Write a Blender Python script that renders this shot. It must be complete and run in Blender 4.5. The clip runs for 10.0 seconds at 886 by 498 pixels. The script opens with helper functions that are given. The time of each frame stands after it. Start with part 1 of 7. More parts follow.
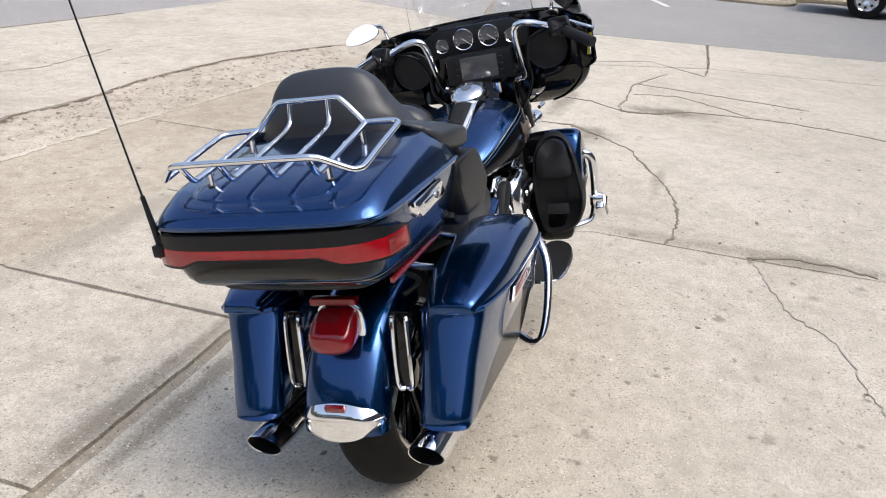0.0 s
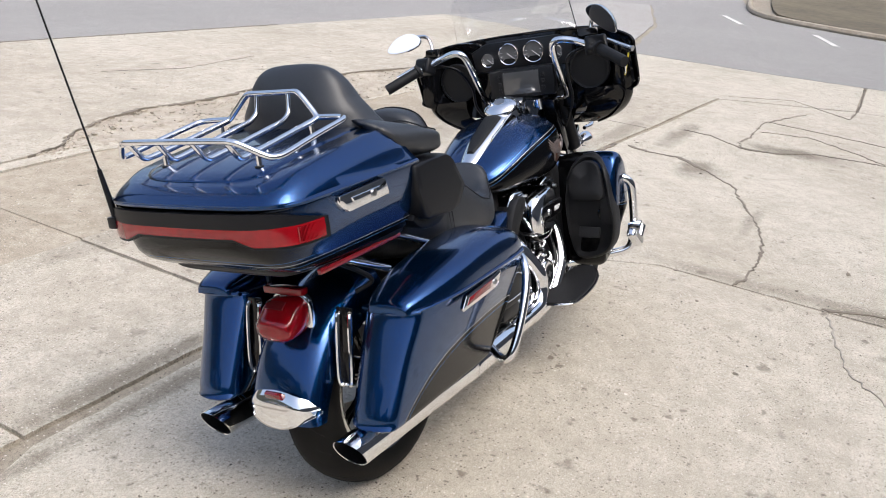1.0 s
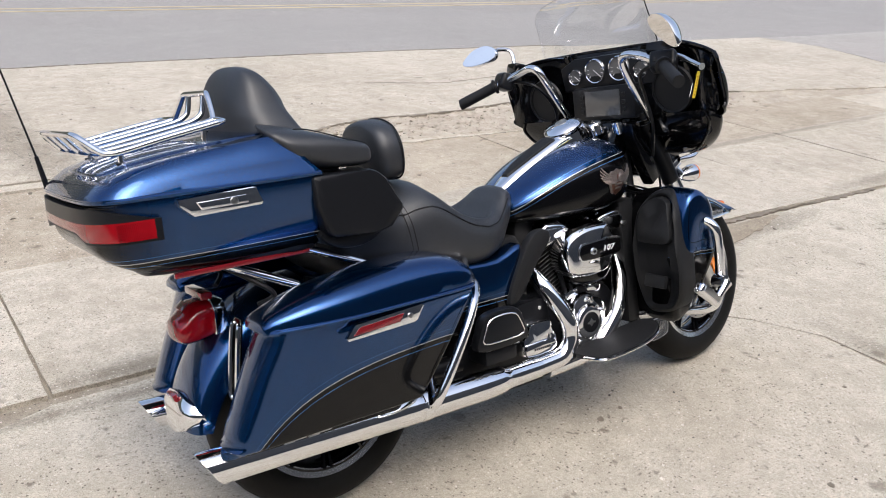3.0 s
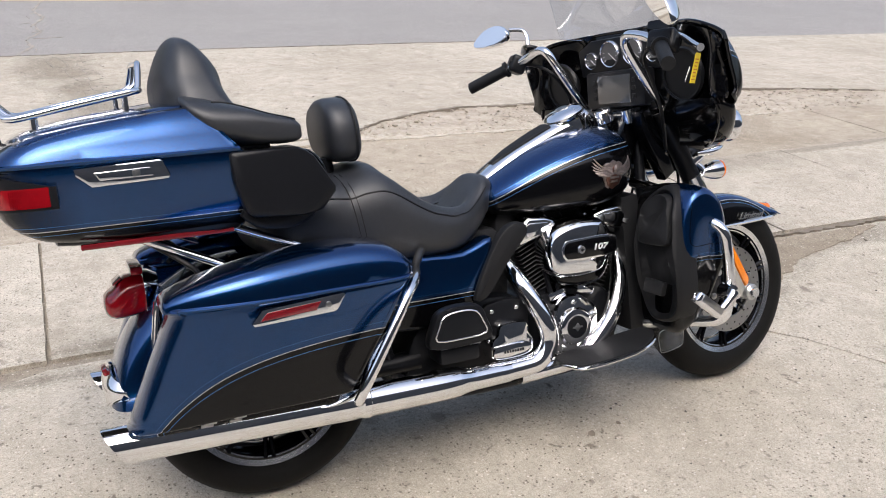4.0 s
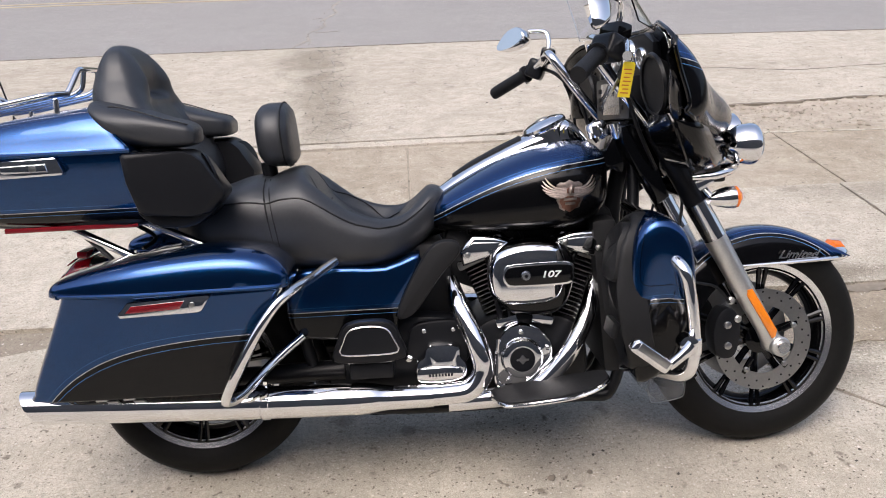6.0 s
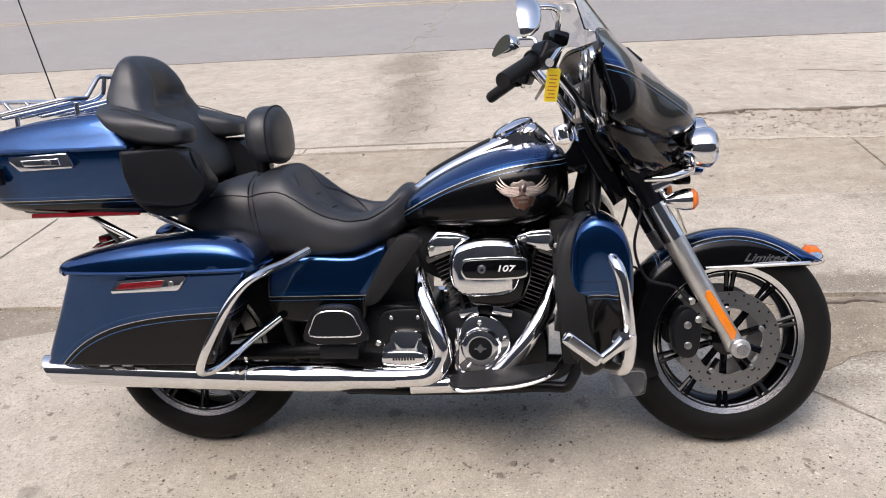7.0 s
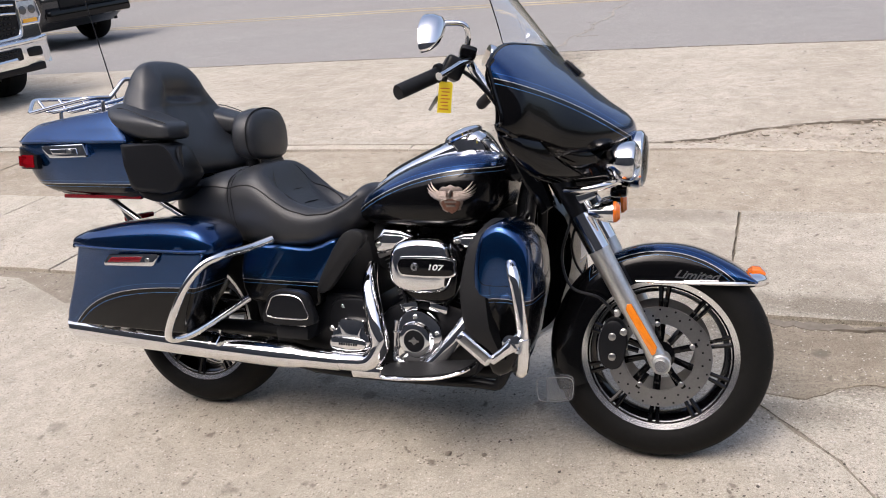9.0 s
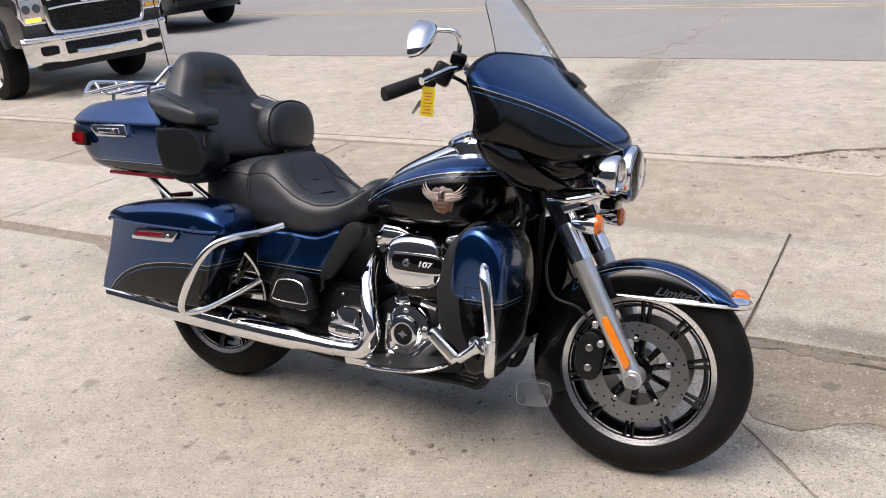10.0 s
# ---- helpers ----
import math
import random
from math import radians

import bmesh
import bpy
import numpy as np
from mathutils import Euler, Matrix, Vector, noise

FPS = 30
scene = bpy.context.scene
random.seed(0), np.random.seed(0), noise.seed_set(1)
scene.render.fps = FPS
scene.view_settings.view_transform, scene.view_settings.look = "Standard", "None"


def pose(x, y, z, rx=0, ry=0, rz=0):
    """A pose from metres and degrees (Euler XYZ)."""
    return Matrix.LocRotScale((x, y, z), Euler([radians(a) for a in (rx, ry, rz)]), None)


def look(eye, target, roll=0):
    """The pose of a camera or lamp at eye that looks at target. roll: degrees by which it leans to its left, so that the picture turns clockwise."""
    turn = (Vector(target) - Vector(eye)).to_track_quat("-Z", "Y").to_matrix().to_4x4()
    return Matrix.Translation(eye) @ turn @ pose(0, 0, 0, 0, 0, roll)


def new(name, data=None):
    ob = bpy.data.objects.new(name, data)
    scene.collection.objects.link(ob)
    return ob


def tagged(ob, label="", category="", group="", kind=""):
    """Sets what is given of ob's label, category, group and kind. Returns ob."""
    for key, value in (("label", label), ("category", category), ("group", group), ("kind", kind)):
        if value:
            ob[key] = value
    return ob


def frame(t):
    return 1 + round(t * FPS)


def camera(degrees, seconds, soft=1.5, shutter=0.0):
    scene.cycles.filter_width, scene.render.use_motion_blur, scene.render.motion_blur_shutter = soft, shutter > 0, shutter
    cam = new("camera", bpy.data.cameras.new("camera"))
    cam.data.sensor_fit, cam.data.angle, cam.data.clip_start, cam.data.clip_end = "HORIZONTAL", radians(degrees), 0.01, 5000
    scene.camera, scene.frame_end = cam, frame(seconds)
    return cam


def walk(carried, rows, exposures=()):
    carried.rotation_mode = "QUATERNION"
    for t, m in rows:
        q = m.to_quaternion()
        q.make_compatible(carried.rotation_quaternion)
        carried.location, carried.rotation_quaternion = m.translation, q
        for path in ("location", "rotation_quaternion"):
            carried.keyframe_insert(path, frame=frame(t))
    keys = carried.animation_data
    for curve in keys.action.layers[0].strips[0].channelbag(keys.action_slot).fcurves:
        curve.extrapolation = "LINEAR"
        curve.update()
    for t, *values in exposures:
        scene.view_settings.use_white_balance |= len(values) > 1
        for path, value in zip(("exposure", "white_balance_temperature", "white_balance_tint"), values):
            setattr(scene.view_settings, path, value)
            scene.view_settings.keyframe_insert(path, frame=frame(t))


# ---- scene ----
cam = camera(55.4, 10.0, soft=1.0)
PATH = [
    (0, (-2.054, -0.667, 1.639), (-0.289, -0.134, 0.863), 3.9),
    (0.5, (-2.016, -0.935, 1.64), (-0.311, -0.216, 0.882), 4.5),
    (1, (-1.849, -1.154, 1.622), (-0.217, -0.27, 0.875), 5.2),
    (1.5, (-1.69, -1.353, 1.631), (-0.163, -0.298, 0.885), 4.8),
    (2, (-1.489, -1.581, 1.622), (-0.096, -0.341, 0.9), 4.5),
    (2.5, (-1.227, -1.695, 1.603), (0.023, -0.312, 0.878), 3.6),
    (2.7, (-1.116, -1.738, 1.62), (0.078, -0.31, 0.889), 3.2),
    (3.8, (-0.551, -1.956, 1.599), (0.31, -0.33, 0.813), 2.1),
    (4, (-0.439, -1.958, 1.567), (0.368, -0.3, 0.792), 1.9),
    (4.5, (-0.192, -1.946, 1.604), (0.44, -0.226, 0.803), 1.4),
    (5, (0.079, -2.028, 1.61), (0.516, -0.254, 0.796), 0.5),
    (5.5, (0.345, -2.115, 1.599), (0.6, -0.301, 0.795), -1.4),
    (5.7, (0.458, -2.09, 1.585), (0.637, -0.265, 0.787), -1.8),
    (6.8, (1.067, -2.229, 1.612), (0.848, -0.403, 0.825), -4.4),
    (7, (1.134, -2.252, 1.604), (0.869, -0.427, 0.832), -4.7),
    (7.5, (1.319, -2.21, 1.587), (0.958, -0.395, 0.829), -4.1),
    (8, (1.485, -2.17, 1.604), (1.016, -0.384, 0.836), -4.4),
    (8.5, (1.702, -2.182, 1.602), (1.079, -0.437, 0.849), -6.7),
    (9, (1.936, -2.208, 1.603), (1.204, -0.5, 0.864), -6.6),
    (9.5, (2.109, -2.145, 1.584), (1.257, -0.487, 0.858), -5.6),
    (10, (2.297, -2.116, 1.606), (1.33, -0.522, 0.883), -5.0),
]
walk(cam, [(t, look(eye, target, roll)) for t, eye, target, roll in PATH], [(0, 0.82, 6150, 9), (2.5, 0.74, 6150, 9), (4.5, 0.7, 6210, 11), (7.5, 0.69, 6280, 13), (10, 0.67, 6350, 13)])

# ---- world, sun and exposure ----
world = bpy.data.worlds.new("overcast_sky")
scene.world = world
world.use_nodes = True
wn, wl = world.node_tree.nodes, world.node_tree.links
sky = wn.new("ShaderNodeTexSky")
sky.sky_type = "NISHITA"
sky.sun_disc = False
sky.sun_elevation, sky.sun_rotation = radians(58), radians(200)
sky.air_density, sky.dust_density, sky.ozone_density = 1.0, 6.0, 1.0
grey = wn.new("ShaderNodeHueSaturation")
grey.inputs["Saturation"].default_value = 0.85
wl.new(sky.outputs[0], grey.inputs["Color"])
wl.new(grey.outputs[0], wn["Background"].inputs["Color"])
wn["Background"].inputs["Strength"].default_value = 0.15
sun = new("sun", bpy.data.lights.new("sun", "SUN"))
sun.data.energy, sun.data.angle, sun.data.color = 0.6, radians(30), (1.0, 0.965, 0.91)
sun.matrix_world = look((0, 0, 20), (5, 6.5, 0))


# ---- building helpers ----
from mathutils.bvhtree import BVHTree


def part(name, bm, material, parent=None, label="", sharp=38):
    """Links a bmesh as one smooth-shaded mesh object under its parent."""
    me = bpy.data.meshes.new(name)
    bmesh.ops.recalc_face_normals(bm, faces=bm.faces)
    bm.to_mesh(me)
    bm.free()
    me.shade_smooth()
    me.set_sharp_from_angle(angle=radians(sharp))
    me.materials.append(material)
    ob = new(name, me)
    if parent:
        ob.parent = parent
    if label:
        tagged(ob, label)
    return ob


def curve_through(pts, n=8, closed=False):
    """A Catmull-Rom line through points, n steps to a span."""
    P = [Vector([float(c) for c in p]) for p in pts]
    out, m = [], len(P)
    for i in range(m if closed else m - 1):
        a, b, c, d = ((P[(i + k) % m] if closed else P[min(max(i + k, 0), m - 1)]) for k in (-1, 0, 1, 2))
        for j in range(n):
            t = j / n
            out.append(0.5 * (2 * b + (c - a) * t + (2 * a - 5 * b + 4 * c - d) * t * t + (3 * b - a - 3 * c + d) * t ** 3))
    if not closed:
        out.append(P[-1].copy())
    return out


def add_loft(bm, rings, cap=True, closed=True):
    rows = [[bm.verts.new(p) for p in r] for r in rings]
    n = len(rows[0])
    for a, b in zip(rows, rows[1:]):
        for i in range(n if closed else n - 1):
            j = (i + 1) % n
            bm.faces.new((a[i], a[j], b[j], b[i]))
    if cap:
        bm.faces.new(rows[0][::-1])
        bm.faces.new(rows[-1])
    return bm


def loft(rings, cap=True, closed=True):
    return add_loft(bmesh.new(), rings, cap, closed)


def add_tube(bm, pts, r, n=10, step=6, cap=True, smooth=True):
    """A round tube along points; r is one radius, or one to each point."""
    P = [Vector([float(c) for c in p]) for p in pts]
    if smooth and len(P) > 2:
        P = curve_through(P, step)
    if not isinstance(r, (list, tuple)):
        radii = [r] * len(P)
    else:
        radii = [float(v) for v in np.interp(np.linspace(0, len(r) - 1, len(P)), range(len(r)), r)]
    up = None
    rings = []
    for i, p in enumerate(P):
        d = (P[min(i + 1, len(P) - 1)] - P[max(i - 1, 0)]).normalized()
        if up is None:
            up = d.orthogonal().normalized()
        up = (up - up.dot(d) * d).normalized()
        side = d.cross(up)
        rings.append([p + radii[i] * (math.cos(2 * math.pi * k / n) * up + math.sin(2 * math.pi * k / n) * side) for k in range(n)])
    return add_loft(bm, rings, cap)


def tube(pts, r, n=10, step=6, smooth=True, cap=True):
    return add_tube(bmesh.new(), pts, r, n, step, cap, smooth)


def add_lathe(bm, profile, origin, axis, n=32, closed=False):
    """Turns a profile of (along, radius) round an axis through origin."""
    a = Vector(axis).normalized()
    u = a.orthogonal().normalized()
    v = a.cross(u)
    o = Vector(origin)
    rings = []
    for s, r in profile:
        rings.append([o + a * s + max(r, 1e-4) * (math.cos(2 * math.pi * k / n) * u + math.sin(2 * math.pi * k / n) * v) for k in range(n)])
    if closed:
        rings.append(rings[0])
    add_loft(bm, rings, cap=not closed)
    if closed:
        bmesh.ops.remove_doubles(bm, verts=bm.verts, dist=1e-6)
    return bm


def lathe(profile, origin, axis, n=32, closed=False):
    return add_lathe(bmesh.new(), profile, origin, axis, n, closed)


def add_box(bm, c, size, bevel=0.0, turn=(0, 0, 0), seg=2):
    made = bmesh.ops.create_cube(bm, size=1.0, matrix=pose(*c, *turn) @ Matrix.Diagonal((*size, 1)))
    if bevel:
        edges = {e for v in made["verts"] for e in v.link_edges}
        bmesh.ops.bevel(bm, geom=list(edges), offset=bevel, segments=seg, profile=0.6, affect="EDGES")
    return bm


def box(c, size, bevel=0.0, turn=(0, 0, 0), seg=2):
    return add_box(bmesh.new(), c, size, bevel, turn, seg)


def add_plate(bm, outline, y0, y1, bevel=0.0, seg=2, plane="xz"):
    """A plate of the outline, from y0 to y1 across its plane."""
    put = {"xz": lambda a, b, c: (a, c, b), "yz": lambda a, b, c: (c, a, b), "xy": lambda a, b, c: (a, b, c)}[plane]
    lo = [bm.verts.new(put(a, b, y0)) for a, b in outline]
    hi = [bm.verts.new(put(a, b, y1)) for a, b in outline]
    n = len(lo)
    faces = [bm.faces.new(lo), bm.faces.new(hi[::-1])]
    faces += [bm.faces.new((lo[i], hi[i], hi[(i + 1) % n], lo[(i + 1) % n])) for i in range(n)]
    if bevel:
        edges = {e for f in faces[:2] for e in f.edges}
        bmesh.ops.recalc_face_normals(bm, faces=faces)
        bmesh.ops.bevel(bm, geom=list(edges), offset=bevel, segments=seg, profile=0.5, affect="EDGES", clamp_overlap=True)
    return bm


def plate(outline, y0, y1, bevel=0.0, seg=2, plane="xz"):
    return add_plate(bmesh.new(), outline, y0, y1, bevel, seg, plane)


def rounded(pts, n=4, closed=True):
    """A smooth closed outline through 2D points."""
    return [(p.x, p.y) for p in curve_through([(a, b, 0) for a, b in pts], n, closed)]


def oval(x, hw, z0, z1, p=3.0, n=28, yc=0.0, low=None):
    """A superellipse across the x axis; low squares the lower half."""
    out = []
    for k in range(n):
        a = 2 * math.pi * k / n
        c, s = math.cos(a), math.sin(a)
        q = 2 / (low if low and s < 0 else p)
        out.append((x, yc + hw * math.copysign(abs(c) ** q, c), (z0 + z1) / 2 + (z1 - z0) / 2 * math.copysign(abs(s) ** q, s)))
    return out


def through_stations(rows, n=5):
    """Smooths rows of station numbers along their first column."""
    return [list(p) for p in _multi(rows, n)]


def _multi(rows, n):
    R = [np.array(r, float) for r in rows]
    m = len(R)
    for i in range(m - 1):
        a, b, c, d = (R[min(max(i + k, 0), m - 1)] for k in (-1, 0, 1, 2))
        for j in range(n):
            t = j / n
            yield 0.5 * (2 * b + (c - a) * t + (2 * a - 5 * b + 4 * c - d) * t * t + (3 * b - a - 3 * c + d) * t ** 3)
    yield R[-1]


def surface(rows, nu=5, nv=5, thick=0.0):
    """A smooth skin through a grid of points, rows of equal length."""
    lines = [curve_through(r, nu) for r in rows]
    cols = [curve_through([l[i] for l in lines], nv) for i in range(len(lines[0]))]
    bm = loft(cols, cap=False, closed=False)
    if thick:
        bmesh.ops.recalc_face_normals(bm, faces=bm.faces)
        bmesh.ops.solidify(bm, geom=list(bm.faces), thickness=thick)
    return bm


def laid_on(ob, pts, way, n=6, lift=0.0004):
    """A smooth line through pts, dropped along way on to the mesh of ob."""
    tree = BVHTree.FromPolygons([v.co for v in ob.data.vertices], [p.vertices for p in ob.data.polygons])
    way, out = Vector(way).normalized(), []
    for p in curve_through(pts, n):
        hit = tree.ray_cast(p, way)[0]
        if hit:
            out.append(hit - way * lift)
    return out


def lettering(name, text, size, m, material, parent, depth=0.001, shear=0.0):
    """Raised letters in Blender's own font, as a mesh."""
    cu = bpy.data.curves.new(name, "FONT")
    cu.body, cu.size, cu.extrude, cu.shear, cu.offset = text, size, depth, shear, size * 0.02
    cu.align_x, cu.align_y = "CENTER", "CENTER"
    tmp = new(name, cu)
    me = bpy.data.meshes.new_from_object(tmp)
    bpy.data.objects.remove(tmp)
    me.transform(m)
    me.materials.clear()
    me.materials.append(material)
    ob = new(name, me)
    ob.parent = parent
    return ob


# ---- materials ----
class Nodes:
    """Small helper to write node sums as code."""

    def __init__(self, name):
        self.mat = bpy.data.materials.new(name)
        self.mat.use_nodes = True
        self.n, self.l = self.mat.node_tree.nodes, self.mat.node_tree.links
        self.p = self.n["Principled BSDF"]

    def put(self, socket, v):
        if isinstance(v, bpy.types.NodeSocket):
            self.l.new(v, socket)
        else:
            socket.default_value = v

    def m(self, op, a, b=0.0, c=0.0, clamp=False):
        k = self.n.new("ShaderNodeMath")
        k.operation, k.use_clamp = op, clamp
        for s, v in zip(k.inputs, (a, b, c)):
            self.put(s, v)
        return k.outputs[0]

    def at(self, kind="Object"):
        k = self.n.new("ShaderNodeTexCoord")
        return k.outputs[kind]

    def place(self):
        return self.n.new("ShaderNodeNewGeometry").outputs["Position"]

    def xyz(self, v):
        k = self.n.new("ShaderNodeSeparateXYZ")
        self.l.new(v, k.inputs[0])
        return k.outputs[0], k.outputs[1], k.outputs[2]

    def noise(self, v, scale, detail=4.0, rough=0.55, stretch=None):
        if stretch:
            mp = self.n.new("ShaderNodeMapping")
            mp.inputs["Scale"].default_value = stretch
            self.l.new(v, mp.inputs[0])
            v = mp.outputs[0]
        k = self.n.new("ShaderNodeTexNoise")
        self.l.new(v, k.inputs["Vector"])
        k.inputs["Scale"].default_value, k.inputs["Detail"].default_value, k.inputs["Roughness"].default_value = scale, detail, rough
        return k.outputs["Fac"]

    def cells(self, v, scale, what="Distance", feature="F1", rand=1.0):
        k = self.n.new("ShaderNodeTexVoronoi")
        k.feature = feature
        self.l.new(v, k.inputs["Vector"])
        k.inputs["Scale"].default_value, k.inputs["Randomness"].default_value = scale, rand
        return k.outputs[what]

    def ramp(self, f, stops):
        k = self.n.new("ShaderNodeValToRGB")
        e = k.color_ramp.elements
        while len(e) < len(stops):
            e.new(0.5)
        for s, (at, col) in zip(e, stops):
            s.position = at
            s.color = (*col, 1) if isinstance(col, (tuple, list)) else (col, col, col, 1)
        self.put(k.inputs[0], f)
        return k.outputs[0]

    def mix(self, f, a, b, how="MIX"):
        k = self.n.new("ShaderNodeMix")
        k.data_type, k.blend_type = "RGBA", how
        self.put(k.inputs[0], f)
        for s, v in zip((k.inputs[6], k.inputs[7]), (a, b)):
            self.put(s, (*v, 1) if isinstance(v, tuple) and len(v) == 3 else v)
        return k.outputs[2]

    def bump(self, h, strength=0.3, dist=0.002):
        k = self.n.new("ShaderNodeBump")
        k.inputs["Strength"].default_value, k.inputs["Distance"].default_value = strength, dist
        self.l.new(h, k.inputs["Height"])
        self.l.new(k.outputs[0], self.p.inputs["Normal"])

    def set(self, **kw):
        names = dict(col="Base Color", rough="Roughness", metal="Metallic", coat="Coat Weight", coatr="Coat Roughness", coatior="Coat IOR",
                     trans="Transmission Weight", ior="IOR", emit="Emission Color", glow="Emission Strength", alpha="Alpha", spec="Specular IOR Level")
        for k, v in kw.items():
            self.put(self.p.inputs[names[k]], (*v, 1) if isinstance(v, tuple) and len(v) == 3 else v)
        return self.mat


def plain(name, col, rough, metal=0.0, coat=0.0, grain=60.0, vary=0.12, bump=0.0, spread=0.08, **kw):
    """A surface with uneven tone and gloss at two scales."""
    g = Nodes(name)
    v = g.at()
    f = g.m("MULTIPLY", g.m("ADD", g.noise(v, grain, 5), g.noise(v, grain / 9, 3)), 0.5)
    dark, light = tuple(c * (1 - vary) for c in col), tuple(min(1, c * (1 + vary)) for c in col)
    g.set(col=g.ramp(f, [(0.3, dark), (0.7, light)]), metal=metal, coat=coat, coatr=0.04, **kw)
    g.set(rough=g.m("ADD", rough - spread / 2, g.m("MULTIPLY", f, spread)))
    if bump:
        g.bump(g.noise(v, grain * 4, 3), bump)
    return g.mat


BLUE, DEEP, SILVER, PALE = (0.003, 0.044, 0.155), (0.002, 0.002, 0.0025), (0.42, 0.42, 0.42), (0.07, 0.2, 0.45)


def paint(name, field=None, line=0.0011, gap=0.012, ahead_of=None):
    """Metallic blue paint under clear coat; field > 0 is blue, below it black, with pinstripes along the border; behind ahead_of the blue fades to black."""
    g = Nodes(name)
    v = g.at()
    flake = g.noise(v, 900, 2)
    blue = g.ramp(flake, [(0.3, tuple(c * 0.75 for c in BLUE)), (0.7, tuple(c * 1.3 for c in BLUE))])
    if field:
        x, y, z = g.xyz(v)
        s = field(g, x, y, z)
        side = g.m("GREATER_THAN", s, 0.0)
        if ahead_of is not None:
            side = g.m("MULTIPLY", side, g.m("DIVIDE", g.m("SUBTRACT", x, ahead_of - 0.06), 0.16, clamp=True))
        col = g.mix(side, DEEP, blue)
        col = g.mix(g.m("LESS_THAN", g.m("ABSOLUTE", s), line), col, SILVER)
        for off in (gap, -gap):
            near = g.m("LESS_THAN", g.m("ABSOLUTE", g.m("SUBTRACT", s, off)), line * 0.5)
            col = g.mix(near, col, PALE)
        g.set(metal=g.m("MULTIPLY", side, 0.96), spec=0.15, coat=g.m("ADD", 0.35, g.m("MULTIPLY", side, 0.65)))
    else:
        col = blue
        g.set(metal=0.96, spec=0.15, coat=1.0)
    haze = g.noise(v, 7, 3)
    g.set(coatior=1.48)
    g.set(col=col, rough=g.m("ADD", 0.2, g.m("MULTIPLY", haze, 0.08)), coatr=g.m("MULTIPLY", haze, 0.05))
    return g.mat


def decay(g, x, x0, z0, rise, k):
    """z0 + rise * (1 - exp(-k (x - x0)))"""
    e = g.m("POWER", math.e, g.m("MULTIPLY", g.m("SUBTRACT", x, x0), -k))
    return g.m("ADD", z0, g.m("MULTIPLY", rise, g.m("SUBTRACT", 1.0, e)))


def poly(g, x, *cs):
    """A polynomial in x, lowest power first."""
    out = cs[-1]
    for c in cs[-2::-1]:
        out = g.m("ADD", g.m("MULTIPLY", out, x), c)
    return out


def fit_line(pts, deg=2):
    return [float(c) for c in np.polyfit([p[0] for p in pts], [p[1] for p in pts], deg)[::-1]]


bag_paint = paint("bag_paint", lambda g, x, y, z: g.m("SUBTRACT", z, decay(g, x, -0.325, 0.335, 0.19, 6.5)), gap=0.016)
tank_line = fit_line([(0.70, 0.748), (0.85, 0.826), (1.01, 0.868), (1.12, 0.884)])
tank_paint = paint("tank_paint", lambda g, x, y, z: g.m("SUBTRACT", z, poly(g, x, *tank_line)), gap=0.012)
trunk_paint = paint("trunk_paint", lambda g, x, y, z: g.m("SUBTRACT", z, 0.832), gap=0.01, ahead_of=-0.49)
fairing_line = fit_line([(1.18, 1.118), (1.245, 1.107), (1.324, 1.082), (1.44, 1.021), (1.52, 0.975)])
fairing_paint = paint("fairing_paint", lambda g, x, y, z: g.m("SUBTRACT", z, poly(g, x, *fairing_line)), gap=0.013)
wing_paint = paint("wing_paint", lambda g, x, y, z: g.m("MINIMUM", g.m("SUBTRACT", z, 0.545), g.m("MULTIPLY", g.m("SUBTRACT", g.m("ABSOLUTE", y), 0.24), 4.0)), gap=0.011)
cover_paint = paint("cover_paint", lambda g, x, y, z: g.m("SUBTRACT", z, 0.515), gap=0.012)
fender_paint = paint("fender_paint", lambda g, x, y, z: g.m("MINIMUM", g.m("SUBTRACT", g.m("SQRT", g.m("ADD", g.m("POWER", g.m("SUBTRACT", x, 1.625), 2.0), g.m("POWER", g.m("SUBTRACT", z, 0.325), 2.0))), 0.307), g.m("SUBTRACT", x, 1.43)), gap=0.010)
blue_paint = paint("blue_paint")
gloss_black = plain("gloss_black", (0.0025, 0.0025, 0.003), 0.12, coat=0.7, coatior=1.42, grain=20, spec=0.1)
satin_black = plain("satin_black", (0.0075, 0.008, 0.0098), 0.36, grain=80, spec=0.25)
matte_black = plain("matte_black", (0.011, 0.0113, 0.0125), 0.55, grain=180, bump=0.15, spec=0.25)
chrome = plain("chrome", (0.86, 0.86, 0.87), 0.06, metal=1.0, grain=14, vary=0.03, spread=0.06)
steel = plain("brushed_steel", (0.4, 0.4, 0.4), 0.3, metal=1.0, grain=120)
alloy = plain("satin_alloy", (0.62, 0.62, 0.61), 0.34, metal=0.85, grain=200, spread=0.1)
machined = plain("machined_aluminium", (0.86, 0.86, 0.87), 0.24, metal=1.0, grain=9, vary=0.04, spread=0.04)
rubber = plain("tyre_rubber", (0.007, 0.0068, 0.0066), 0.62, grain=70, vary=0.25, bump=0.2, spec=0.15)
fin_metal = plain("dark_fin_metal", (0.22, 0.22, 0.22), 0.4, metal=0.9, grain=80)
vinyl = plain("seat_vinyl", (0.021, 0.0228, 0.027), 0.43, grain=160, vary=0.2, bump=0.22, spread=0.16, spec=0.6)
red_lens = plain("red_lens", (0.235, 0.002, 0.006), 0.16, coat=0.8, spec=0.3, grain=40, vary=0.2)
dim_red = plain("dim_red_lens", (0.16, 0.008, 0.012), 0.15, coat=1.0, grain=40, vary=0.2)
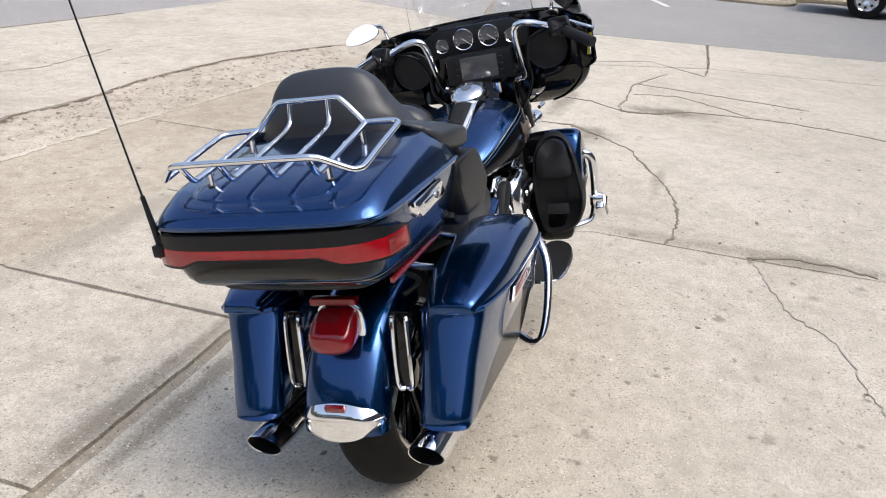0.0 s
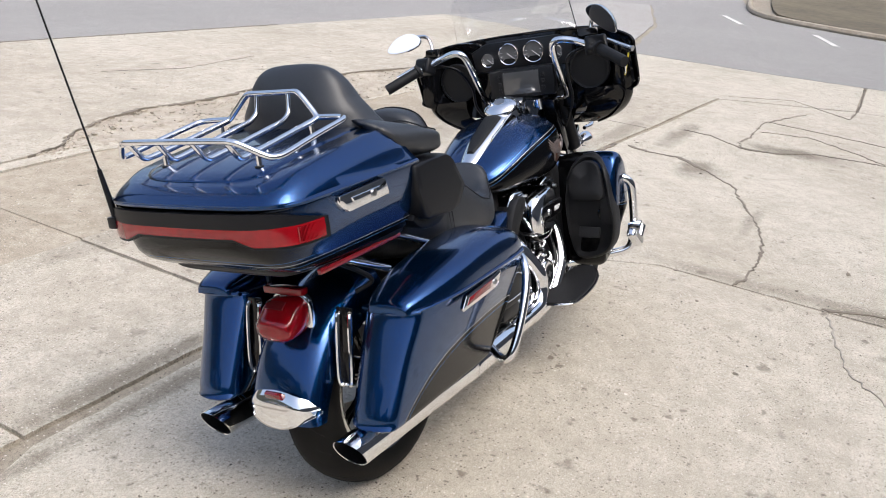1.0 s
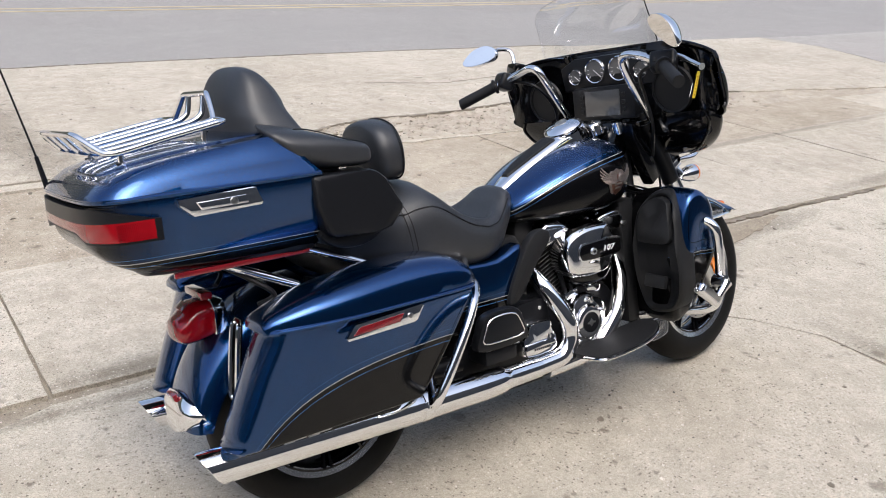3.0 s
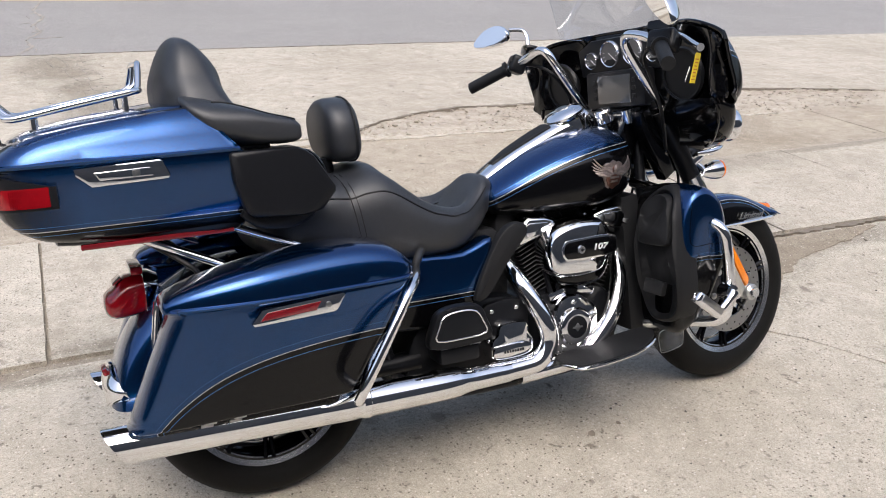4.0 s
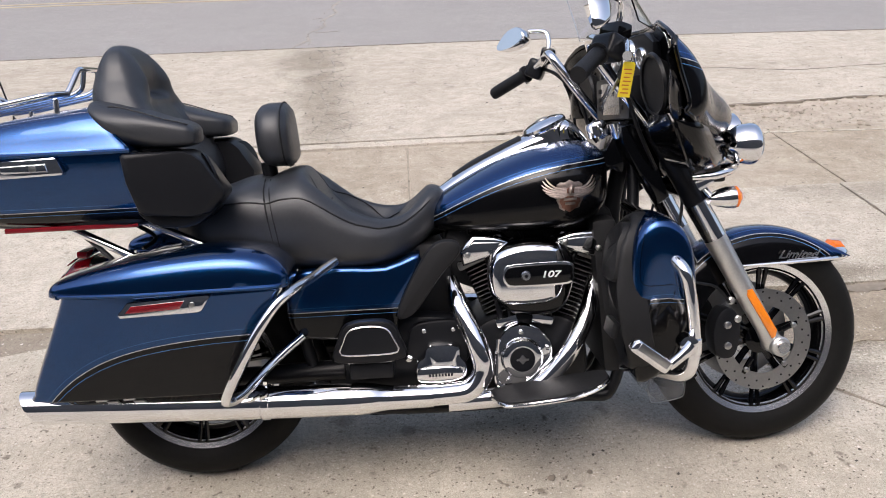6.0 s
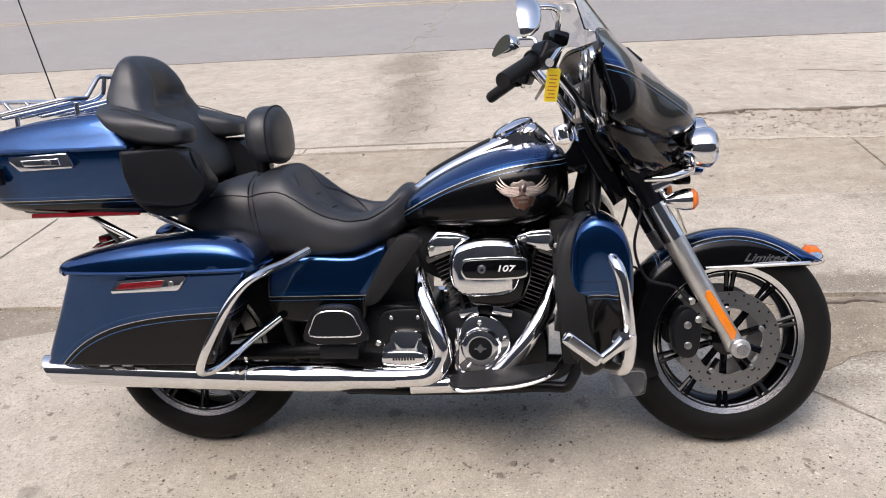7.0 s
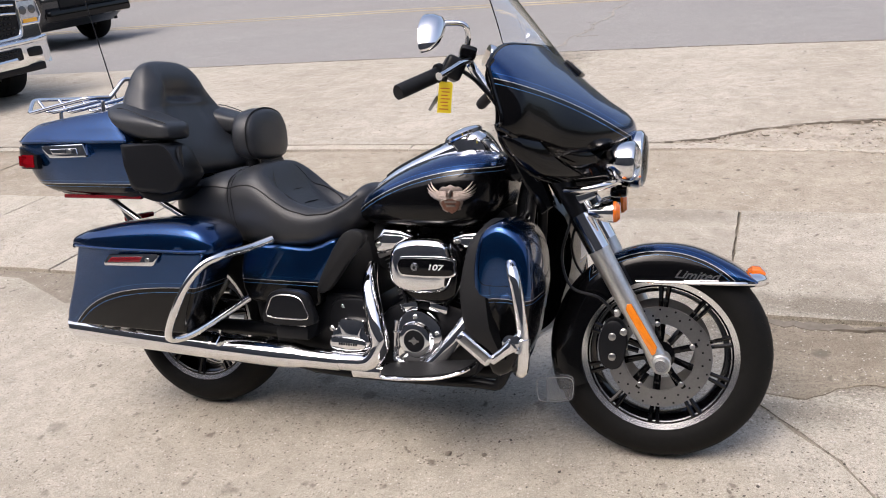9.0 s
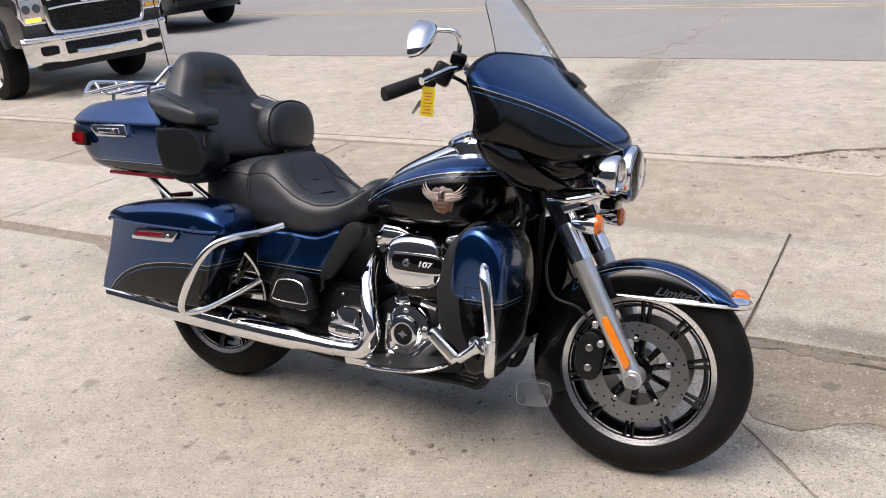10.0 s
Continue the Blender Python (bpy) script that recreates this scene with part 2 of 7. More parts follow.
amber = plain("amber_lens", (0.75, 0.16, 0.01), 0.15, coat=1.0, grain=40)
orange = plain("orange_reflector", (0.8, 0.22, 0.01), 0.2, coat=1.0, grain=200)
bronze = plain("bronze_badge", (0.33, 0.275, 0.25), 0.42, metal=0.9, grain=150, vary=0.35)
bronze_red = plain("reddish_bronze", (0.25, 0.13, 0.1), 0.4, metal=0.9, grain=150, vary=0.4)
yellow = plain("yellow_tag", (0.8, 0.62, 0.02), 0.5, grain=50, vary=0.08)
ink = plain("red_ink", (0.5, 0.12, 0.03), 0.6)
white_print = plain("white_print", (0.7, 0.7, 0.7), 0.4)
dial_face = plain("dial_face", (0.12, 0.12, 0.12), 0.35)
screen_grey = plain("screen_glass", (0.06, 0.062, 0.065), 0.1, coat=1.0, grain=8)


def glass(name, tint=(1, 1, 1), rough=0.02, ior=1.47):
    g = Nodes(name)
    haze = g.noise(g.at(), 30, 3)
    return g.set(col=tint, rough=g.m("MULTIPLY", haze, rough), trans=1.0, ior=ior)


clear = glass("clear_plastic", (0.96, 0.97, 0.98), ior=1.62)
flap_plastic = plain("clear_flap_plastic", (0.35, 0.36, 0.37), 0.15, coat=0.6, grain=30, alpha=0.32)
lamp_glass = glass("lamp_glass", (0.95, 0.97, 1.0), 0.1)
mirror_glass = plain("mirror_glass", (0.9, 0.9, 0.9), 0.02, metal=1.0, vary=0.01, spread=0.02)


def concrete(name, light, dirt, dirt_at=0.55, pits=0.5, stains=()):
    """Worn exposed-aggregate concrete: broad stains, streaks, sand grain, dark and pale pebbles, spots and chips."""
    g = Nodes(name)
    v0 = g.place()
    bend = g.n.new("ShaderNodeTexNoise")
    g.l.new(v0, bend.inputs["Vector"])
    bend.inputs["Scale"].default_value, bend.inputs["Detail"].default_value = 14, 5
    shift = g.n.new("ShaderNodeVectorMath")
    shift.operation = "MULTIPLY_ADD"
    g.l.new(bend.outputs["Color"], shift.inputs[0])
    shift.inputs[1].default_value = (0.09, 0.09, 0.0)
    g.l.new(v0, shift.inputs[2])
    v = shift.outputs[0]
    broad = g.noise(v0, 0.55, 5, 0.6)
    mid = g.noise(v0, 3.2, 7, 0.68)
    blotch = g.noise(v0, 11, 6, 0.7)
    fine = g.noise(v0, 75, 6, 0.75)
    sand = g.noise(v0, 280, 2, 0.6)
    col = g.ramp(fine, [(0.3, tuple(c * 0.5 for c in light)), (0.46, tuple(c * 0.96 for c in light)), (0.66, tuple(min(1, c * 1.28) for c in light))])
    stain = g.m("ADD", g.m("MULTIPLY", g.m("ADD", broad, mid), 0.4), g.m("MULTIPLY", blotch, 0.2))
    col = g.mix(g.ramp(stain, [(dirt_at - 0.1, 0.0), (dirt_at + 0.12, 1.0)]), col, dirt)
    col = g.mix(g.ramp(blotch, [(0.5, 0.0), (0.74, 0.65)]), col, dirt)
    col = g.mix(g.ramp(blotch, [(0.28, 0.55), (0.45, 0.0)]), col, tuple(min(1, c * 1.18) for c in light))
    px, py, pz = g.xyz(v0)
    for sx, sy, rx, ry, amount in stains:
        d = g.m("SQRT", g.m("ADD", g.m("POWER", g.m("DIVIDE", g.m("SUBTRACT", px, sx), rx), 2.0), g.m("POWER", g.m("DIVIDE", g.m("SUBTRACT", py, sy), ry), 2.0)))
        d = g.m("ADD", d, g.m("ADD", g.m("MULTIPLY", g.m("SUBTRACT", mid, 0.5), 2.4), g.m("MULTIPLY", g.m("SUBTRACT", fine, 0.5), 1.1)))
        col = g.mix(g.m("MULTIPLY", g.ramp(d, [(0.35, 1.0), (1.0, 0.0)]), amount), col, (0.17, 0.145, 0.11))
    col = g.mix(g.ramp(sand, [(0.52, 0.0), (0.7, 0.5)]), col, tuple(min(1, c * 1.35) for c in light))
    col = g.mix(g.ramp(sand, [(0.32, 0.75), (0.46, 0.0)]), col, tuple(c * 0.42 for c in light))
    peb = g.cells(v0, 75)
    tone = g.cells(v0, 75, "Color")
    patchy = g.ramp(g.noise(v0, 1.7, 4, 0.6), [(0.38, 0.45), (0.6, 1.0)])
    stone = g.m("MULTIPLY", g.m("LESS_THAN", peb, 0.26), g.m("GREATER_THAN", g.xyz(tone)[0], 0.62))
    col = g.mix(g.m("MULTIPLY", g.m("MULTIPLY", stone, 0.9), patchy), col, (0.13, 0.108, 0.083))
    pale = g.m("MULTIPLY", g.m("LESS_THAN", peb, 0.24), g.m("LESS_THAN", g.xyz(tone)[1], 0.22))
    col = g.mix(g.m("MULTIPLY", pale, 0.65), col, (0.72, 0.67, 0.6))
    relief = g.m("ADD", g.m("MULTIPLY", fine, 0.6), g.m("MULTIPLY", mid, 0.8))
    for scale, size, share, deep in ((4.6, 0.14, 0.74, 0.8), (11.0, 0.16, 0.72, 0.85), (27.0, 0.19, 0.74, 0.9)):
        spot = g.m("ADD", g.cells(v, scale), g.m("MULTIPLY", g.m("SUBTRACT", fine, 0.5), 0.16))
        few = g.m("MULTIPLY", g.m("GREATER_THAN", g.xyz(g.cells(v, scale, "Color"))[0], share), patchy)
        pit = g.m("MULTIPLY", g.ramp(spot, [(size * 0.6, 1.0), (size * 1.25, 0.0)]), few)
        col = g.mix(g.m("MULTIPLY", pit, pits * deep), col, (0.16, 0.137, 0.108))
        relief = g.m("SUBTRACT", relief, g.m("MULTIPLY", pit, 0.5))
    g.set(col=col, rough=0.9, spec=0.25)
    g.bump(relief, 0.6, 0.006)
    return g.mat


# the wide ellipse at (1.0, -0.2) faintly darkens the slab under the motorcycle
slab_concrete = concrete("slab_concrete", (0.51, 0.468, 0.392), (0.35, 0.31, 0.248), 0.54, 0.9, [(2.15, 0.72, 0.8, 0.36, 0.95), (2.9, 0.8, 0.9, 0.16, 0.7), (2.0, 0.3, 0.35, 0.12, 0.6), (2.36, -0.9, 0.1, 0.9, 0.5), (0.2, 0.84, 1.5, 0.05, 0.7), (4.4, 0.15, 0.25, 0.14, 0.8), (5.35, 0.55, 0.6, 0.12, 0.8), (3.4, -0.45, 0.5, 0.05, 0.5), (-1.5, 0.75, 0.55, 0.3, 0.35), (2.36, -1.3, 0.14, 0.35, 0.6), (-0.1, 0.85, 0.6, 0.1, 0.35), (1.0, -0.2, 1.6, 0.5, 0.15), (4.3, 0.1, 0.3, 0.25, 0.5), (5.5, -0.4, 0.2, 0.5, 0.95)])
apron_concrete = concrete("apron_concrete", (0.482, 0.44, 0.368), (0.32, 0.28, 0.222), 0.52, 0.9, [(-0.3, 6.4, 0.42, 1.1, 0.7), (-0.08, 5.0, 0.36, 1.0, 0.65), (0.02, 4.0, 0.3, 0.7, 0.65), (2.3, 1.05, 0.8, 0.12, 0.8), (0.3, 1.0, 1.6, 0.05, 0.7), (5.0, 0.95, 1.0, 0.1, 0.6), (5.0, 2.08, 2.5, 0.06, 0.6), (3.4, 2.0, 0.9, 0.2, 0.5), (1.2, 2.05, 1.2, 0.14, 0.5), (-0.2, 1.0, 0.5, 0.1, 0.6)])
dirty_concrete = concrete("dirty_concrete", (0.43, 0.38, 0.305), (0.27, 0.225, 0.168), 0.5, 1.0)
joint_dirt = concrete("joint_dirt", (0.33, 0.29, 0.232), (0.225, 0.192, 0.15), 0.5, 0.9)
patch_dirt = concrete("patch_dirt", (0.33, 0.282, 0.216), (0.2, 0.166, 0.124), 0.5, 1.0)
rubble = concrete("broken_concrete", (0.46, 0.412, 0.34), (0.27, 0.228, 0.175), 0.52, 0.9)
asphalt = concrete("worn_asphalt", (0.3, 0.288, 0.276), (0.25, 0.24, 0.23), 0.5, 0.3)
pale_asphalt = concrete("pale_asphalt", (0.37, 0.352, 0.332), (0.3, 0.284, 0.264), 0.5, 0.3)
crack_dirt = plain("crack_dirt", (0.19, 0.163, 0.13), 0.95, grain=30, vary=0.4)
grit_dark = plain("dark_grit", (0.085, 0.074, 0.062), 0.9, grain=25, vary=0.5)
grit_pale = plain("pale_grit", (0.6, 0.56, 0.5), 0.85, grain=25, vary=0.3)
faint_crack = plain("faint_crack_dirt", (0.32, 0.29, 0.25), 0.95, grain=40, vary=0.4)
line_yellow = plain("worn_line_paint", (0.43, 0.35, 0.22), 0.8, grain=6, vary=0.3)
line_white = plain("worn_white_paint", (0.6, 0.58, 0.55), 0.8, grain=6, vary=0.2)

# ---- ground ----
def sheet(name, outline, z, material, parent=None, thick=0.03, label=""):
    bm = bmesh.new()
    vs = [bm.verts.new((x, y, z)) for x, y in outline]
    lo = [bm.verts.new((x, y, z - thick)) for x, y in outline]
    n = len(vs)
    bm.faces.new(vs)
    for i in range(n):
        bm.faces.new((vs[i], lo[i], lo[(i + 1) % n], vs[(i + 1) % n]))
    return part(name, bm, material, parent, label, 30)


rng = random.Random(7)


def worn_edge(a, b, step=0.14, wobble=0.008):
    """Points from a to just before b, with a slightly broken line."""
    a, b = Vector((*a, 0)), Vector((*b, 0))
    n = max(2, int((b - a).length / step))
    side = Vector((-(b - a).y, (b - a).x, 0)).normalized()
    return [tuple((a.lerp(b, i / n) + (side * rng.uniform(-wobble, wobble) if 0 < i else Vector()))[:2]) for i in range(n)]


def slab_outline(corners, step=0.05, wobble=0.006):
    """A slab's outline with chipped, wandering edges."""
    out = []
    for a, b in zip(corners, corners[1:] + corners[:1]):
        A, B = Vector((*a, 0)), Vector((*b, 0))
        n = min(150, max(2, int((B - A).length / step)))
        side = Vector((-(B - A).y, (B - A).x, 0)).normalized()
        for i in range(n):
            p = A.lerp(B, i / n)
            chip = noise.noise((p.x * 3, p.y * 3, 1)) * 0.6 + noise.noise((p.x * 14, p.y * 14, 5)) * 0.7 + max(0, noise.noise((p.x * 8, p.y * 8, 9)) - 0.25) * 3.0
            out.append(tuple((p + side * chip * wobble)[:2]))
    return out


ground = sheet("ground", [(-400, -400), (400, -400), (400, 400), (-400, 400)], -0.007, joint_dirt, None, 0.05)
tagged(ground, "packed dirt under the concrete slabs and road", "ground", kind="structure")

# the main road and the side street, one worn asphalt sheet
ROAD_EDGE = [(-60, 7.6), (-12, 7.42), (-6, 7.32), (-2, 7.26), (1, 7.12), (3.6, 6.9), (7, 6.45), (11.6, 5.85), (17.0, 5.55), (17.5, 4.58), (13.5, 3.24), (10.6, 2.66), (9.74, 2.5), (9.78, 0.6), (9.9, -0.52), (9.98, -1.6), (10.15, -2.8), (10.9, -10), (11.5, -30)]
edge = []
for a, b in zip(ROAD_EDGE, ROAD_EDGE[1:]):
    edge += worn_edge(a, b, 0.35, 0.02)
road = sheet("road", edge + [(18.4, -30), (18.2, -6), (17.8, -2.4), (16.6, -1.8), (16.4, -1.0), (16.6, 0.0), (18.5, 2.6), (24, 4.0), (90, 4.5), (90, 20), (-60, 20)], -0.002, asphalt, None, 0.04)
tagged(road, "worn grey asphalt road with a side street", "road", kind="structure")

YELLOW = [(-60, 13.6), (-11, 12.6), (-5, 12.3), (2, 11.4), (8, 10.8), (13, 10.3), (40, 9.6)]
for off in (0.0, 0.32):
    pts = [Vector((x, y + off, 0.003)) for x, y in YELLOW]
    bm = bmesh.new()
    add_loft(bm, [[p + Vector((0, -0.05, 0)), p + Vector((0, 0.05, 0)), p + Vector((0, 0.05, -0.004)), p + Vector((0, -0.05, -0.004))] for p in pts])
    tagged(part("road_line", bm, line_yellow), "faded yellow centre line on the asphalt road", "road line", "centre lines", "structure")
for x, y, a in ((15.0, 0.6, 20), (16.6, 2.6, 25), (20.5, 5.4, 6)):
    tagged(part("road_line", box((x, y, 0.002), (1.6, 0.11, 0.006), 0, (0, 0, a)), line_white), "worn white road marking on asphalt", "road line", "lane marks", "structure")

pavement = new("pavement")
tagged(pavement, "cracked and stained concrete slab pavement with dirt joints", "pavement", kind="structure")


def slab(corners, material, z=0.0, wobble=0.006):
    return sheet("slab", slab_outline(corners, 0.05, wobble), z + rng.uniform(-0.002, 0.002), material, pavement, 0.03)


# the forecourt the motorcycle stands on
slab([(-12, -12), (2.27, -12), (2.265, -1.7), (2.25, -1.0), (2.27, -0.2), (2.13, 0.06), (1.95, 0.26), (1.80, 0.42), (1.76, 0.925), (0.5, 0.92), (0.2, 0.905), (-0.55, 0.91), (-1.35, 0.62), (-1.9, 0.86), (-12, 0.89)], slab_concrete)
slab([(2.29, -12), (9.5, -12), (8.2, -2.45), (8.0, -0.60), (7.36, 0.675), (6.54, 0.73), (5.71, 0.76), (4.87, 0.825), (3.9, 0.875), (3.2, 0.90), (2.7, 0.90), (2.3, 0.85), (1.79, 0.84), (1.816, 0.43), (1.963, 0.269), (2.143, 0.067), (2.283, -0.2), (2.266, -1.0), (2.281, -1.7)], slab_concrete)
slab([(8.22, -2.45), (9.52, -12), (10.8, -10), (10.12, -2.8), (9.95, -1.6), (9.87, -0.55), (8.02, -0.62)], slab_concrete)
slab([(7.375, 0.69), (8.02, -0.59), (9.86, -0.51), (9.74, 0.6), (9.7, 2.54), (7.37, 2.12)], slab_concrete)
slab([(7.31, 2.14), (9.68, 2.56), (9.66, 2.6), (8.2, 2.9), (7.31, 3.1)], slab_concrete)


def joint_y(x):
    return float(np.interp(x, [2.9, 3.9, 4.87, 5.71, 6.54, 7.36], [0.955, 0.905, 0.85, 0.785, 0.755, 0.7]))


# the row of small slabs behind it
xs = [-12, -8, -5.4, -4.2, -2.96, -1.78, -0.55, 0.58, 1.76, 2.94, 4.1, 5.3, 7.36]
for a, b in zip(xs, xs[1:]):
    a0, b0 = a + 0.007, b - 0.007
    slab([(a0, joint_y(a0)), ((a0 + b0) / 2, joint_y((a0 + b0) / 2)), (b0, joint_y(b0)), (b0, 2.13), (a0, 2.13)], apron_concrete if a > -0.6 else slab_concrete, 0.012)
xs = [-12, -6.5, -4.1, -1.76, 0.61, 3.0, 5.3, 7.3]
for a, b in zip(xs, xs[1:]):
    slab([(a + 0.006, 2.142), (b - 0.006, 2.142), (b - 0.006, 3.28), (a + 0.006, 3.28)], dirty_concrete)
# kerb edging: long narrow stones
for a in range(-5, 1):
    slab([(a * 2.4 - 0.6, 3.29), (a * 2.4 + 1.79, 3.29), (a * 2.4 + 1.79, 3.40), (a * 2.4 - 0.6, 3.40)], slab_concrete, 0.013, 0.01)
# packed dirt lying over the slab corner ahead of the front wheel
sheet("dirt_patch", slab_outline([(1.78, 0.9), (2.3, 0.88), (3.0, 0.9), (3.5, 0.86), (3.2, 0.76), (2.75, 0.66), (2.45, 0.52), (2.2, 0.5), (2.05, 0.38), (1.9, 0.4), (1.79, 0.55)], 0.03, 0.03), 0.0028, patch_dirt, pavement, 0.005, "brown dirt washed over the slab corner")
# the wide apron beside the road, its near edge broken away
BROKEN = [(1.22, 3.425), (1.5, 3.5), (1.76, 3.71), (2.16, 3.87), (2.5, 3.95), (2.9, 3.88), (3.44, 3.88), (3.87, 3.94), (4.4, 3.92), (5.2, 3.84), (5.92, 3.62), (6.57, 3.36), (7.4, 3.12), (8.2, 2.9), (9.66, 2.6)]
DIRT_LINE = [(1.2, 3.41), (1.7, 3.29), (2.2, 3.26), (2.7, 3.22), (3.2, 3.16), (3.9, 3.1), (5.0, 3.0), (6.0, 2.93), (7.4, 2.8), (9.6, 2.5)]
near = [(-12, 3.415), (1.0, 3.415)]
jag = []
for a, b in zip(BROKEN, BROKEN[1:]):
    jag += worn_edge(a, b, 0.07, 0.03)
far = [(9.9, 3.3), (10.3, 4.2), (10.6, 5.0), (10.5, 5.93), (7, 6.38), (3.6, 6.83), (1, 7.05)]
sheet("slab", near + jag + [BROKEN[-1]] + far + worn_edge((1, 7.05), (-1.9, 7.18), 0.2, 0.02) + [(-1.9, 7.18), (-12, 7.35)], 0.018, apron_concrete, pavement, 0.04)

tagged(sheet("side_street", slab_outline([(9.68, 2.58), (13.5, 3.3), (17.4, 4.6), (16.9, 5.5), (11.6, 5.8), (10.54, 5.93), (10.64, 5.0), (10.34, 4.2), (9.94, 3.3)], 0.2, 0.02), 0.014, pale_asphalt, None, 0.04), "pale worn asphalt where the side street meets the road", "street", kind="structure")

# broken rubble strip, an uneven skin with loose stones
def dirt_low(x):
    return float(np.interp(x, [p[0] for p in DIRT_LINE], [p[1] for p in DIRT_LINE]))


rows = []
for i in range(150):
    x = 1.2 + i * 0.056
    top = np.interp(x, [p[0] for p in BROKEN], [p[1] for p in BROKEN])
    low = dirt_low(x) + 0.05 * noise.noise((x * 2.5, 7, 0)) + 0.025 * noise.noise((x * 9, 2, 0))
    row = []
    for j in range(15):
        y = low + (top + 0.02 - low) * j / 14
        h = noise.noise((x * 5, y * 6, 0)) * 0.012 + noise.noise((x * 17, y * 17, 3)) * 0.008
        row.append((x, y, 0.006 + h * (1 if 1 < j < 14 else 0.3) - (0.006 if j == 0 else 0)))
    rows.append(row)
strip = part("rubble_strip", loft(rows, cap=False, closed=False), rubble, pavement, "crumbled concrete edge with loose grit", 60)


def stones(name, material, label, places):
    """Many small broken stones in one mesh."""
    tmp = bmesh.new()
    bmesh.ops.create_icosphere(tmp, subdivisions=1, radius=1.0)
    base = [v.co.copy() for v in tmp.verts]
    faces = [[v.index for v in f.verts] for f in tmp.faces]
    tmp.free()
    verts, polys = [], []
    for x, y, z, r, flat in places:
        turn = pose(0, 0, 0, rng.uniform(-20, 20), rng.uniform(-20, 20), rng.uniform(0, 360))
        long = rng.uniform(0.7, 1.5)
        n = len(verts)
        for c in base:
            k = rng.uniform(0.7, 1.15)
            p = turn @ Vector((c.x * r * k * long, c.y * r * k, c.z * r * k * flat))
            verts.append((x + p.x, y + p.y, z + p.z))
        polys += [[n + q for q in f] for f in faces]
    me = bpy.data.meshes.new(name)
    me.from_pydata(verts, [], polys)
    me.materials.append(material)
    return tagged(new(name, me), label, "gravel", kind="stuff")


def broken_top(x):
    return float(np.interp(x, [p[0] for p in BROKEN], [p[1] for p in BROKEN]))


places = []
for _ in range(1300):
    x = rng.uniform(1.3, 6.4)
    low, top = dirt_low(x), broken_top(x)
    if top > 3.43:
        places.append((x, low + (top - low) * rng.random() ** 0.7, 0.008, rng.choice((0.004, 0.006, 0.008, 0.012, 0.02)), 0.55))
stones("gravel", rubble, "loose grit in the broken concrete strip", places)


def scatter(n, sizes, z=0.0):
    out = []
    while len(out) < n:
        x, y = rng.uniform(-3.2, 6), rng.uniform(-2.6, 3.25)
        if noise.noise((x * 0.9, y * 0.9, 4)) + rng.uniform(-0.5, 0.5) > -0.1:
            out.append((x, y, z, rng.choice(sizes), 0.4))
    return out


along = [(rng.uniform(1.7, 4.5), rng.gauss(0.95, 0.05), -0.001, rng.choice((0.0015, 0.002, 0.004)), 0.6) for _ in range(260)]
along += [(rng.uniform(-2.2, 1.76), rng.gauss(0.93, 0.03), -0.001, rng.choice((0.0015, 0.002, 0.003)), 0.6) for _ in range(160)]
far = [(rng.uniform(-4, 8), rng.uniform(3.45, 6.9), 0.018, rng.choice((0.004, 0.006, 0.009)), 0.5) for _ in range(400)]
stones("grit", grit_dark, "scattered small dark stones on the concrete", scatter(1500, (0.0018, 0.0025, 0.0035, 0.005)) + along + far)
stones("chips", grit_pale, "scattered pale concrete chips on the slabs", scatter(1300, (0.002, 0.003, 0.004, 0.006)) + far[:150])
stones("clods", crack_dirt, "flat crumbs of dirt on the slabs", scatter(140, (0.007, 0.01, 0.015)))


def crack(pts, w=0.01, z=0.0035, material=None):
    """A thin ragged line of dirt in the concrete."""
    P = []
    for a, b in zip(pts, pts[1:]):
        P += [Vector((*p, 0)) for p in worn_edge(a, b, 0.03, 0.013)]
    rows = []
    for i, p in enumerate(P):
        d = (P[min(i + 1, len(P) - 1)] - P[max(i - 1, 0)]).normalized()
        s = Vector((-d.y, d.x, 0)) * w * (0.06 + 0.72 * max(0, 0.45 + noise.noise((p.x * 5, p.y * 5, 2))) + rng.uniform(-0.1, 0.3)) * (0.3 if i in (0, len(P) - 1) else 1)
        rows.append([p + s + Vector((0, 0, z)), p - s + Vector((0, 0, z)), p - s - Vector((0, 0, 0.006)), p + s - Vector((0, 0, 0.006))])
    return part("crack", loft(rows), material or crack_dirt, pavement)


crack([(2.27, -0.58), (2.4, -0.62), (2.75, -0.62), (3.09, -0.57), (3.45, -0.45), (3.81, -0.28), (4.05, -0.2), (4.3, 0.03), (4.43, 0.18)], 0.011)
crack([(4.35, 0.08), (4.43, 0.18), (4.57, 0.33), (4.54, 0.55), (4.61, 0.79)], 0.026)
crack([(5.56, 0.57), (5.53, 0.31), (5.29, 0.03), (5.33, -0.21), (5.6, -0.53), (5.66, -0.91), (5.68, -1.38), (5.57, -1.82), (5.3, -2.6), (5.1, -3.4)], 0.011)
crack([(5.3, 0.05), (5.3, -0.1), (5.36, -0.27), (5.5, -0.42)], 0.026)
crack([(7.36, -0.2), (6.9, -0.05), (6.5, 0.07), (5.79, 0.04), (5.5, 0.08), (5.3, 0.02)], 0.011)
crack([(6.6, 0.04), (6.53, -0.46), (6.45, -0.89), (6.3, -1.6)], 0.008)
crack([(6.08, 0.02), (6.22, -0.39), (5.87, -0.86), (5.67, -1.05)], 0.008)
crack([(7.59, 0.64), (8.04, 0.05), (7.47, -0.6)], 0.009)
crack([(9.83, -0.52), (8.5, -0.6), (7.47, -0.6)], 0.012)
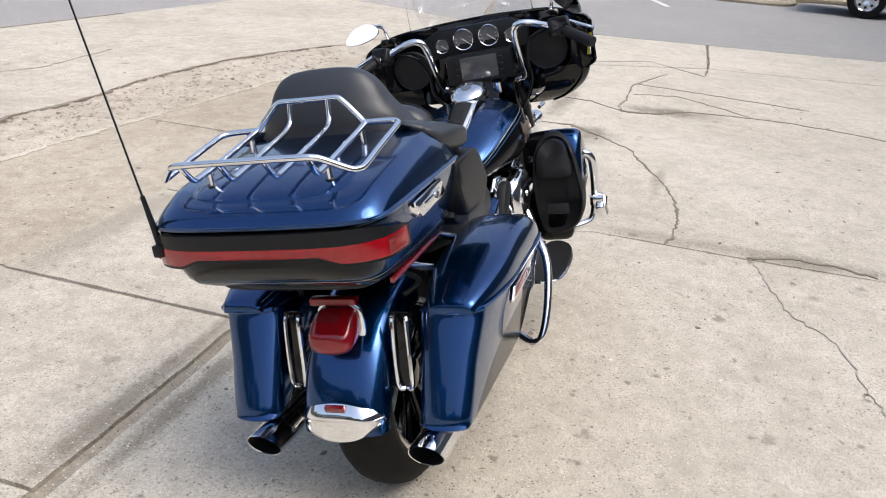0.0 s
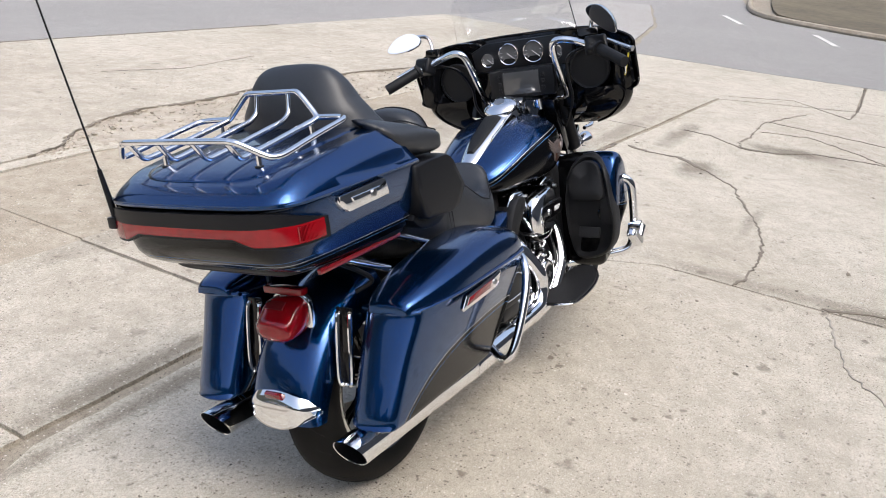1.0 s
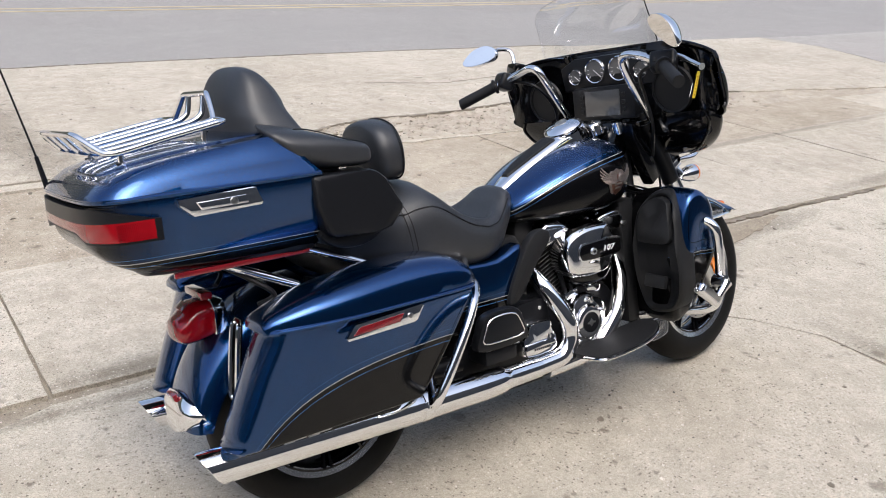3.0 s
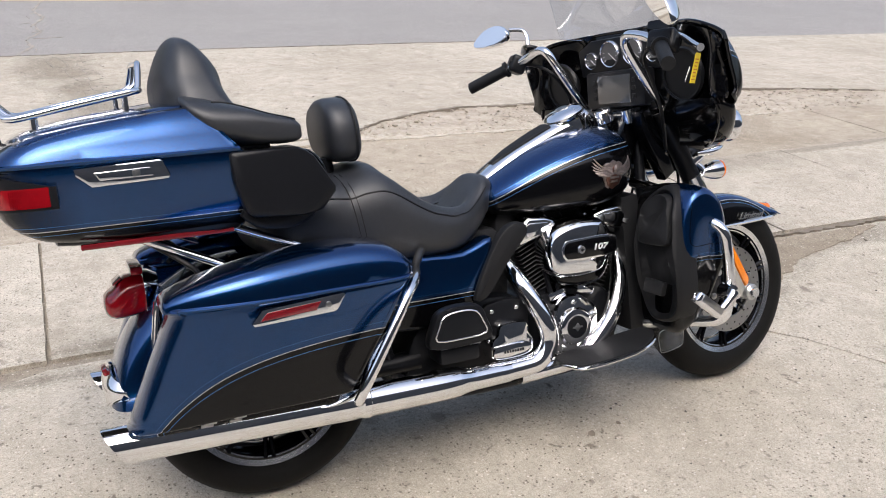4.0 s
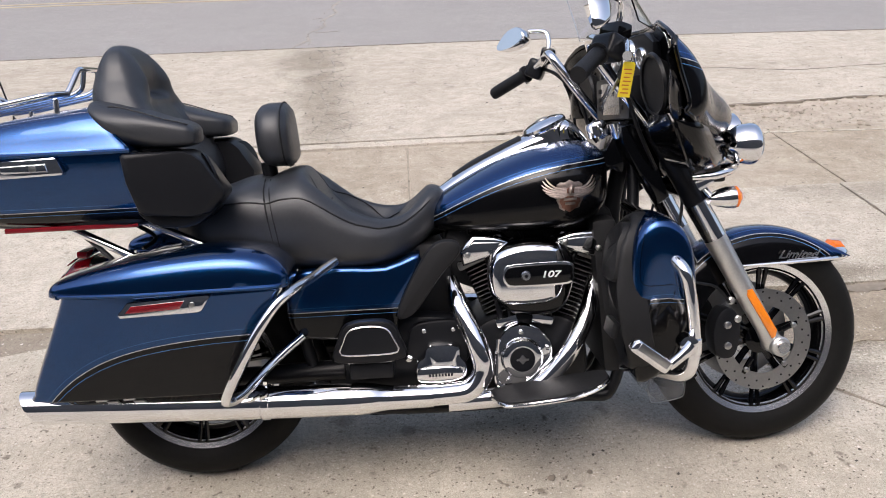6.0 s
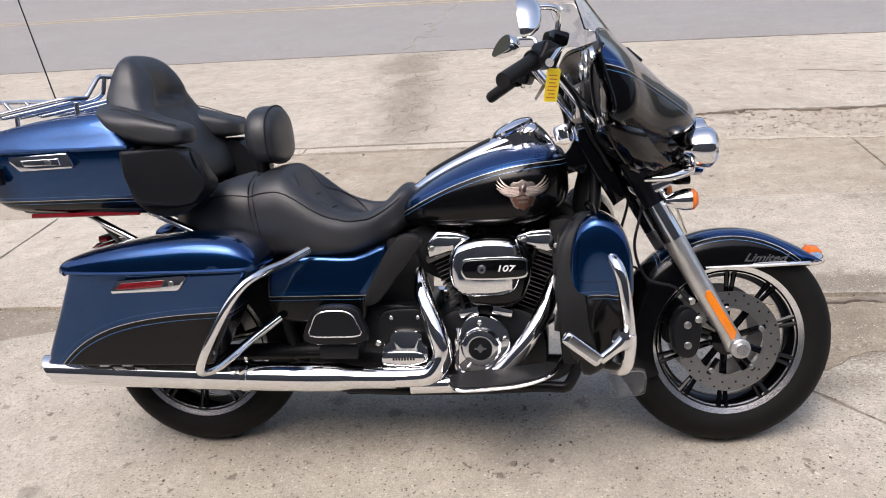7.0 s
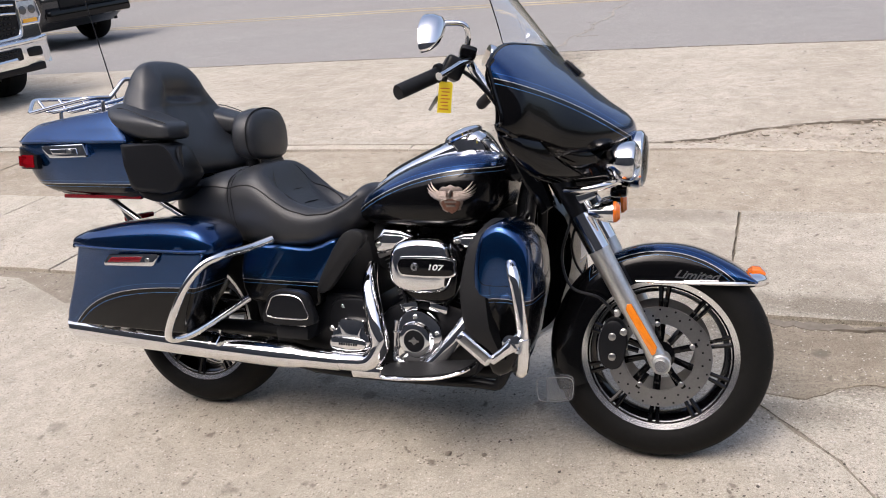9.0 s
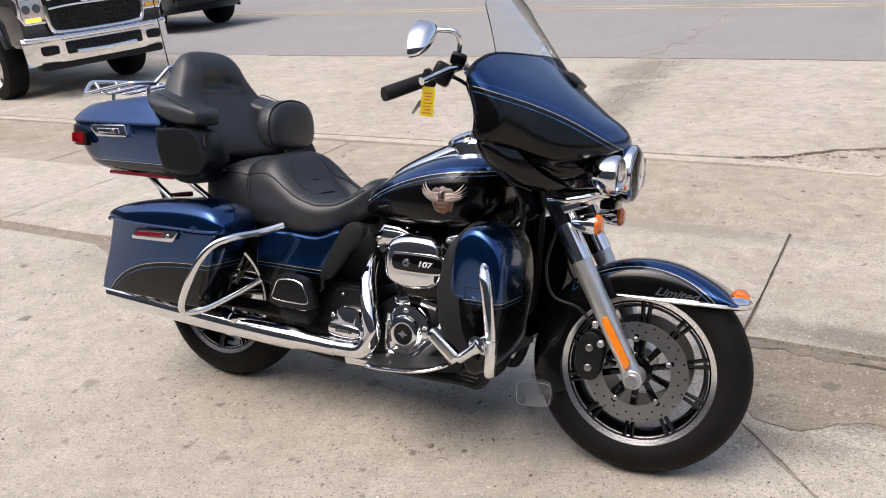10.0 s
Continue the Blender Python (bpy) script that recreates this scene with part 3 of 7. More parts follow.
crack([(2.25, -1.03), (1.95, -1.1), (1.65, -1.19), (1.45, -1.36), (0.92, -1.48), (0.5, -1.8)], 0.006, material=faint_crack)
crack([(2.28, -1.0), (2.36, -1.2), (2.37, -1.4), (2.29, -1.66)], 0.02)
crack([(5.0, 1.9), (6.0, 1.7), (6.92, 1.34)], 0.01)
# dirt packed along the joint ahead of the front wheel
crack([(1.74, 0.915), (2.1, 0.9), (2.5, 0.915), (2.9, 0.93), (3.4, 0.92), (3.9, 0.89), (4.6, 0.85)], 0.036, 0.006)
FINE = dict(material=faint_crack)
# a patch of crazed concrete and asphalt, cracked into small plates
net = {}
for i in range(5):
    for j in range(17):
        y = 3.5 + 0.23 * j
        net[i, j] = (0.08 - 0.1 * (y - 3.5) / 1.5 + (i - 2) * (0.07 + 0.035 * (j > 8)) + rng.uniform(-0.045, 0.045), y + rng.uniform(-0.09, 0.09))
for (i, j), p in list(net.items()):
    for q in ((i + 1, j), (i, j + 1)):
        if q in net and rng.random() < (0.78 if abs(i - 2) < 2 else 0.45):
            crack([p, net[q]], rng.choice((0.002, 0.003, 0.006)), 0.0215 if p[1] < 7.0 else 0.003, **FINE)
crack([(-0.62, 7.25), (-0.47, 7.7), (-0.52, 8.2), (-0.36, 8.7), (-0.42, 9.3), (-0.3, 9.9), (-0.4, 10.6), (-0.28, 11.6), (-0.36, 13.5)], 0.022, 0.002, **FINE)
for k in range(9):
    y = 7.4 + 0.42 * k + rng.uniform(-0.1, 0.1)
    crack([(-0.45, y), (-0.45 + rng.uniform(-0.3, 0.35), y + rng.uniform(-0.1, 0.25))], 0.008, 0.002, **FINE)
crack([(-6, 7.23), (-3, 7.22), (0, 7.1), (1.0, 7.07)], 0.03, 0.0215)
crack([(1.0, 7.07), (3.6, 6.85), (7, 6.4)], 0.03, 0.0215)
crack([(3.2, 5.2), (3.9, 4.9), (5.0, 5.0)], 0.008, 0.0215)
# dark crack line along the broken edge that also paints in the ledge's shade
crack([(p[0], p[1] - 0.01) for p in BROKEN[:12]], 0.022, 0.0215)
# pale line of old kerb showing under the dirt
crack([(p[0], p[1] - 0.015) for p in DIRT_LINE[:7]], 0.03, 0.009, material=slab_concrete)
# unseen wall behind the camera and far blocks, closing the place and darkening reflections
wall = tagged(part("unseen_wall", box((-1, -7.6, 3.4), (44, 0.5, 6.8), 0.02), plain("unseen_wall_dark", (0.1, 0.098, 0.1), 0.85, grain=3, vary=0.3)), "plain dark wall behind the forecourt, unseen, added to darken reflections", "wall", kind="structure")
# unseen ring of blocks, added for a dark horizon in chrome and paint
horizon_blocks = bmesh.new()
for i in range(90):
    a, h = 2 * math.pi * i / 90, 9.5 + 5.0 * noise.noise((i * 0.37, 0, 0)) + 2.5 * noise.noise((i * 1.3, 4, 0))
    h *= 0.45 if math.cos(a) > 0.3 else 1.0
    add_box(horizon_blocks, (42 * math.cos(a), 42 * math.sin(a), h / 2), (3.1, 2, h), 0, (0, 0, math.degrees(a) + 90))
tagged(part("backdrop", horizon_blocks, plain("dark_horizon", (0.07, 0.075, 0.06), 0.9, grain=0.3, vary=0.4)), "unseen ring of dark blocks, added as a horizon for reflections", "backdrop", kind="structure")

# ---- the motorcycle, built upright with x ahead, y to its left, then leant on its stand ----
LEAN_ANGLE = 12.3
bike = new("motorcycle")
bike.matrix_basis = pose(0, 0, 0, -LEAN_ANGLE)
tagged(bike, "blue and black touring motorcycle with chrome parts parked on its stand", "motorcycle")


# wheels
def wheel(name, x, half, disc):
    rim_w = half * 0.78
    wl = part(name, lathe([(-rim_w, 0.205), (-rim_w, 0.226), (-rim_w + 0.012, 0.222), (-rim_w + 0.016, 0.2), (-0.012, 0.185), (0.012, 0.185), (rim_w - 0.016, 0.2), (rim_w - 0.012, 0.222), (rim_w, 0.226), (rim_w, 0.205)], (x, 0, 0.32), (0, 1, 0), 64, True), gloss_black, bike)
    for s in (-1, 1):
        part("rim_lip", lathe([(s * (rim_w - 0.006), 0.202), (s * (rim_w - 0.003), 0.2025), (s * (rim_w + 0.006), 0.2265), (s * (rim_w + 0.004), 0.2285), (s * rim_w, 0.228)], (x, 0, 0.32), (0, 1, 0), 64, True), machined, wl, "machined bright rim edge")
    prof = [(-half * 0.75, 0.215), (-half * 0.98, 0.24), (-half * 1.03, 0.265), (-half * 0.92, 0.29), (-half * 0.62, 0.311), (-half * 0.3, 0.319), (0, 0.321), (half * 0.3, 0.319), (half * 0.62, 0.311), (half * 0.92, 0.29), (half * 1.03, 0.265), (half * 0.98, 0.24), (half * 0.75, 0.215), (0, 0.21)]
    part("tyre", lathe(prof, (x, 0, 0.32), (0, 1, 0), 72, True), rubber, wl, "black rubber road tyre")
    # tread grooves: slim bars sunk in the tyre, coloured near-black for the grooves' shade
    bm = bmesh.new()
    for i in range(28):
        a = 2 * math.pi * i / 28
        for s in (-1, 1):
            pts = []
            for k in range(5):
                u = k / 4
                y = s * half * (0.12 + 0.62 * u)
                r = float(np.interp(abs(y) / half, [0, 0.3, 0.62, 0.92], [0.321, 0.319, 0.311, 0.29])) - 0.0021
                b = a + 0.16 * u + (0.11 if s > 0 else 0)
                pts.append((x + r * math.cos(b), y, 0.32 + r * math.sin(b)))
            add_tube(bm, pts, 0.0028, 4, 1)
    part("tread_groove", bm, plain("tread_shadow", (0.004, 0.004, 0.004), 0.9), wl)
    part("hub", lathe([(-0.06, 0.03), (-0.055, 0.045), (0.055, 0.045), (0.06, 0.03)], (x, 0, 0.32), (0, 1, 0), 28), gloss_black, wl)
    for i in range(10):
        a = 2 * math.pi * (i + 0.4) / 10
        bm = bmesh.new()
        for s in (-0.055, 0.055):
            p = [(x + r * math.cos(a + s * k), y, 0.32 + r * math.sin(a + s * k)) for r, k, y in ((0.04, 0.6, -0.03), (0.1, 0.75, -rim_w * 0.62), (0.16, 0.9, -rim_w * 0.8), (0.208, 1.0, -rim_w * 0.92))]
            add_tube(bm, p, [0.009, 0.007, 0.0065, 0.008], 6, 3)
        part("spoke", bm, gloss_black, wl)
    for s in disc:
        bm = lathe([(s - 0.0025, 0.1), (s - 0.0025, 0.15), (s + 0.0025, 0.15), (s + 0.0025, 0.1)], (x, 0, 0.32), (0, 1, 0), 56, True)
        d = part("brake_disc", bm, steel, wl, "drilled steel brake disc")
        if s < 0:
            bm = bmesh.new()
            for i in range(40):
                a = 2 * math.pi * i / 40
                r = 0.142 - 0.02 * (i % 2) * 0.9
                add_lathe(bm, [(0, 0.0032), (0.001, 0.0032)], (x + r * math.cos(a), s - 0.0035, 0.32 + r * math.sin(a)), (0, 1, 0), 6)
            tagged(part("drill_hole", bm, satin_black, d), kind="stuff")
            for i in range(5):
                a = 2 * math.pi * (i + 0.3) / 5
                c = (x + 0.088 * math.cos(a), s, 0.32 + 0.088 * math.sin(a))
                part("disc_carrier", box(c, (0.055, 0.008, 0.016), 0.004, (0, -math.degrees(a), 0)), gloss_black, d)
                part("bolt", lathe([(0, 0.008), (-0.006, 0.008), (-0.008, 0.005)], (c[0] + 0.012 * math.cos(a), s - 0.004, c[2] + 0.012 * math.sin(a)), (0, 1, 0), 8), steel, d)
    return wl


rear_wheel = wheel("rear_wheel", 0.0, 0.085, (0.07,))
front_wheel = wheel("front_wheel", 1.625, 0.064, (-0.07, 0.07))

# front fork
for s in (-1, 1):
    y = 0.125 * s
    leg = part("fork_leg", tube([(1.628, y, 0.318), (1.6, y, 0.372), (1.56, y, 0.445), (1.449, y, 0.648)], [0.03, 0.026, 0.028, 0.032], 20), alloy, bike, "satin grey fork slider")
    part("fork_cover", tube([(1.453, y, 0.642), (1.398, y, 0.742)], 0.0335, 20), chrome, leg, "polished fork tube cover")
    part("fork_tube", tube([(1.40, y, 0.738), (1.255, y, 1.0)], 0.03, 18), satin_black, leg)
    part("axle_boss", lathe([(-0.04, 0.024), (-0.036, 0.028), (0.03, 0.028)], (1.632, y, 0.32), (0, 1, 0), 22), alloy, leg)
    part("axle_nut", lathe([(-0.013 * 1, 0.012), (-0.013, 0.017), (0, 0.018)] if s < 0 else [(0.013, 0.012), (0.013, 0.017), (0, 0.018)], (1.632, y + 0.04 * s, 0.32), (0, 1, 0), 12), machined, leg)
    q = s * (0.125 + 0.031)
    refl = [(1.607, 0.345), (1.617, 0.352), (1.621, 0.37), (1.548, 0.492), (1.535, 0.49), (1.533, 0.474)]
    part("fork_reflector", plate(refl, q - 0.006 * s, q + 0.004 * s, 0.002), orange, leg, "long orange side reflector")
    cal = [(1.462, 0.30), (1.50, 0.285), (1.525, 0.31), (1.535, 0.39), (1.51, 0.43), (1.475, 0.425), (1.452, 0.37)]
    c = part("brake_caliper", plate(rounded(cal, 3), s * 0.055, s * 0.118, 0.008), satin_black, leg, "black brake caliper")
    for z in (0.325, 0.385):
        part("bolt", lathe([(0, 0.011), (0.005 * s, 0.011), (0.007 * s, 0.007)], (1.493, s * 0.118, z), (0, 1, 0), 14), steel, c)
    for bx, bz in ((1.548, 0.505), (1.525, 0.40), (1.505, 0.455)):
        part("bolt", lathe([(0, 0.011), (0.01 * s, 0.011), (0.013 * s, 0.007)], (bx, s * 0.11, bz), (0, 1, 0), 10), alloy, leg)
    part("brake_hose", tube([(1.5, y * 0.95, 0.45), (1.455, y, 0.5), (1.375, y * 1.05, 0.53), (1.345, y * 0.9, 0.62), (1.37, y * 0.8, 0.74), (1.35, y * 0.7, 0.85)], 0.0045, 6), satin_black, leg)

# front fender: a deep curved blade
def fender_rings(cx, cz, a0, a1, n, hw, R, depth, cut=None):
    rings = []
    for i in range(n):
        a = radians(a0 + (a1 - a0) * i / (n - 1))
        r = R(math.degrees(a))
        d = depth(math.degrees(a))
        ring = []
        for k in range(17):
            u = -1 + 2 * k / 16
            b = u * math.pi / 2
            y = hw * math.copysign(abs(math.sin(b)) ** 0.75, b)
            rr = r - d * (1 - abs(math.cos(b)) ** 0.55)
            ring.append((cx + rr * math.cos(a), y, cz + rr * math.sin(a)))
        rings.append(ring)
    return rings


def blade(rings, thick=0.004):
    bm = loft(rings, cap=False, closed=False)
    bmesh.ops.recalc_face_normals(bm, faces=bm.faces)
    bmesh.ops.solidify(bm, geom=list(bm.faces), thickness=thick)
    return bm


def front_depth(a):
    r = 0.333
    if a < 105:
        return min(0.115, max(0.004, r - (0.545 - 0.32) / max(0.4, math.sin(radians(a)))))
    return float(np.interp(a, [105, 125, 200], [0.1, 0.105, 0.1]))


FF = fender_rings(1.625, 0.32, 41, 203, 40, 0.083, lambda a: float(np.interp(a, [41, 45, 60, 90, 130, 203], [0.353, 0.35, 0.337, 0.33, 0.328, 0.325])), front_depth)
fender = part("front_fender", blade(FF), fender_paint, bike, "blue over black fender with pinstripes")
for s in (-1, 1):
    part("fender_trim", tube([(1.555, 0.083 * s, 0.545), (1.7, 0.088 * s, 0.546), (1.82, 0.083 * s, 0.547), (1.885, 0.06 * s, 0.545)], [0.003, 0.006, 0.007, 0.007], 8), chrome, fender, "polished trim strip")
part("fender_tip", loft([oval(x, hw, z0, z1, 2.4, 20) for x, hw, z0, z1 in ((1.845, 0.078, 0.53, 0.56), (1.87, 0.074, 0.527, 0.572), (1.895, 0.06, 0.528, 0.574), (1.912, 0.044, 0.531, 0.566), (1.924, 0.024, 0.536, 0.555))]), chrome, fender, "polished tip")
part("tip_lamp", loft([oval(x, hw, z0, z1, 2.6, 18) for x, hw, z0, z1 in ((1.866, 0.012, 0.566, 0.578), (1.878, 0.026, 0.562, 0.588), (1.9, 0.028, 0.556, 0.586), (1.914, 0.02, 0.552, 0.572))]), amber, fender, "amber tip lens")
lettering("script_badge", "Limited", 0.033, pose(1.722, -0.0885, 0.567, 90, 3, 0) @ Matrix.Diagonal((1.2, 1, 1, 1)), machined, fender, 0.0012, 0.5)
part("script_underline", tube([(1.69, -0.089, 0.552), (1.73, -0.0895, 0.554), (1.785, -0.089, 0.554)], 0.0016, 5), steel, fender)
flap = part("mud_flap", plate(rounded([(1.298, 0.25), (1.33, 0.252), (1.376, 0.248), (1.379, 0.19), (1.366, 0.17), (1.31, 0.164), (1.296, 0.18)], 3), -0.085, 0.085, 0.004), flap_plastic, bike, "clear plastic flap")
part("flap_trim", tube([(x, -0.087, z) for x, z in rounded([(1.27, 0.236), (1.32, 0.243), (1.373, 0.24), (1.376, 0.191), (1.36, 0.173), (1.287, 0.167), (1.271, 0.182)], 3) + [(1.27, 0.236)]], 0.0014, 6, 1), steel, flap)

# frame, crankcase and gearbox
frame_part = part("frame", tube([(1.26, 0, 0.93), (1.21, 0, 0.75), (1.2, 0, 0.5), (1.16, 0, 0.24), (1.0, 0, 0.205), (0.6, 0, 0.205), (0.4, 0, 0.23), (0.32, 0, 0.4), (0.34, 0, 0.62), (0.7, 0, 0.7), (1.2, 0, 0.86)], 0.024, 12), satin_black, bike)
for s in (-1, 1):
    part("frame_rail", tube([(1.26, 0.04 * s, 0.9), (1.235, 0.1 * s, 0.6), (1.18, 0.13 * s, 0.25), (1.05, 0.13 * s, 0.21), (0.5, 0.13 * s, 0.21), (0.35, 0.13 * s, 0.3), (0.3, 0.13 * s, 0.55)], 0.017, 10), satin_black, frame_part)
    part("swingarm", tube([(0.42, 0.13 * s, 0.33), (0.2, 0.125 * s, 0.325), (0.0, 0.12 * s, 0.32)], [0.03, 0.026, 0.03], 12), satin_black, frame_part)
    part("shock_absorber", tube([(0.02, 0.135 * s, 0.37), (0.1, 0.135 * s, 0.62)], 0.026, 14), satin_black, frame_part)
engine = part("crankcase", plate(rounded([(0.70, 0.25), (0.85, 0.2), (1.03, 0.2), (1.1, 0.27), (1.09, 0.4), (1.02, 0.455), (0.86, 0.46), (0.76, 0.4)], 3), -0.135, 0.15, 0.02), satin_black, bike, "black engine crankcase")
part("gearbox", plate(rounded([(0.38, 0.25), (0.5, 0.21), (0.72, 0.22), (0.76, 0.4), (0.72, 0.47), (0.52, 0.47), (0.4, 0.4)], 3), -0.15, 0.16, 0.02), satin_black, bike)
part("primary_cover", plate(rounded([(0.5, 0.3), (0.6, 0.24), (0.95, 0.24), (1.03, 0.33), (0.97, 0.43), (0.62, 0.45), (0.52, 0.4)], 4), 0.15, 0.21, 0.02), chrome, bike)
part("oil_pan", box((0.72, 0, 0.195), (0.5, 0.2, 0.05), 0.02), satin_black, bike)
# black filler blocks added to close see-through gaps round the engine
part("frame_gap_fill", box((1.165, 0, 0.5), (0.07, 0.3, 0.44), 0.02, (0, -4, 0)), matte_black, bike, "black filler block closing the gap behind the front wheel")
part("gearbox_gap_fill", plate(rounded([(0.52, 0.43), (0.54, 0.64), (0.66, 0.67), (0.72, 0.64), (0.74, 0.46), (0.66, 0.42)], 3), -0.1, 0.1, 0.015), matte_black, bike)
CR = Vector((0.955, 0, 0.33))
for side, ang in ((-1, -22.5), (1, 22.5)):
    d = Vector((math.sin(radians(ang)), 0, math.cos(radians(ang))))
    cyl = part("cylinder", tube([CR + d * 0.1, CR + d * 0.34], 0.066, 24, smooth=False), satin_black, bike, "black finned cylinder")
    for k in range(14):
        c = CR + d * (0.13 + k * 0.0132)
        bm = add_box(bmesh.new(), c, (0.158 - 0.001 * k, 0.2, 0.0045), 0.0015, (0, ang, 0), 1)
        part("cooling_fin", bm, satin_black, cyl)
        part("fin_edge", box(c + Vector((0, -0.1003, 0)), (0.15 - 0.001 * k, 0.001, 0.002), 0, (0, ang, 0)), fin_metal, cyl)
    turn = Matrix.Rotation(radians(ang), 4, "Y")
    rc = CR + d * 0.335
    cover = [[(w * math.cos(a) if abs(math.cos(a)) < 0.01 else w * math.copysign(abs(math.cos(a)) ** 0.45, math.cos(a)), dp * math.copysign(abs(math.sin(a)) ** 0.45, math.sin(a)), h) for a in np.linspace(0, 2 * math.pi, 33)[:-1]] for h, w, dp in ((-0.012, 0.086, 0.112), (0.004, 0.087, 0.113), (0.008, 0.08, 0.106), (0.022, 0.074, 0.094), (0.036, 0.066, 0.08), (0.044, 0.056, 0.066), (0.048, 0.04, 0.05), (0.049, 0.02, 0.03))]
    head = part("rocker_box", loft([[rc + turn @ Vector(p) for p in r] for r in cover]), chrome, cyl, "polished rocker cover")
    part("rocker_base", box(CR + d * 0.322, (0.176, 0.208, 0.02), 0.006, (0, ang, 0)), fin_metal, cyl)
    part("rocker_rib", box(rc + d * 0.044, (0.05, 0.12, 0.014), 0.005, (0, ang, 0)), chrome, head)
    for off in (-0.05, 0.0, 0.05):
        part("bolt", lathe([(0, 0.009), (-0.008, 0.009), (-0.011, 0.005)], CR + d * 0.357 + Vector((off * math.cos(radians(ang)), -0.105, -off * math.sin(radians(ang)))), (0, 1, 0), 8), chrome, cyl)
    lift = CR + Vector((0.05 * side - 0.03, -0.14, 0.118))
    part("tappet_block", box(lift, (0.06, 0.03, 0.025), 0.005, (0, ang * 0.6, 0)), chrome, cyl)
    for off in (-0.014, 0.014):
        part("pushrod_tube", tube([lift + Vector((off, 0, 0.0)), CR + d * 0.32 + Vector((off * 1.5 - 0.02 * side, -0.11, 0))], 0.008, 10), satin_black, cyl)
for s in (-1, 1):
    face = [(0.955 + s * (x - 0.955) * -1, z) for x, z in ((0.752, 0.648), (0.79, 0.692), (0.85, 0.688), (0.892, 0.672), (0.884, 0.642), (0.762, 0.606))]
    cover = part("rocker_end", plate(face, -0.142, -0.04, 0.014, 3), chrome, bike, "polished end of the rocker cover")
    part("cover_rib", plate([(0.955 + (x - 0.955) * 0.93 + s * 0.008, 0.652 + (z - 0.65) * 0.5) for x, z in face], -0.147, -0.138, 0.003), chrome, cover)
    for x, z in ((0.775, 0.64), (0.868, 0.66)):
        part("bolt", lathe([(0, 0.008), (-0.006, 0.008), (-0.008, 0.004)], (0.955 - s * (x - 0.955), -0.146, z), (0, 1, 0), 8), steel, cover)
# black filler plate added to close the see-through gap under the tank
part("tank_gap_fill", plate(rounded([(0.72, 0.6), (0.74, 0.72), (0.9, 0.75), (1.15, 0.76), (1.2, 0.66), (1.16, 0.56), (0.93, 0.5), (0.76, 0.54)], 3), -0.07, 0.07, 0.01), matte_black, bike, "black filler plate for the frame and wiring under the tank")
for k in range(5):
    part("wire", tube([(0.78 + 0.07 * k, -0.075, 0.7), (0.8 + 0.07 * k, -0.095, 0.66 - 0.01 * (k % 2)), (0.83 + 0.07 * k, -0.075, 0.6)], 0.0045, 6), satin_black, engine)
# cam cover with the round timer cover
cam_cover = part("cam_cover", plate(rounded([(0.842, 0.39), (0.832, 0.3), (0.84, 0.272), (0.91, 0.262), (0.965, 0.29), (0.995, 0.34), (0.99, 0.4), (0.94, 0.44), (0.88, 0.44)], 3), -0.185, -0.13, 0.01), chrome, bike, "polished cam cover")
part("timer_cover", lathe([(-0.012, 0.001), (-0.012, 0.028), (-0.01, 0.03), (-0.012, 0.037), (-0.008, 0.052), (0.0, 0.058), (0.02, 0.06)], (0.91, -0.19, 0.352), (0, 1, 0), 40), chrome, cam_cover, "round polished timer cover")
part("timer_disc", lathe([(-0.003, 0.001), (-0.003, 0.034), (0.0, 0.035)], (0.91, -0.2005, 0.352), (0, 1, 0), 32), satin_black, cam_cover)
bm = bmesh.new()
add_box(bm, (0.91, -0.2045, 0.352), (0.034, 0.002, 0.006), 0.0008)
add_plate(bm, [(0.898, 0.352), (0.91, 0.366), (0.922, 0.352), (0.91, 0.338)], -0.2045, -0.203, 0.0005)
part("cover_emblem", bm, steel, cam_cover)
for a in range(5):
    b = radians(a * 72 + 20)
    part("bolt", lathe([(0, 0.007), (-0.006, 0.007), (-0.008, 0.004)], (0.912 + 0.074 * math.cos(b), -0.185, 0.352 + 0.074 * math.sin(b)), (0, 1, 0), 8), machined, cam_cover)
part("cover_trim", tube([(0.846, -0.186, 0.41), (0.838, -0.188, 0.34), (0.842, -0.188, 0.28), (0.9, -0.188, 0.268), (0.962, -0.188, 0.295)], 0.006, 8), chrome, cam_cover)
# gearbox end cover
tc = part("gearbox_cover", plate(rounded([(0.622, 0.36), (0.616, 0.32), (0.63, 0.302), (0.70, 0.298), (0.752, 0.31), (0.758, 0.345), (0.742, 0.372), (0.738, 0.4), (0.69, 0.408), (0.65, 0.402), (0.64, 0.375)], 3), -0.205, -0.14, 0.012), chrome, bike, "polished gearbox cover")
part("cover_plate", plate(rounded([(0.622, 0.338), (0.626, 0.308), (0.70, 0.304), (0.742, 0.314), (0.745, 0.335), (0.72, 0.346), (0.64, 0.346)], 3), -0.214, -0.2, 0.005), chrome, tc)
for k in range(8):
    part("letter_bar", box((0.655 + k * 0.0085, -0.2145, 0.326), (0.0055, 0.0012, 0.0075)), satin_black, tc)
for x, z in ((0.645, 0.437), (0.725, 0.437), (0.60, 0.36), (0.745, 0.33), (0.735, 0.31)):
    part("bolt", lathe([(0, 0.010), (-0.012, 0.010), (-0.016, 0.005)], (x, -0.15, z), (0, 1, 0), 10), machined, tc)
part("clutch_housing", plate(rounded([(0.61, 0.36), (0.60, 0.42), (0.63, 0.46), (0.74, 0.462), (0.765, 0.42), (0.75, 0.33)], 3), -0.165, -0.12, 0.008), satin_black, bike)

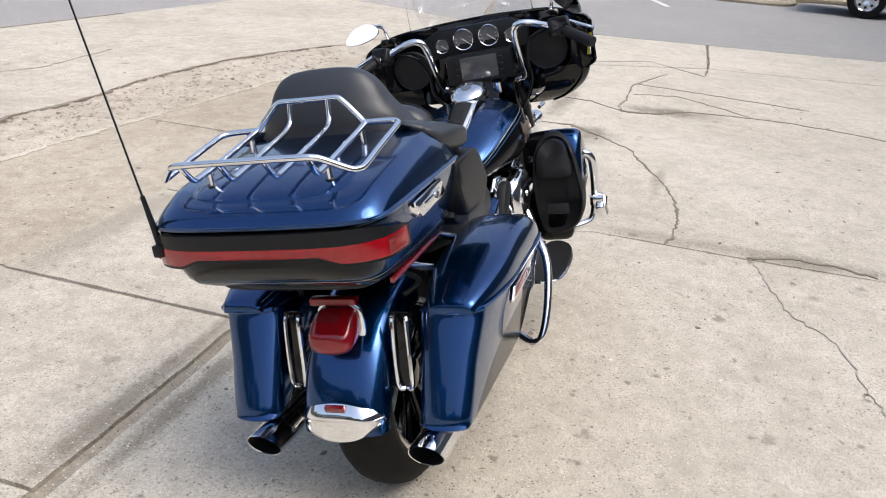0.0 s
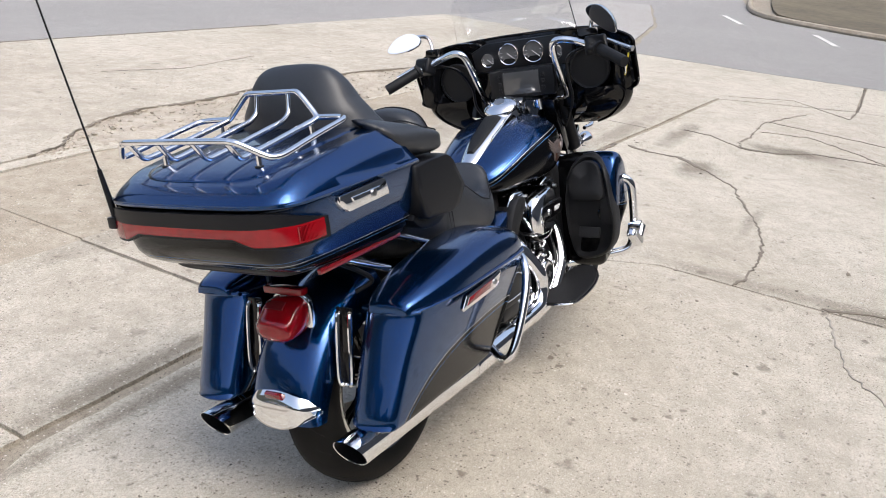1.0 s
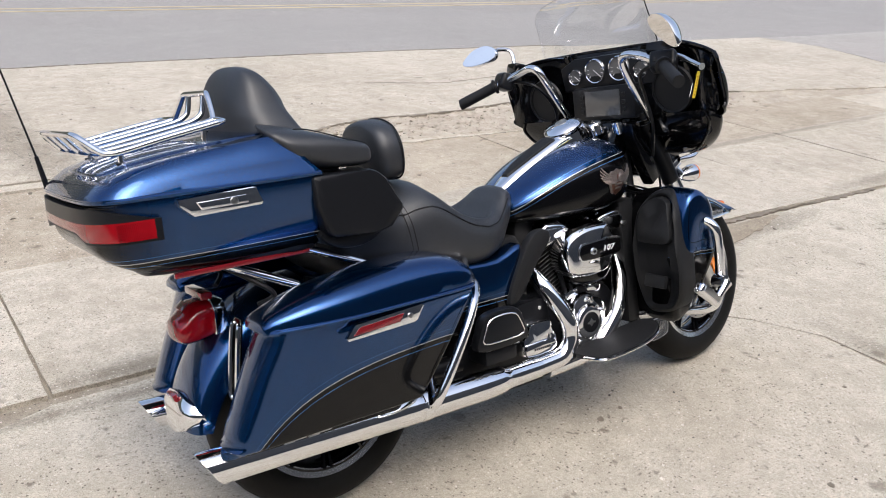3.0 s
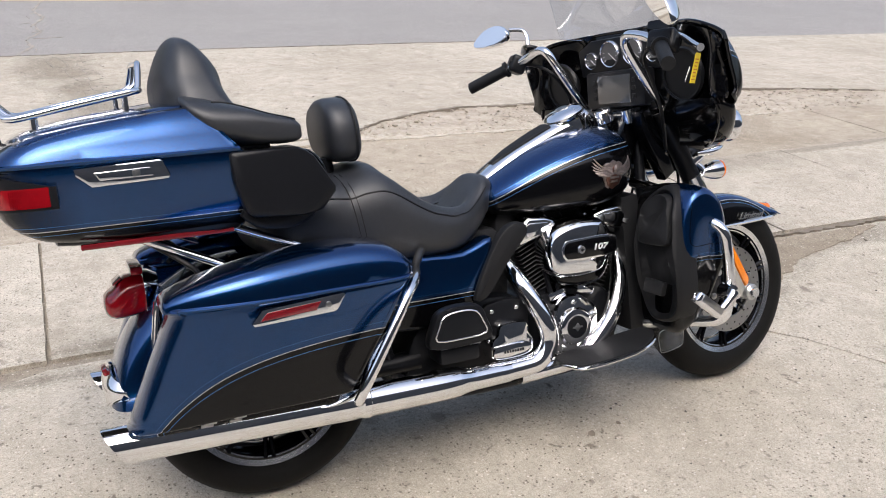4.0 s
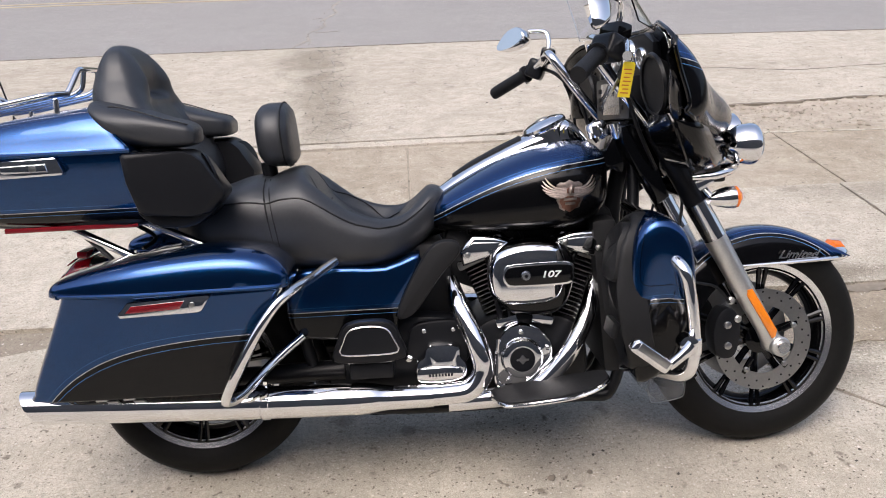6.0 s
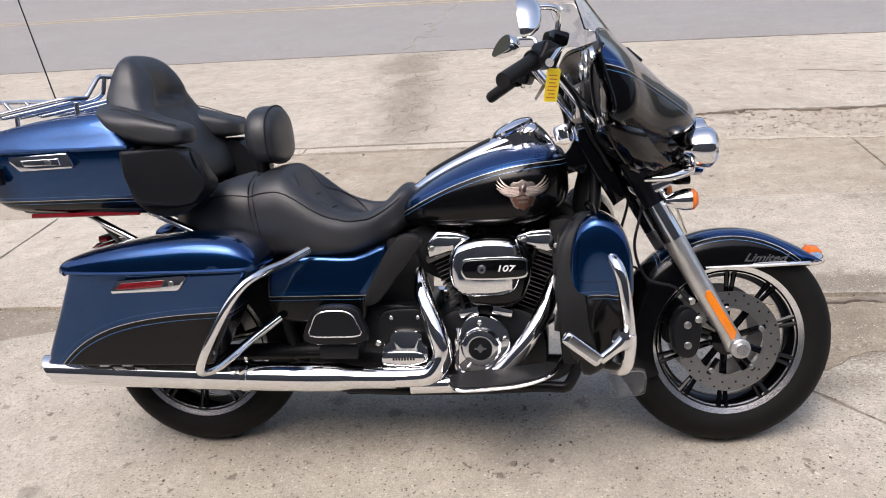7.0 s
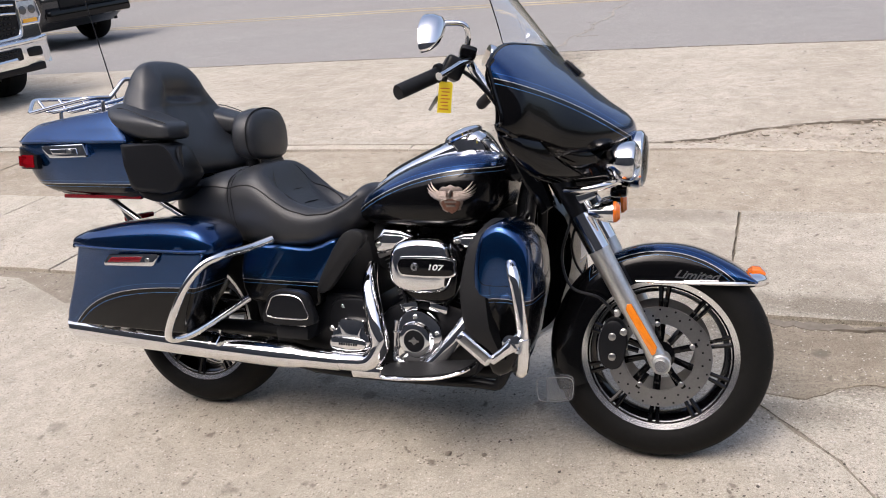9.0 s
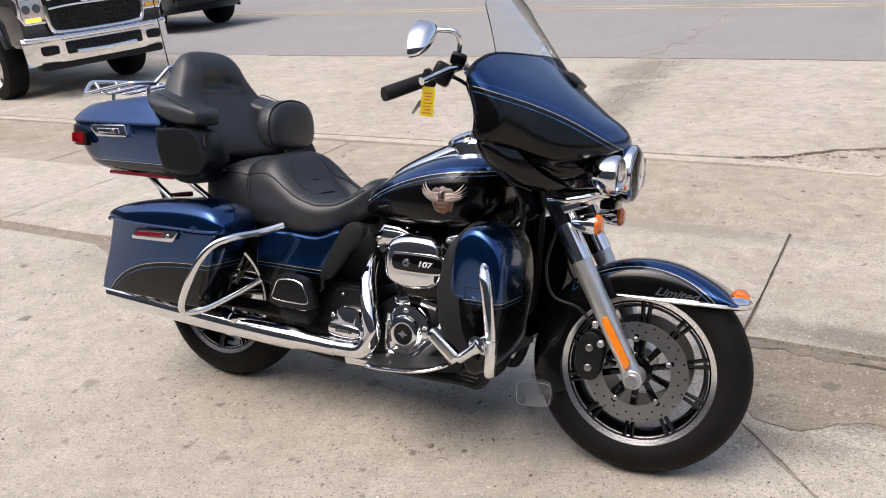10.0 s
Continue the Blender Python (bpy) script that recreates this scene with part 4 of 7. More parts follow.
# air cleaner: a bulging polished cover on a black shell, with a black band round the number
shell_o = rounded([(0.86, 0.5), (0.84, 0.56), (0.845, 0.62), (0.87, 0.655), (0.93, 0.675), (1.01, 0.67), (1.052, 0.64), (1.065, 0.585), (1.045, 0.5), (1.0, 0.466), (0.9, 0.47)], 4)
ac = part("air_cleaner", plate(shell_o, -0.175, -0.08, 0.02, 3), gloss_black, bike, "black and chrome air cleaner")
cover_o = rounded([(0.828, 0.545), (0.826, 0.6), (0.842, 0.645), (0.88, 0.667), (0.94, 0.676), (1.01, 0.67), (1.034, 0.642), (1.04, 0.6), (1.03, 0.54), (1.006, 0.508), (0.94, 0.498), (0.87, 0.503), (0.84, 0.52)], 4)
part("cleaner_cover", loft([[(0.93 + (x - 0.93) * k, y, 0.588 + (z - 0.588) * k) for x, z in cover_o] for y, k in ((-0.11, 0.95), (-0.135, 0.99), (-0.165, 1.0), (-0.182, 0.975), (-0.194, 0.92), (-0.201, 0.84), (-0.205, 0.7), (-0.207, 0.4))]), chrome, ac, "polished bulging cover", 60)
band = [(0.868, 0.588), (0.874, 0.606), (0.895, 0.614), (1.0, 0.616), (1.046, 0.61), (1.05, 0.59), (1.046, 0.568), (1.0, 0.562), (0.895, 0.562), (0.874, 0.57)]
part("band_rim", plate(rounded([(0.96 + (x - 0.96) * 1.05, 0.588 + (z - 0.588) * 1.22) for x, z in band], 3), -0.2085, -0.186, 0.003), chrome, ac, "bright rim round the band")
part("cleaner_band", plate(rounded(band, 3), -0.2115, -0.19, 0.003), gloss_black, ac, "black number band")
part("bolt", lathe([(-0.006, 0.001), (-0.006, 0.011), (0.0, 0.014)], (0.925, -0.211, 0.588), (0, 1, 0), 18), machined, ac)
part("bolt_socket", lathe([(-0.001, 0.001), (-0.001, 0.005), (0.001, 0.005)], (0.925, -0.217, 0.588), (0, 1, 0), 6), satin_black, ac)
lettering("number_badge", "107", 0.027, pose(0.99, -0.2125, 0.589, 90, 1, 0) @ Matrix.Diagonal((1.25, 0.9, 1, 1)), white_print, ac, 0.0015, 0.2)

# exhaust
def pipe(name, pts, r, n=22):
    return part(name, tube(pts, r, n, 7), chrome, bike, "polished exhaust pipe")


pipe("rear_header", [(0.728, -0.1, 0.565), (0.745, -0.16, 0.505), (0.787, -0.21, 0.405), (0.8, -0.215, 0.335), (0.765, -0.215, 0.283), (0.70, -0.215, 0.272), (0.6, -0.215, 0.272), (0.5, -0.22, 0.275)], [0.018, 0.027, 0.029, 0.03, 0.03, 0.03, 0.03, 0.035])
pipe("front_header", [(1.13, -0.09, 0.54), (1.1, -0.15, 0.46), (1.04, -0.19, 0.365), (0.975, -0.19, 0.29), (0.9, -0.19, 0.25), (0.7, -0.2, 0.245)], [0.022, 0.026, 0.026, 0.027, 0.028, 0.03])
pipe("exhaust_pipe", [(0.66, -0.215, 0.27), (0.54, -0.222, 0.274), (0.49, -0.226, 0.277), (0.42, -0.23, 0.279), (0.22, -0.234, 0.285)], [0.032, 0.034, 0.042, 0.044, 0.044])
for s in (-1, 1):
    AX = Vector((1, 0.0, -0.038)).normalized()
    mo = Vector((-0.4, 0.232 * s, 0.309))
    bm = bmesh.new()
    add_lathe(bm, [(0.0, 0.0435), (-0.002, 0.0455), (0.004, 0.0465), (0.58, 0.0465), (0.61, 0.044), (0.63, 0.036)], mo, AX, 40)
    bmesh.ops.delete(bm, geom=[f for f in bm.faces if len(f.verts) > 4 and f.calc_center_median().x < -0.35], context="FACES")
    for v in bm.verts:
        if v.co.x < -0.38:
            v.co.x -= (v.co.z - 0.309) * 0.62
    mf = part("muffler", bm, chrome, bike, "long polished muffler with slash-cut tip")
    bm = bmesh.new()
    add_lathe(bm, [(0.0, 0.0436), (0.16, 0.04), (0.165, 0.001)], mo, AX, 36)
    bmesh.ops.delete(bm, geom=[f for f in bm.faces if len(f.verts) > 4 and f.calc_center_median().x < -0.35], context="FACES")
    for v in bm.verts:
        if v.co.x < -0.38:
            v.co.x -= (v.co.z - 0.309) * 0.62
    part("tip_bore", bm, matte_black, mf, "matte black open bore")
    part("clamp", lathe([(0.0, 0.044), (0.004, 0.048), (0.022, 0.048), (0.026, 0.044)], (0.2, 0.232 * s, 0.2855), (1, 0, -0.02), 32), chrome, mf)
    part("clamp_bolt", tube([(0.212, 0.232 * s, 0.325), (0.214, 0.232 * s, 0.345)], 0.007, 8), chrome, mf)
part("left_pipe", tube([(0.8, 0.12, 0.2), (0.5, 0.2, 0.24), (0.22, 0.232, 0.286)], 0.035, 16), chrome, bike)

# saddlebags
def bag(s):
    o = [(-0.215, 0.642), (-0.237, 0.636), (-0.246, 0.615), (-0.286, 0.53), (-0.336, 0.42), (-0.352, 0.376), (-0.338, 0.356), (-0.1, 0.353), (0.13, 0.353), (0.16, 0.37), (0.205, 0.45), (0.262, 0.555), (0.294, 0.622), (0.298, 0.636), (0.28, 0.642), (0.03, 0.642)]
    def outer(x, z, f):
        """How far out the bag reaches there; f runs from the inner to the outer face."""
        top = 0.405 - 0.04 * min(1, max(0, (-0.05 - x) / 0.25)) ** 1.5
        out = 0.337 + (top - 0.337) * min(1, max(0, (z - 0.353) / 0.289)) ** 0.75
        return 0.2 + (out - 0.2) * f
    rings = []
    for f, k in ((0.0, 0.92), (0.05, 0.975), (0.15, 0.99), (0.3, 0.998), (0.5, 1.0), (0.7, 1.0), (0.82, 1.0), (0.92, 0.998), (0.965, 0.99), (0.99, 0.975), (1.0, 0.95)):
        cx, cz = 0.0, 0.5
        rings.append([(cx + (p.x - cx) * k - 0.02 * (4 * f * (1 - f) - 0.5) * min(1, max(0, (-0.14 - p.x) / 0.1)), s * outer(p.x, p.y, f), min(0.642, cz + (p.y - cz) * k)) for p in curve_through([(a, b, 0) for a, b in o], 4, True)])
    b = part("saddlebag", loft(rings), bag_paint, bike, "blue over black hard saddlebag with pinstripes", 50)
    # lid, domed and drawn down at the rear
    st = [(-0.268, 0.09, 0.636, 0.656), (-0.25, 0.112, 0.636, 0.672), (-0.17, 0.153, 0.636, 0.697), (-0.06, 0.18, 0.636, 0.718), (0.06, 0.182, 0.636, 0.731), (0.17, 0.182, 0.636, 0.735), (0.255, 0.178, 0.64, 0.724), (0.30, 0.165, 0.645, 0.7), (0.322, 0.13, 0.652, 0.672)]
    rings = [[(p[0], s * (0.3 + (p[1] / 1.0) * 0.6 * (1 if p[1] > 0 else 1)), p[2]) for p in oval(x, hw, 2 * z0 - z1 + 0.0, z1, 3.4, 44)] for x, hw, z0, z1 in through_stations(st, 3)]
    rings = [[(x, y, max(z, 0.636)) for x, y, z in r] for r in rings]
    lid = part("bag_lid", loft(rings), blue_paint, b, "blue domed lid", 50)
    part("lid_seam", tube([(-0.24, 0.375 * s, 0.64), (-0.2, 0.39 * s, 0.6405), (-0.1, 0.407 * s, 0.6405), (0.0, 0.4105 * s, 0.6405), (0.26, 0.4095 * s, 0.642), (0.306, 0.395 * s, 0.645)], 0.0045, 6), blue_paint, b)
    part("rear_lip", tube([(-0.246, 0.215 * s, 0.637), (-0.262, 0.29 * s, 0.637), (-0.256, 0.35 * s, 0.638), (-0.236, 0.378 * s, 0.639)], 0.007, 8), blue_paint, b)
    lt = [(-0.083, 0.585), (-0.088, 0.594), (-0.062, 0.623), (0.13, 0.633), (0.137, 0.628), (0.114, 0.594), (0.104, 0.59)]
    latch = part("latch", plate(lt, s * 0.398, s * 0.413, 0.005), chrome, b, "polished latch with red reflector")
    part("reflector", plate([(-0.07, 0.597), (-0.052, 0.615), (0.075, 0.622), (0.062, 0.602)], s * 0.412, s * 0.4155, 0.0015), dim_red, latch, "dark red reflector")
    part("lock", lathe([(0, 0.007), (0.004 * s, 0.007), (0.005 * s, 0.004)], (0.092, s * 0.413, 0.611), (0, 1, 0), 12), steel, latch)
    for x in (-0.19, -0.12):
        part("bag_mount", box((x, s * 0.3, 0.35), (0.03, 0.03, 0.014), 0.003), steel, b)
    return b


for s in (-1, 1):
    bag(s)
    # saddlebag guard loops
    part("bag_guard", tube([(0.42, 0.2 * s, 0.655), (0.375, 0.27 * s, 0.635), (0.335, 0.36 * s, 0.625), (0.295, 0.405 * s, 0.602), (0.25, 0.428 * s, 0.545), (0.195, 0.43 * s, 0.455), (0.155, 0.418 * s, 0.38), (0.15, 0.395 * s, 0.352), (0.18, 0.345 * s, 0.355), (0.24, 0.25 * s, 0.40), (0.32, 0.2 * s, 0.455)], 0.0125, 14), chrome, bike, "bent chrome tube guard")

# rear fender, chrome tip, tail lamp
RF = fender_rings(0.0, 0.32, 95, 176, 26, 0.118, lambda a: float(np.interp(a, [95, 140, 176], [0.37, 0.385, 0.395])), lambda a: float(np.interp(a, [95, 130, 176], [0.12, 0.11, 0.055])))
rf = part("rear_fender", blade(RF), blue_paint, bike, "blue rear fender")
tip = []
for v in np.linspace(0, 1, 10):
    row = []
    for k in range(21):
        u = -1 + k / 10
        a = radians(163 + 3.5 * u * u + (177.5 - 6.5 * u * u - 163 - 3.5 * u * u) * v)
        r = 0.4 + 0.012 * math.sin(math.pi * min(1, v * 1.15)) + 0.016 * max(0, v - 0.6) - 0.05 * abs(u) ** 5
        row.append((r * math.cos(a), 0.118 * u * (1 - 0.06 * (1 - v)), 0.32 + r * math.sin(a)))
    tip.append(row)
part("fender_tip", blade(tip, 0.006), chrome, rf, "polished fender bumper")
part("tip_reflector", box((-0.394, 0, 0.428), (0.014, 0.055, 0.018), 0.004, (0, -15, 0)), dim_red, rf)
tail = part("tail_lamp", loft([oval(x, hw, z0, z1, p, 36) for x, hw, z0, z1, p in ((-0.262, 0.05, 0.575, 0.662, 3.4), (-0.285, 0.058, 0.565, 0.668, 3.2), (-0.318, 0.061, 0.56, 0.665, 3.0), (-0.335, 0.061, 0.559, 0.653, 2.8), (-0.35, 0.06, 0.56, 0.636, 2.7), (-0.361, 0.056, 0.564, 0.629, 2.6), (-0.37, 0.046, 0.573, 0.622, 2.4), (-0.374, 0.025, 0.586, 0.61, 2.2))]), red_lens, rf, "rounded deep red tail lamp", 40)
part("lamp_base", loft([oval(x, hw, 0.612 - h, 0.612 + h, 3.2, 32) for x, hw, h in ((-0.24, 0.05, 0.05), (-0.262, 0.064, 0.06), (-0.276, 0.065, 0.061), (-0.279, 0.06, 0.056))]), chrome, tail, "chrome lamp base")
part("lamp_window", box((-0.337, 0, 0.6565), (0.026, 0.062, 0.004), 0.0015, (0, -36, 0)), dim_red, tail)
part("light_bar", box((-0.29, 0, 0.683), (0.03, 0.13, 0.02), 0.006), red_lens, rf, "thin red light bar")
for s in (-1, 1):
    part("fender_strut", tube([(-0.25, 0.135 * s, 0.62), (-0.262, 0.135 * s, 0.6), (-0.285, 0.135 * s, 0.45), (-0.28, 0.15 * s, 0.43)], 0.007, 8), chrome, rf)
    part("fender_strut", tube([(-0.25, 0.17 * s, 0.62), (-0.262, 0.175 * s, 0.6), (-0.285, 0.175 * s, 0.45), (-0.28, 0.16 * s, 0.43)], 0.007, 8), chrome, rf)
    part("strut_plate", box((-0.265, 0.155 * s, 0.535), (0.006, 0.05, 0.2), 0.003, (0, 9, 0)), gloss_black, rf)
# side cover under the seat, blue over black
for s in (-1, 1):
    o = rounded([(0.31, 0.62), (0.42, 0.635), (0.55, 0.63), (0.645, 0.66), (0.63, 0.58), (0.585, 0.495), (0.56, 0.43), (0.4, 0.43), (0.3, 0.45), (0.28, 0.54)], 3)
    part("side_cover", plate(o, s * 0.12, s * 0.19, 0.025, 3), cover_paint, bike, "blue over black side cover")

# fuel tank
tank_st = [(0.675, 0.05, 0.715, 0.765), (0.70, 0.105, 0.70, 0.79), (0.76, 0.145, 0.692, 0.83), (0.85, 0.178, 0.688, 0.878), (0.95, 0.2, 0.686, 0.915), (1.04, 0.205, 0.69, 0.932), (1.11, 0.19, 0.705, 0.93), (1.155, 0.15, 0.74, 0.91), (1.175, 0.08, 0.78, 0.88)]
tank = part("fuel_tank", loft([oval(x, hw, z0, z1, 2.5, 44, 0, 3.4) for x, hw, z0, z1 in through_stations(tank_st, 4)]), tank_paint, bike, "blue over black teardrop fuel tank", 60)
con_st = [(0.70, 0.012, 0.80), (0.72, 0.034, 0.815), (0.8, 0.046, 0.868), (0.9, 0.052, 0.917), (0.96, 0.056, 0.943), (1.02, 0.062, 0.966), (1.06, 0.064, 0.984), (1.09, 0.06, 0.976), (1.12, 0.052, 0.945), (1.15, 0.03, 0.9)]
rows = through_stations(con_st, 4)
console = part("tank_console", loft([[(x, hw * math.cos(a) , z - 0.05 + 0.055 * abs(math.sin(a)) ** 0.45) for a in np.linspace(0, math.pi, 17)] for x, hw, z in rows]), chrome, tank, "polished tank console")
rows2 = through_stations([(0.75, 0.014, 0.845), (0.8, 0.027, 0.875), (0.88, 0.033, 0.914), (0.945, 0.036, 0.942)], 4)
part("console_insert", loft([[(x, hw * math.cos(a), z - 0.012 + 0.016 * abs(math.sin(a)) ** 0.4) for a in np.linspace(0, math.pi, 11)] for x, hw, z in rows2]), matte_black, tank, "black console insert")
cap_ax = Vector((-0.42, 0, 1)).normalized()
cap_at = Vector((1.018, 0, 0.962))
part("cap_collar", lathe([(-0.05, 0.064), (-0.004, 0.066), (0.004, 0.064)], cap_at + Vector((0.01, 0, -0.004)), cap_ax, 40), chrome, tank, "polished collar round the fuel cap")
part("fuel_cap", lathe([(0.0, 0.062), (0.004, 0.0655), (0.012, 0.0655), (0.02, 0.058), (0.027, 0.036), (0.03, 0.001)], cap_at, cap_ax, 44), chrome, tank, "round polished fuel cap")
part("cap_centre", lathe([(0.026, 0.022), (0.0305, 0.02), (0.0315, 0.001)], cap_at, cap_ax, 24), steel, tank)
part("wiring_box", box((1.215, 0.0, 0.9), (0.07, 0.15, 0.12), 0.008, (0, 28, 0)), gloss_black, bike, "black box between the tank and the fork")
part("ignition_switch", lathe([(-0.02, 0.03), (0.012, 0.03), (0.02, 0.024), (0.022, 0.001)], (1.165, 0, 0.955), (-0.3, 0, 1), 24), chrome, bike, "round ignition switch behind the tank")

# winged medallion on each side of the tank
def on_tank(ob, s):
    """Lays a badge, drawn flat, on the tank's side."""
    for v in ob.data.vertices:
        x, y, z = v.co
        hw, z0, z1 = (np.interp(x, [r[0] for r in tank_st], [r[k] for r in tank_st]) for k in (1, 2, 3))
        u = min(0.98, abs((z - (z0 + z1) / 2) / ((z1 - z0) / 2)))
        v.co.y = s * (hw * (1 - u ** 2.5) ** 0.4 + 0.003 + y * 1.2)


for s in (-1, 1):
    shield = [(1.012, 0.826), (1.022, 0.833), (1.034, 0.832), (1.047, 0.839), (1.06, 0.832), (1.072, 0.833), (1.082, 0.826), (1.079, 0.805), (1.083, 0.785), (1.076, 0.772), (1.075, 0.764), (1.047, 0.743), (1.019, 0.764), (1.018, 0.772), (1.011, 0.785), (1.015, 0.805)]
    medal = part("medallion", plate(shield, 0.0, 0.006, 0.002), bronze, tank, "bronze winged shield badge")
    on_tank(medal, s)
    on_tank(part("shield_field", plate([(1.047 + (x - 1.047) * 0.8, 0.785 + (z - 0.79) * 0.72) for x, z in shield], 0.004, 0.0075, 0.001), bronze_red, medal, "reddish shield field"), s)
    for z in (0.8, 0.788, 0.776):
        on_tank(part("shield_bar", plate([(1.026 + 0.3 * (0.8 - z), z + 0.004), (1.068 - 0.3 * (0.8 - z), z + 0.004), (1.068 - 0.3 * (0.8 - z), z - 0.003), (1.026 + 0.3 * (0.8 - z), z - 0.003)], 0.006, 0.0095, 0.001), bronze, medal), s)
    for d in (-1, 1):
        for k, (tip_x, tip_z) in enumerate(((0.064, 0.847), (0.071, 0.839), (0.074, 0.828), (0.072, 0.817), (0.065, 0.807), (0.055, 0.799), (0.043, 0.794))):
            z0 = 0.818 - 0.0035 * k
            on_tank(part("feather", tube([(1.047 + d * 0.01, 0.007, z0), (1.047 + d * 0.55 * tip_x, 0.008, z0 + 0.12 * (tip_z - z0) - 0.003), (1.047 + d * 0.85 * tip_x, 0.006, z0 + 0.55 * (tip_z - z0) - 0.002), (1.047 + d * tip_x, 0.003, tip_z)], [0.0022, 0.003, 0.0027, 0.0008], 6, 4), bronze, medal), s)
    on_tank(part("crest", tube([(1.047, 0.008, 0.803), (1.047, 0.011, 0.812), (1.051, 0.011, 0.823), (1.06, 0.008, 0.82)], [0.004, 0.006, 0.004, 0.0015], 8, 3), bronze, medal), s)

# two-up seat
seat_st = [(0.0, 0.13, 0.70, 0.80), (0.05, 0.17, 0.665, 0.832), (0.14, 0.185, 0.64, 0.868), (0.2, 0.188, 0.63, 0.876), (0.236, 0.188, 0.62, 0.872), (0.25, 0.19, 0.617, 0.872), (0.28, 0.193, 0.612, 0.884), (0.33, 0.197, 0.607, 0.892), (0.37, 0.2, 0.604, 0.874), (0.42, 0.202, 0.602, 0.832), (0.47, 0.2, 0.604, 0.793), (0.54, 0.188, 0.612, 0.766), (0.60, 0.158, 0.628, 0.766), (0.645, 0.125, 0.655, 0.79), (0.68, 0.1, 0.685, 0.818), (0.71, 0.075, 0.72, 0.815), (0.728, 0.04, 0.75, 0.795)]
def bowl(x, u):
    """Depth of the rider's scooped bowl and the passenger's shallow dish at x; u is the share of the half width."""
    e = lambda v: min(1.0, max(0.0, v)) ** 2 * (3 - 2 * min(1.0, max(0.0, v)))
    scoop = 0.05 * e((x - 0.335) / 0.08) * e((0.655 - x) / 0.12) * e((0.74 - abs(u)) / 0.24)
    return scoop + 0.012 * math.exp(-((x - 0.13) / 0.07) ** 2) * (1 - u * u)


rings = []
for x, hw, z0, z1 in through_stations(seat_st, 5):
    ring = oval(x, hw, z0, z1, 2.8, 64)
    rings.append([(px, py, pz - (bowl(x, py / hw) if pz > (z0 + z1) / 2 else 0)) for px, py, pz in ring])
seat = part("seat", loft(rings), vinyl, bike, "black stitched two-up vinyl seat", 70)
def seat_side(x, f, out=0.0015):
    hw, z0, z1 = (np.interp(x, [r[0] for r in seat_st], [r[k] for r in seat_st]) for k in (1, 2, 3))
    u = f
    return (hw * (1 - abs(u) ** 2.8) ** (1 / 2.8) + out, (z0 + z1) / 2 + u * (z1 - z0) / 2)
for s in (-1, 1):
    pts = []
    for x in np.linspace(0.08, 0.68, 22):
        y, z = seat_side(x, 0.55)
        pts.append((x, s * y, z))
    part("seam", tube(pts, 0.0022, 5, 2), matte_black, seat)
    for x in (0.235, 0.25):
        part("seam", tube([(x + 0.02 * (1 - f), s * seat_side(x, f)[0], seat_side(x, f)[1]) for f in np.linspace(-0.8, 0.97, 12)], 0.002, 5, 2), matte_black, seat)
def seat_top(x, y):
    hw, z0, z1 = (float(np.interp(x, [r[0] for r in seat_st], [r[k] for r in seat_st])) for k in (1, 2, 3))
    u = min(0.999, abs(y) / hw)
    return (z0 + z1) / 2 + (z1 - z0) / 2 * (1 - u ** 2.8) ** (1 / 2.8) - bowl(x, u)


# tuft lines and the piped edge of the rider's bowl
for x, w in ((0.405, 0.03), (0.455, 0.042)):
    part("tuft_seam", tube([(x, y, seat_top(x, y) - 0.0005) for y in np.linspace(-w, w, 7)], [0.001, 0.003, 0.001], 6, 2), matte_black, seat)
rim_pts = []
for k in np.linspace(-1, 1, 41):
    a = k * math.pi * 0.86
    x, y = 0.47 - 0.135 * math.cos(a), 0.135 * math.sin(a) * (1 - 0.18 * max(0, -math.cos(a)))
    rim_pts.append((x, y, seat_top(x, y) + 0.0004))
part("seam", tube(rim_pts, 0.0018, 5, 2), matte_black, seat)

# rider's padded backrest
pad_o = rounded([(-0.09, 0.908), (-0.122, 0.945), (-0.12, 1.01), (-0.082, 1.055), (0, 1.072), (0.082, 1.055), (0.12, 1.01), (0.122, 0.945), (0.09, 0.908), (0, 0.897)], 4)
rings = []
for t, k in ((0.0, 0.8), (0.012, 0.95), (0.03, 1.0), (0.06, 1.0), (0.078, 0.95), (0.088, 0.8), (0.092, 0.4)):
    rings.append([(0.232 + t - 0.1 * (z - 0.9) * 0.6 + 0.25 * y * y * -1.0, y * k, 0.985 + (z - 0.985) * k) for y, z in pad_o])
rb = part("rider_backrest", loft(rings), vinyl, bike, "black padded rider backrest", 60)
part("piping", tube([(0.232 + 0.07 - 0.06 * (z - 0.9) - 0.25 * y * y, y * 1.004, 0.985 + (z - 0.985) * 1.004) for y, z in pad_o + pad_o[:1]], 0.0025, 6, 1), matte_black, rb)
part("post", tube([(0.235, 0, 0.91), (0.24, 0, 0.86)], 0.022, 12), satin_black, rb)

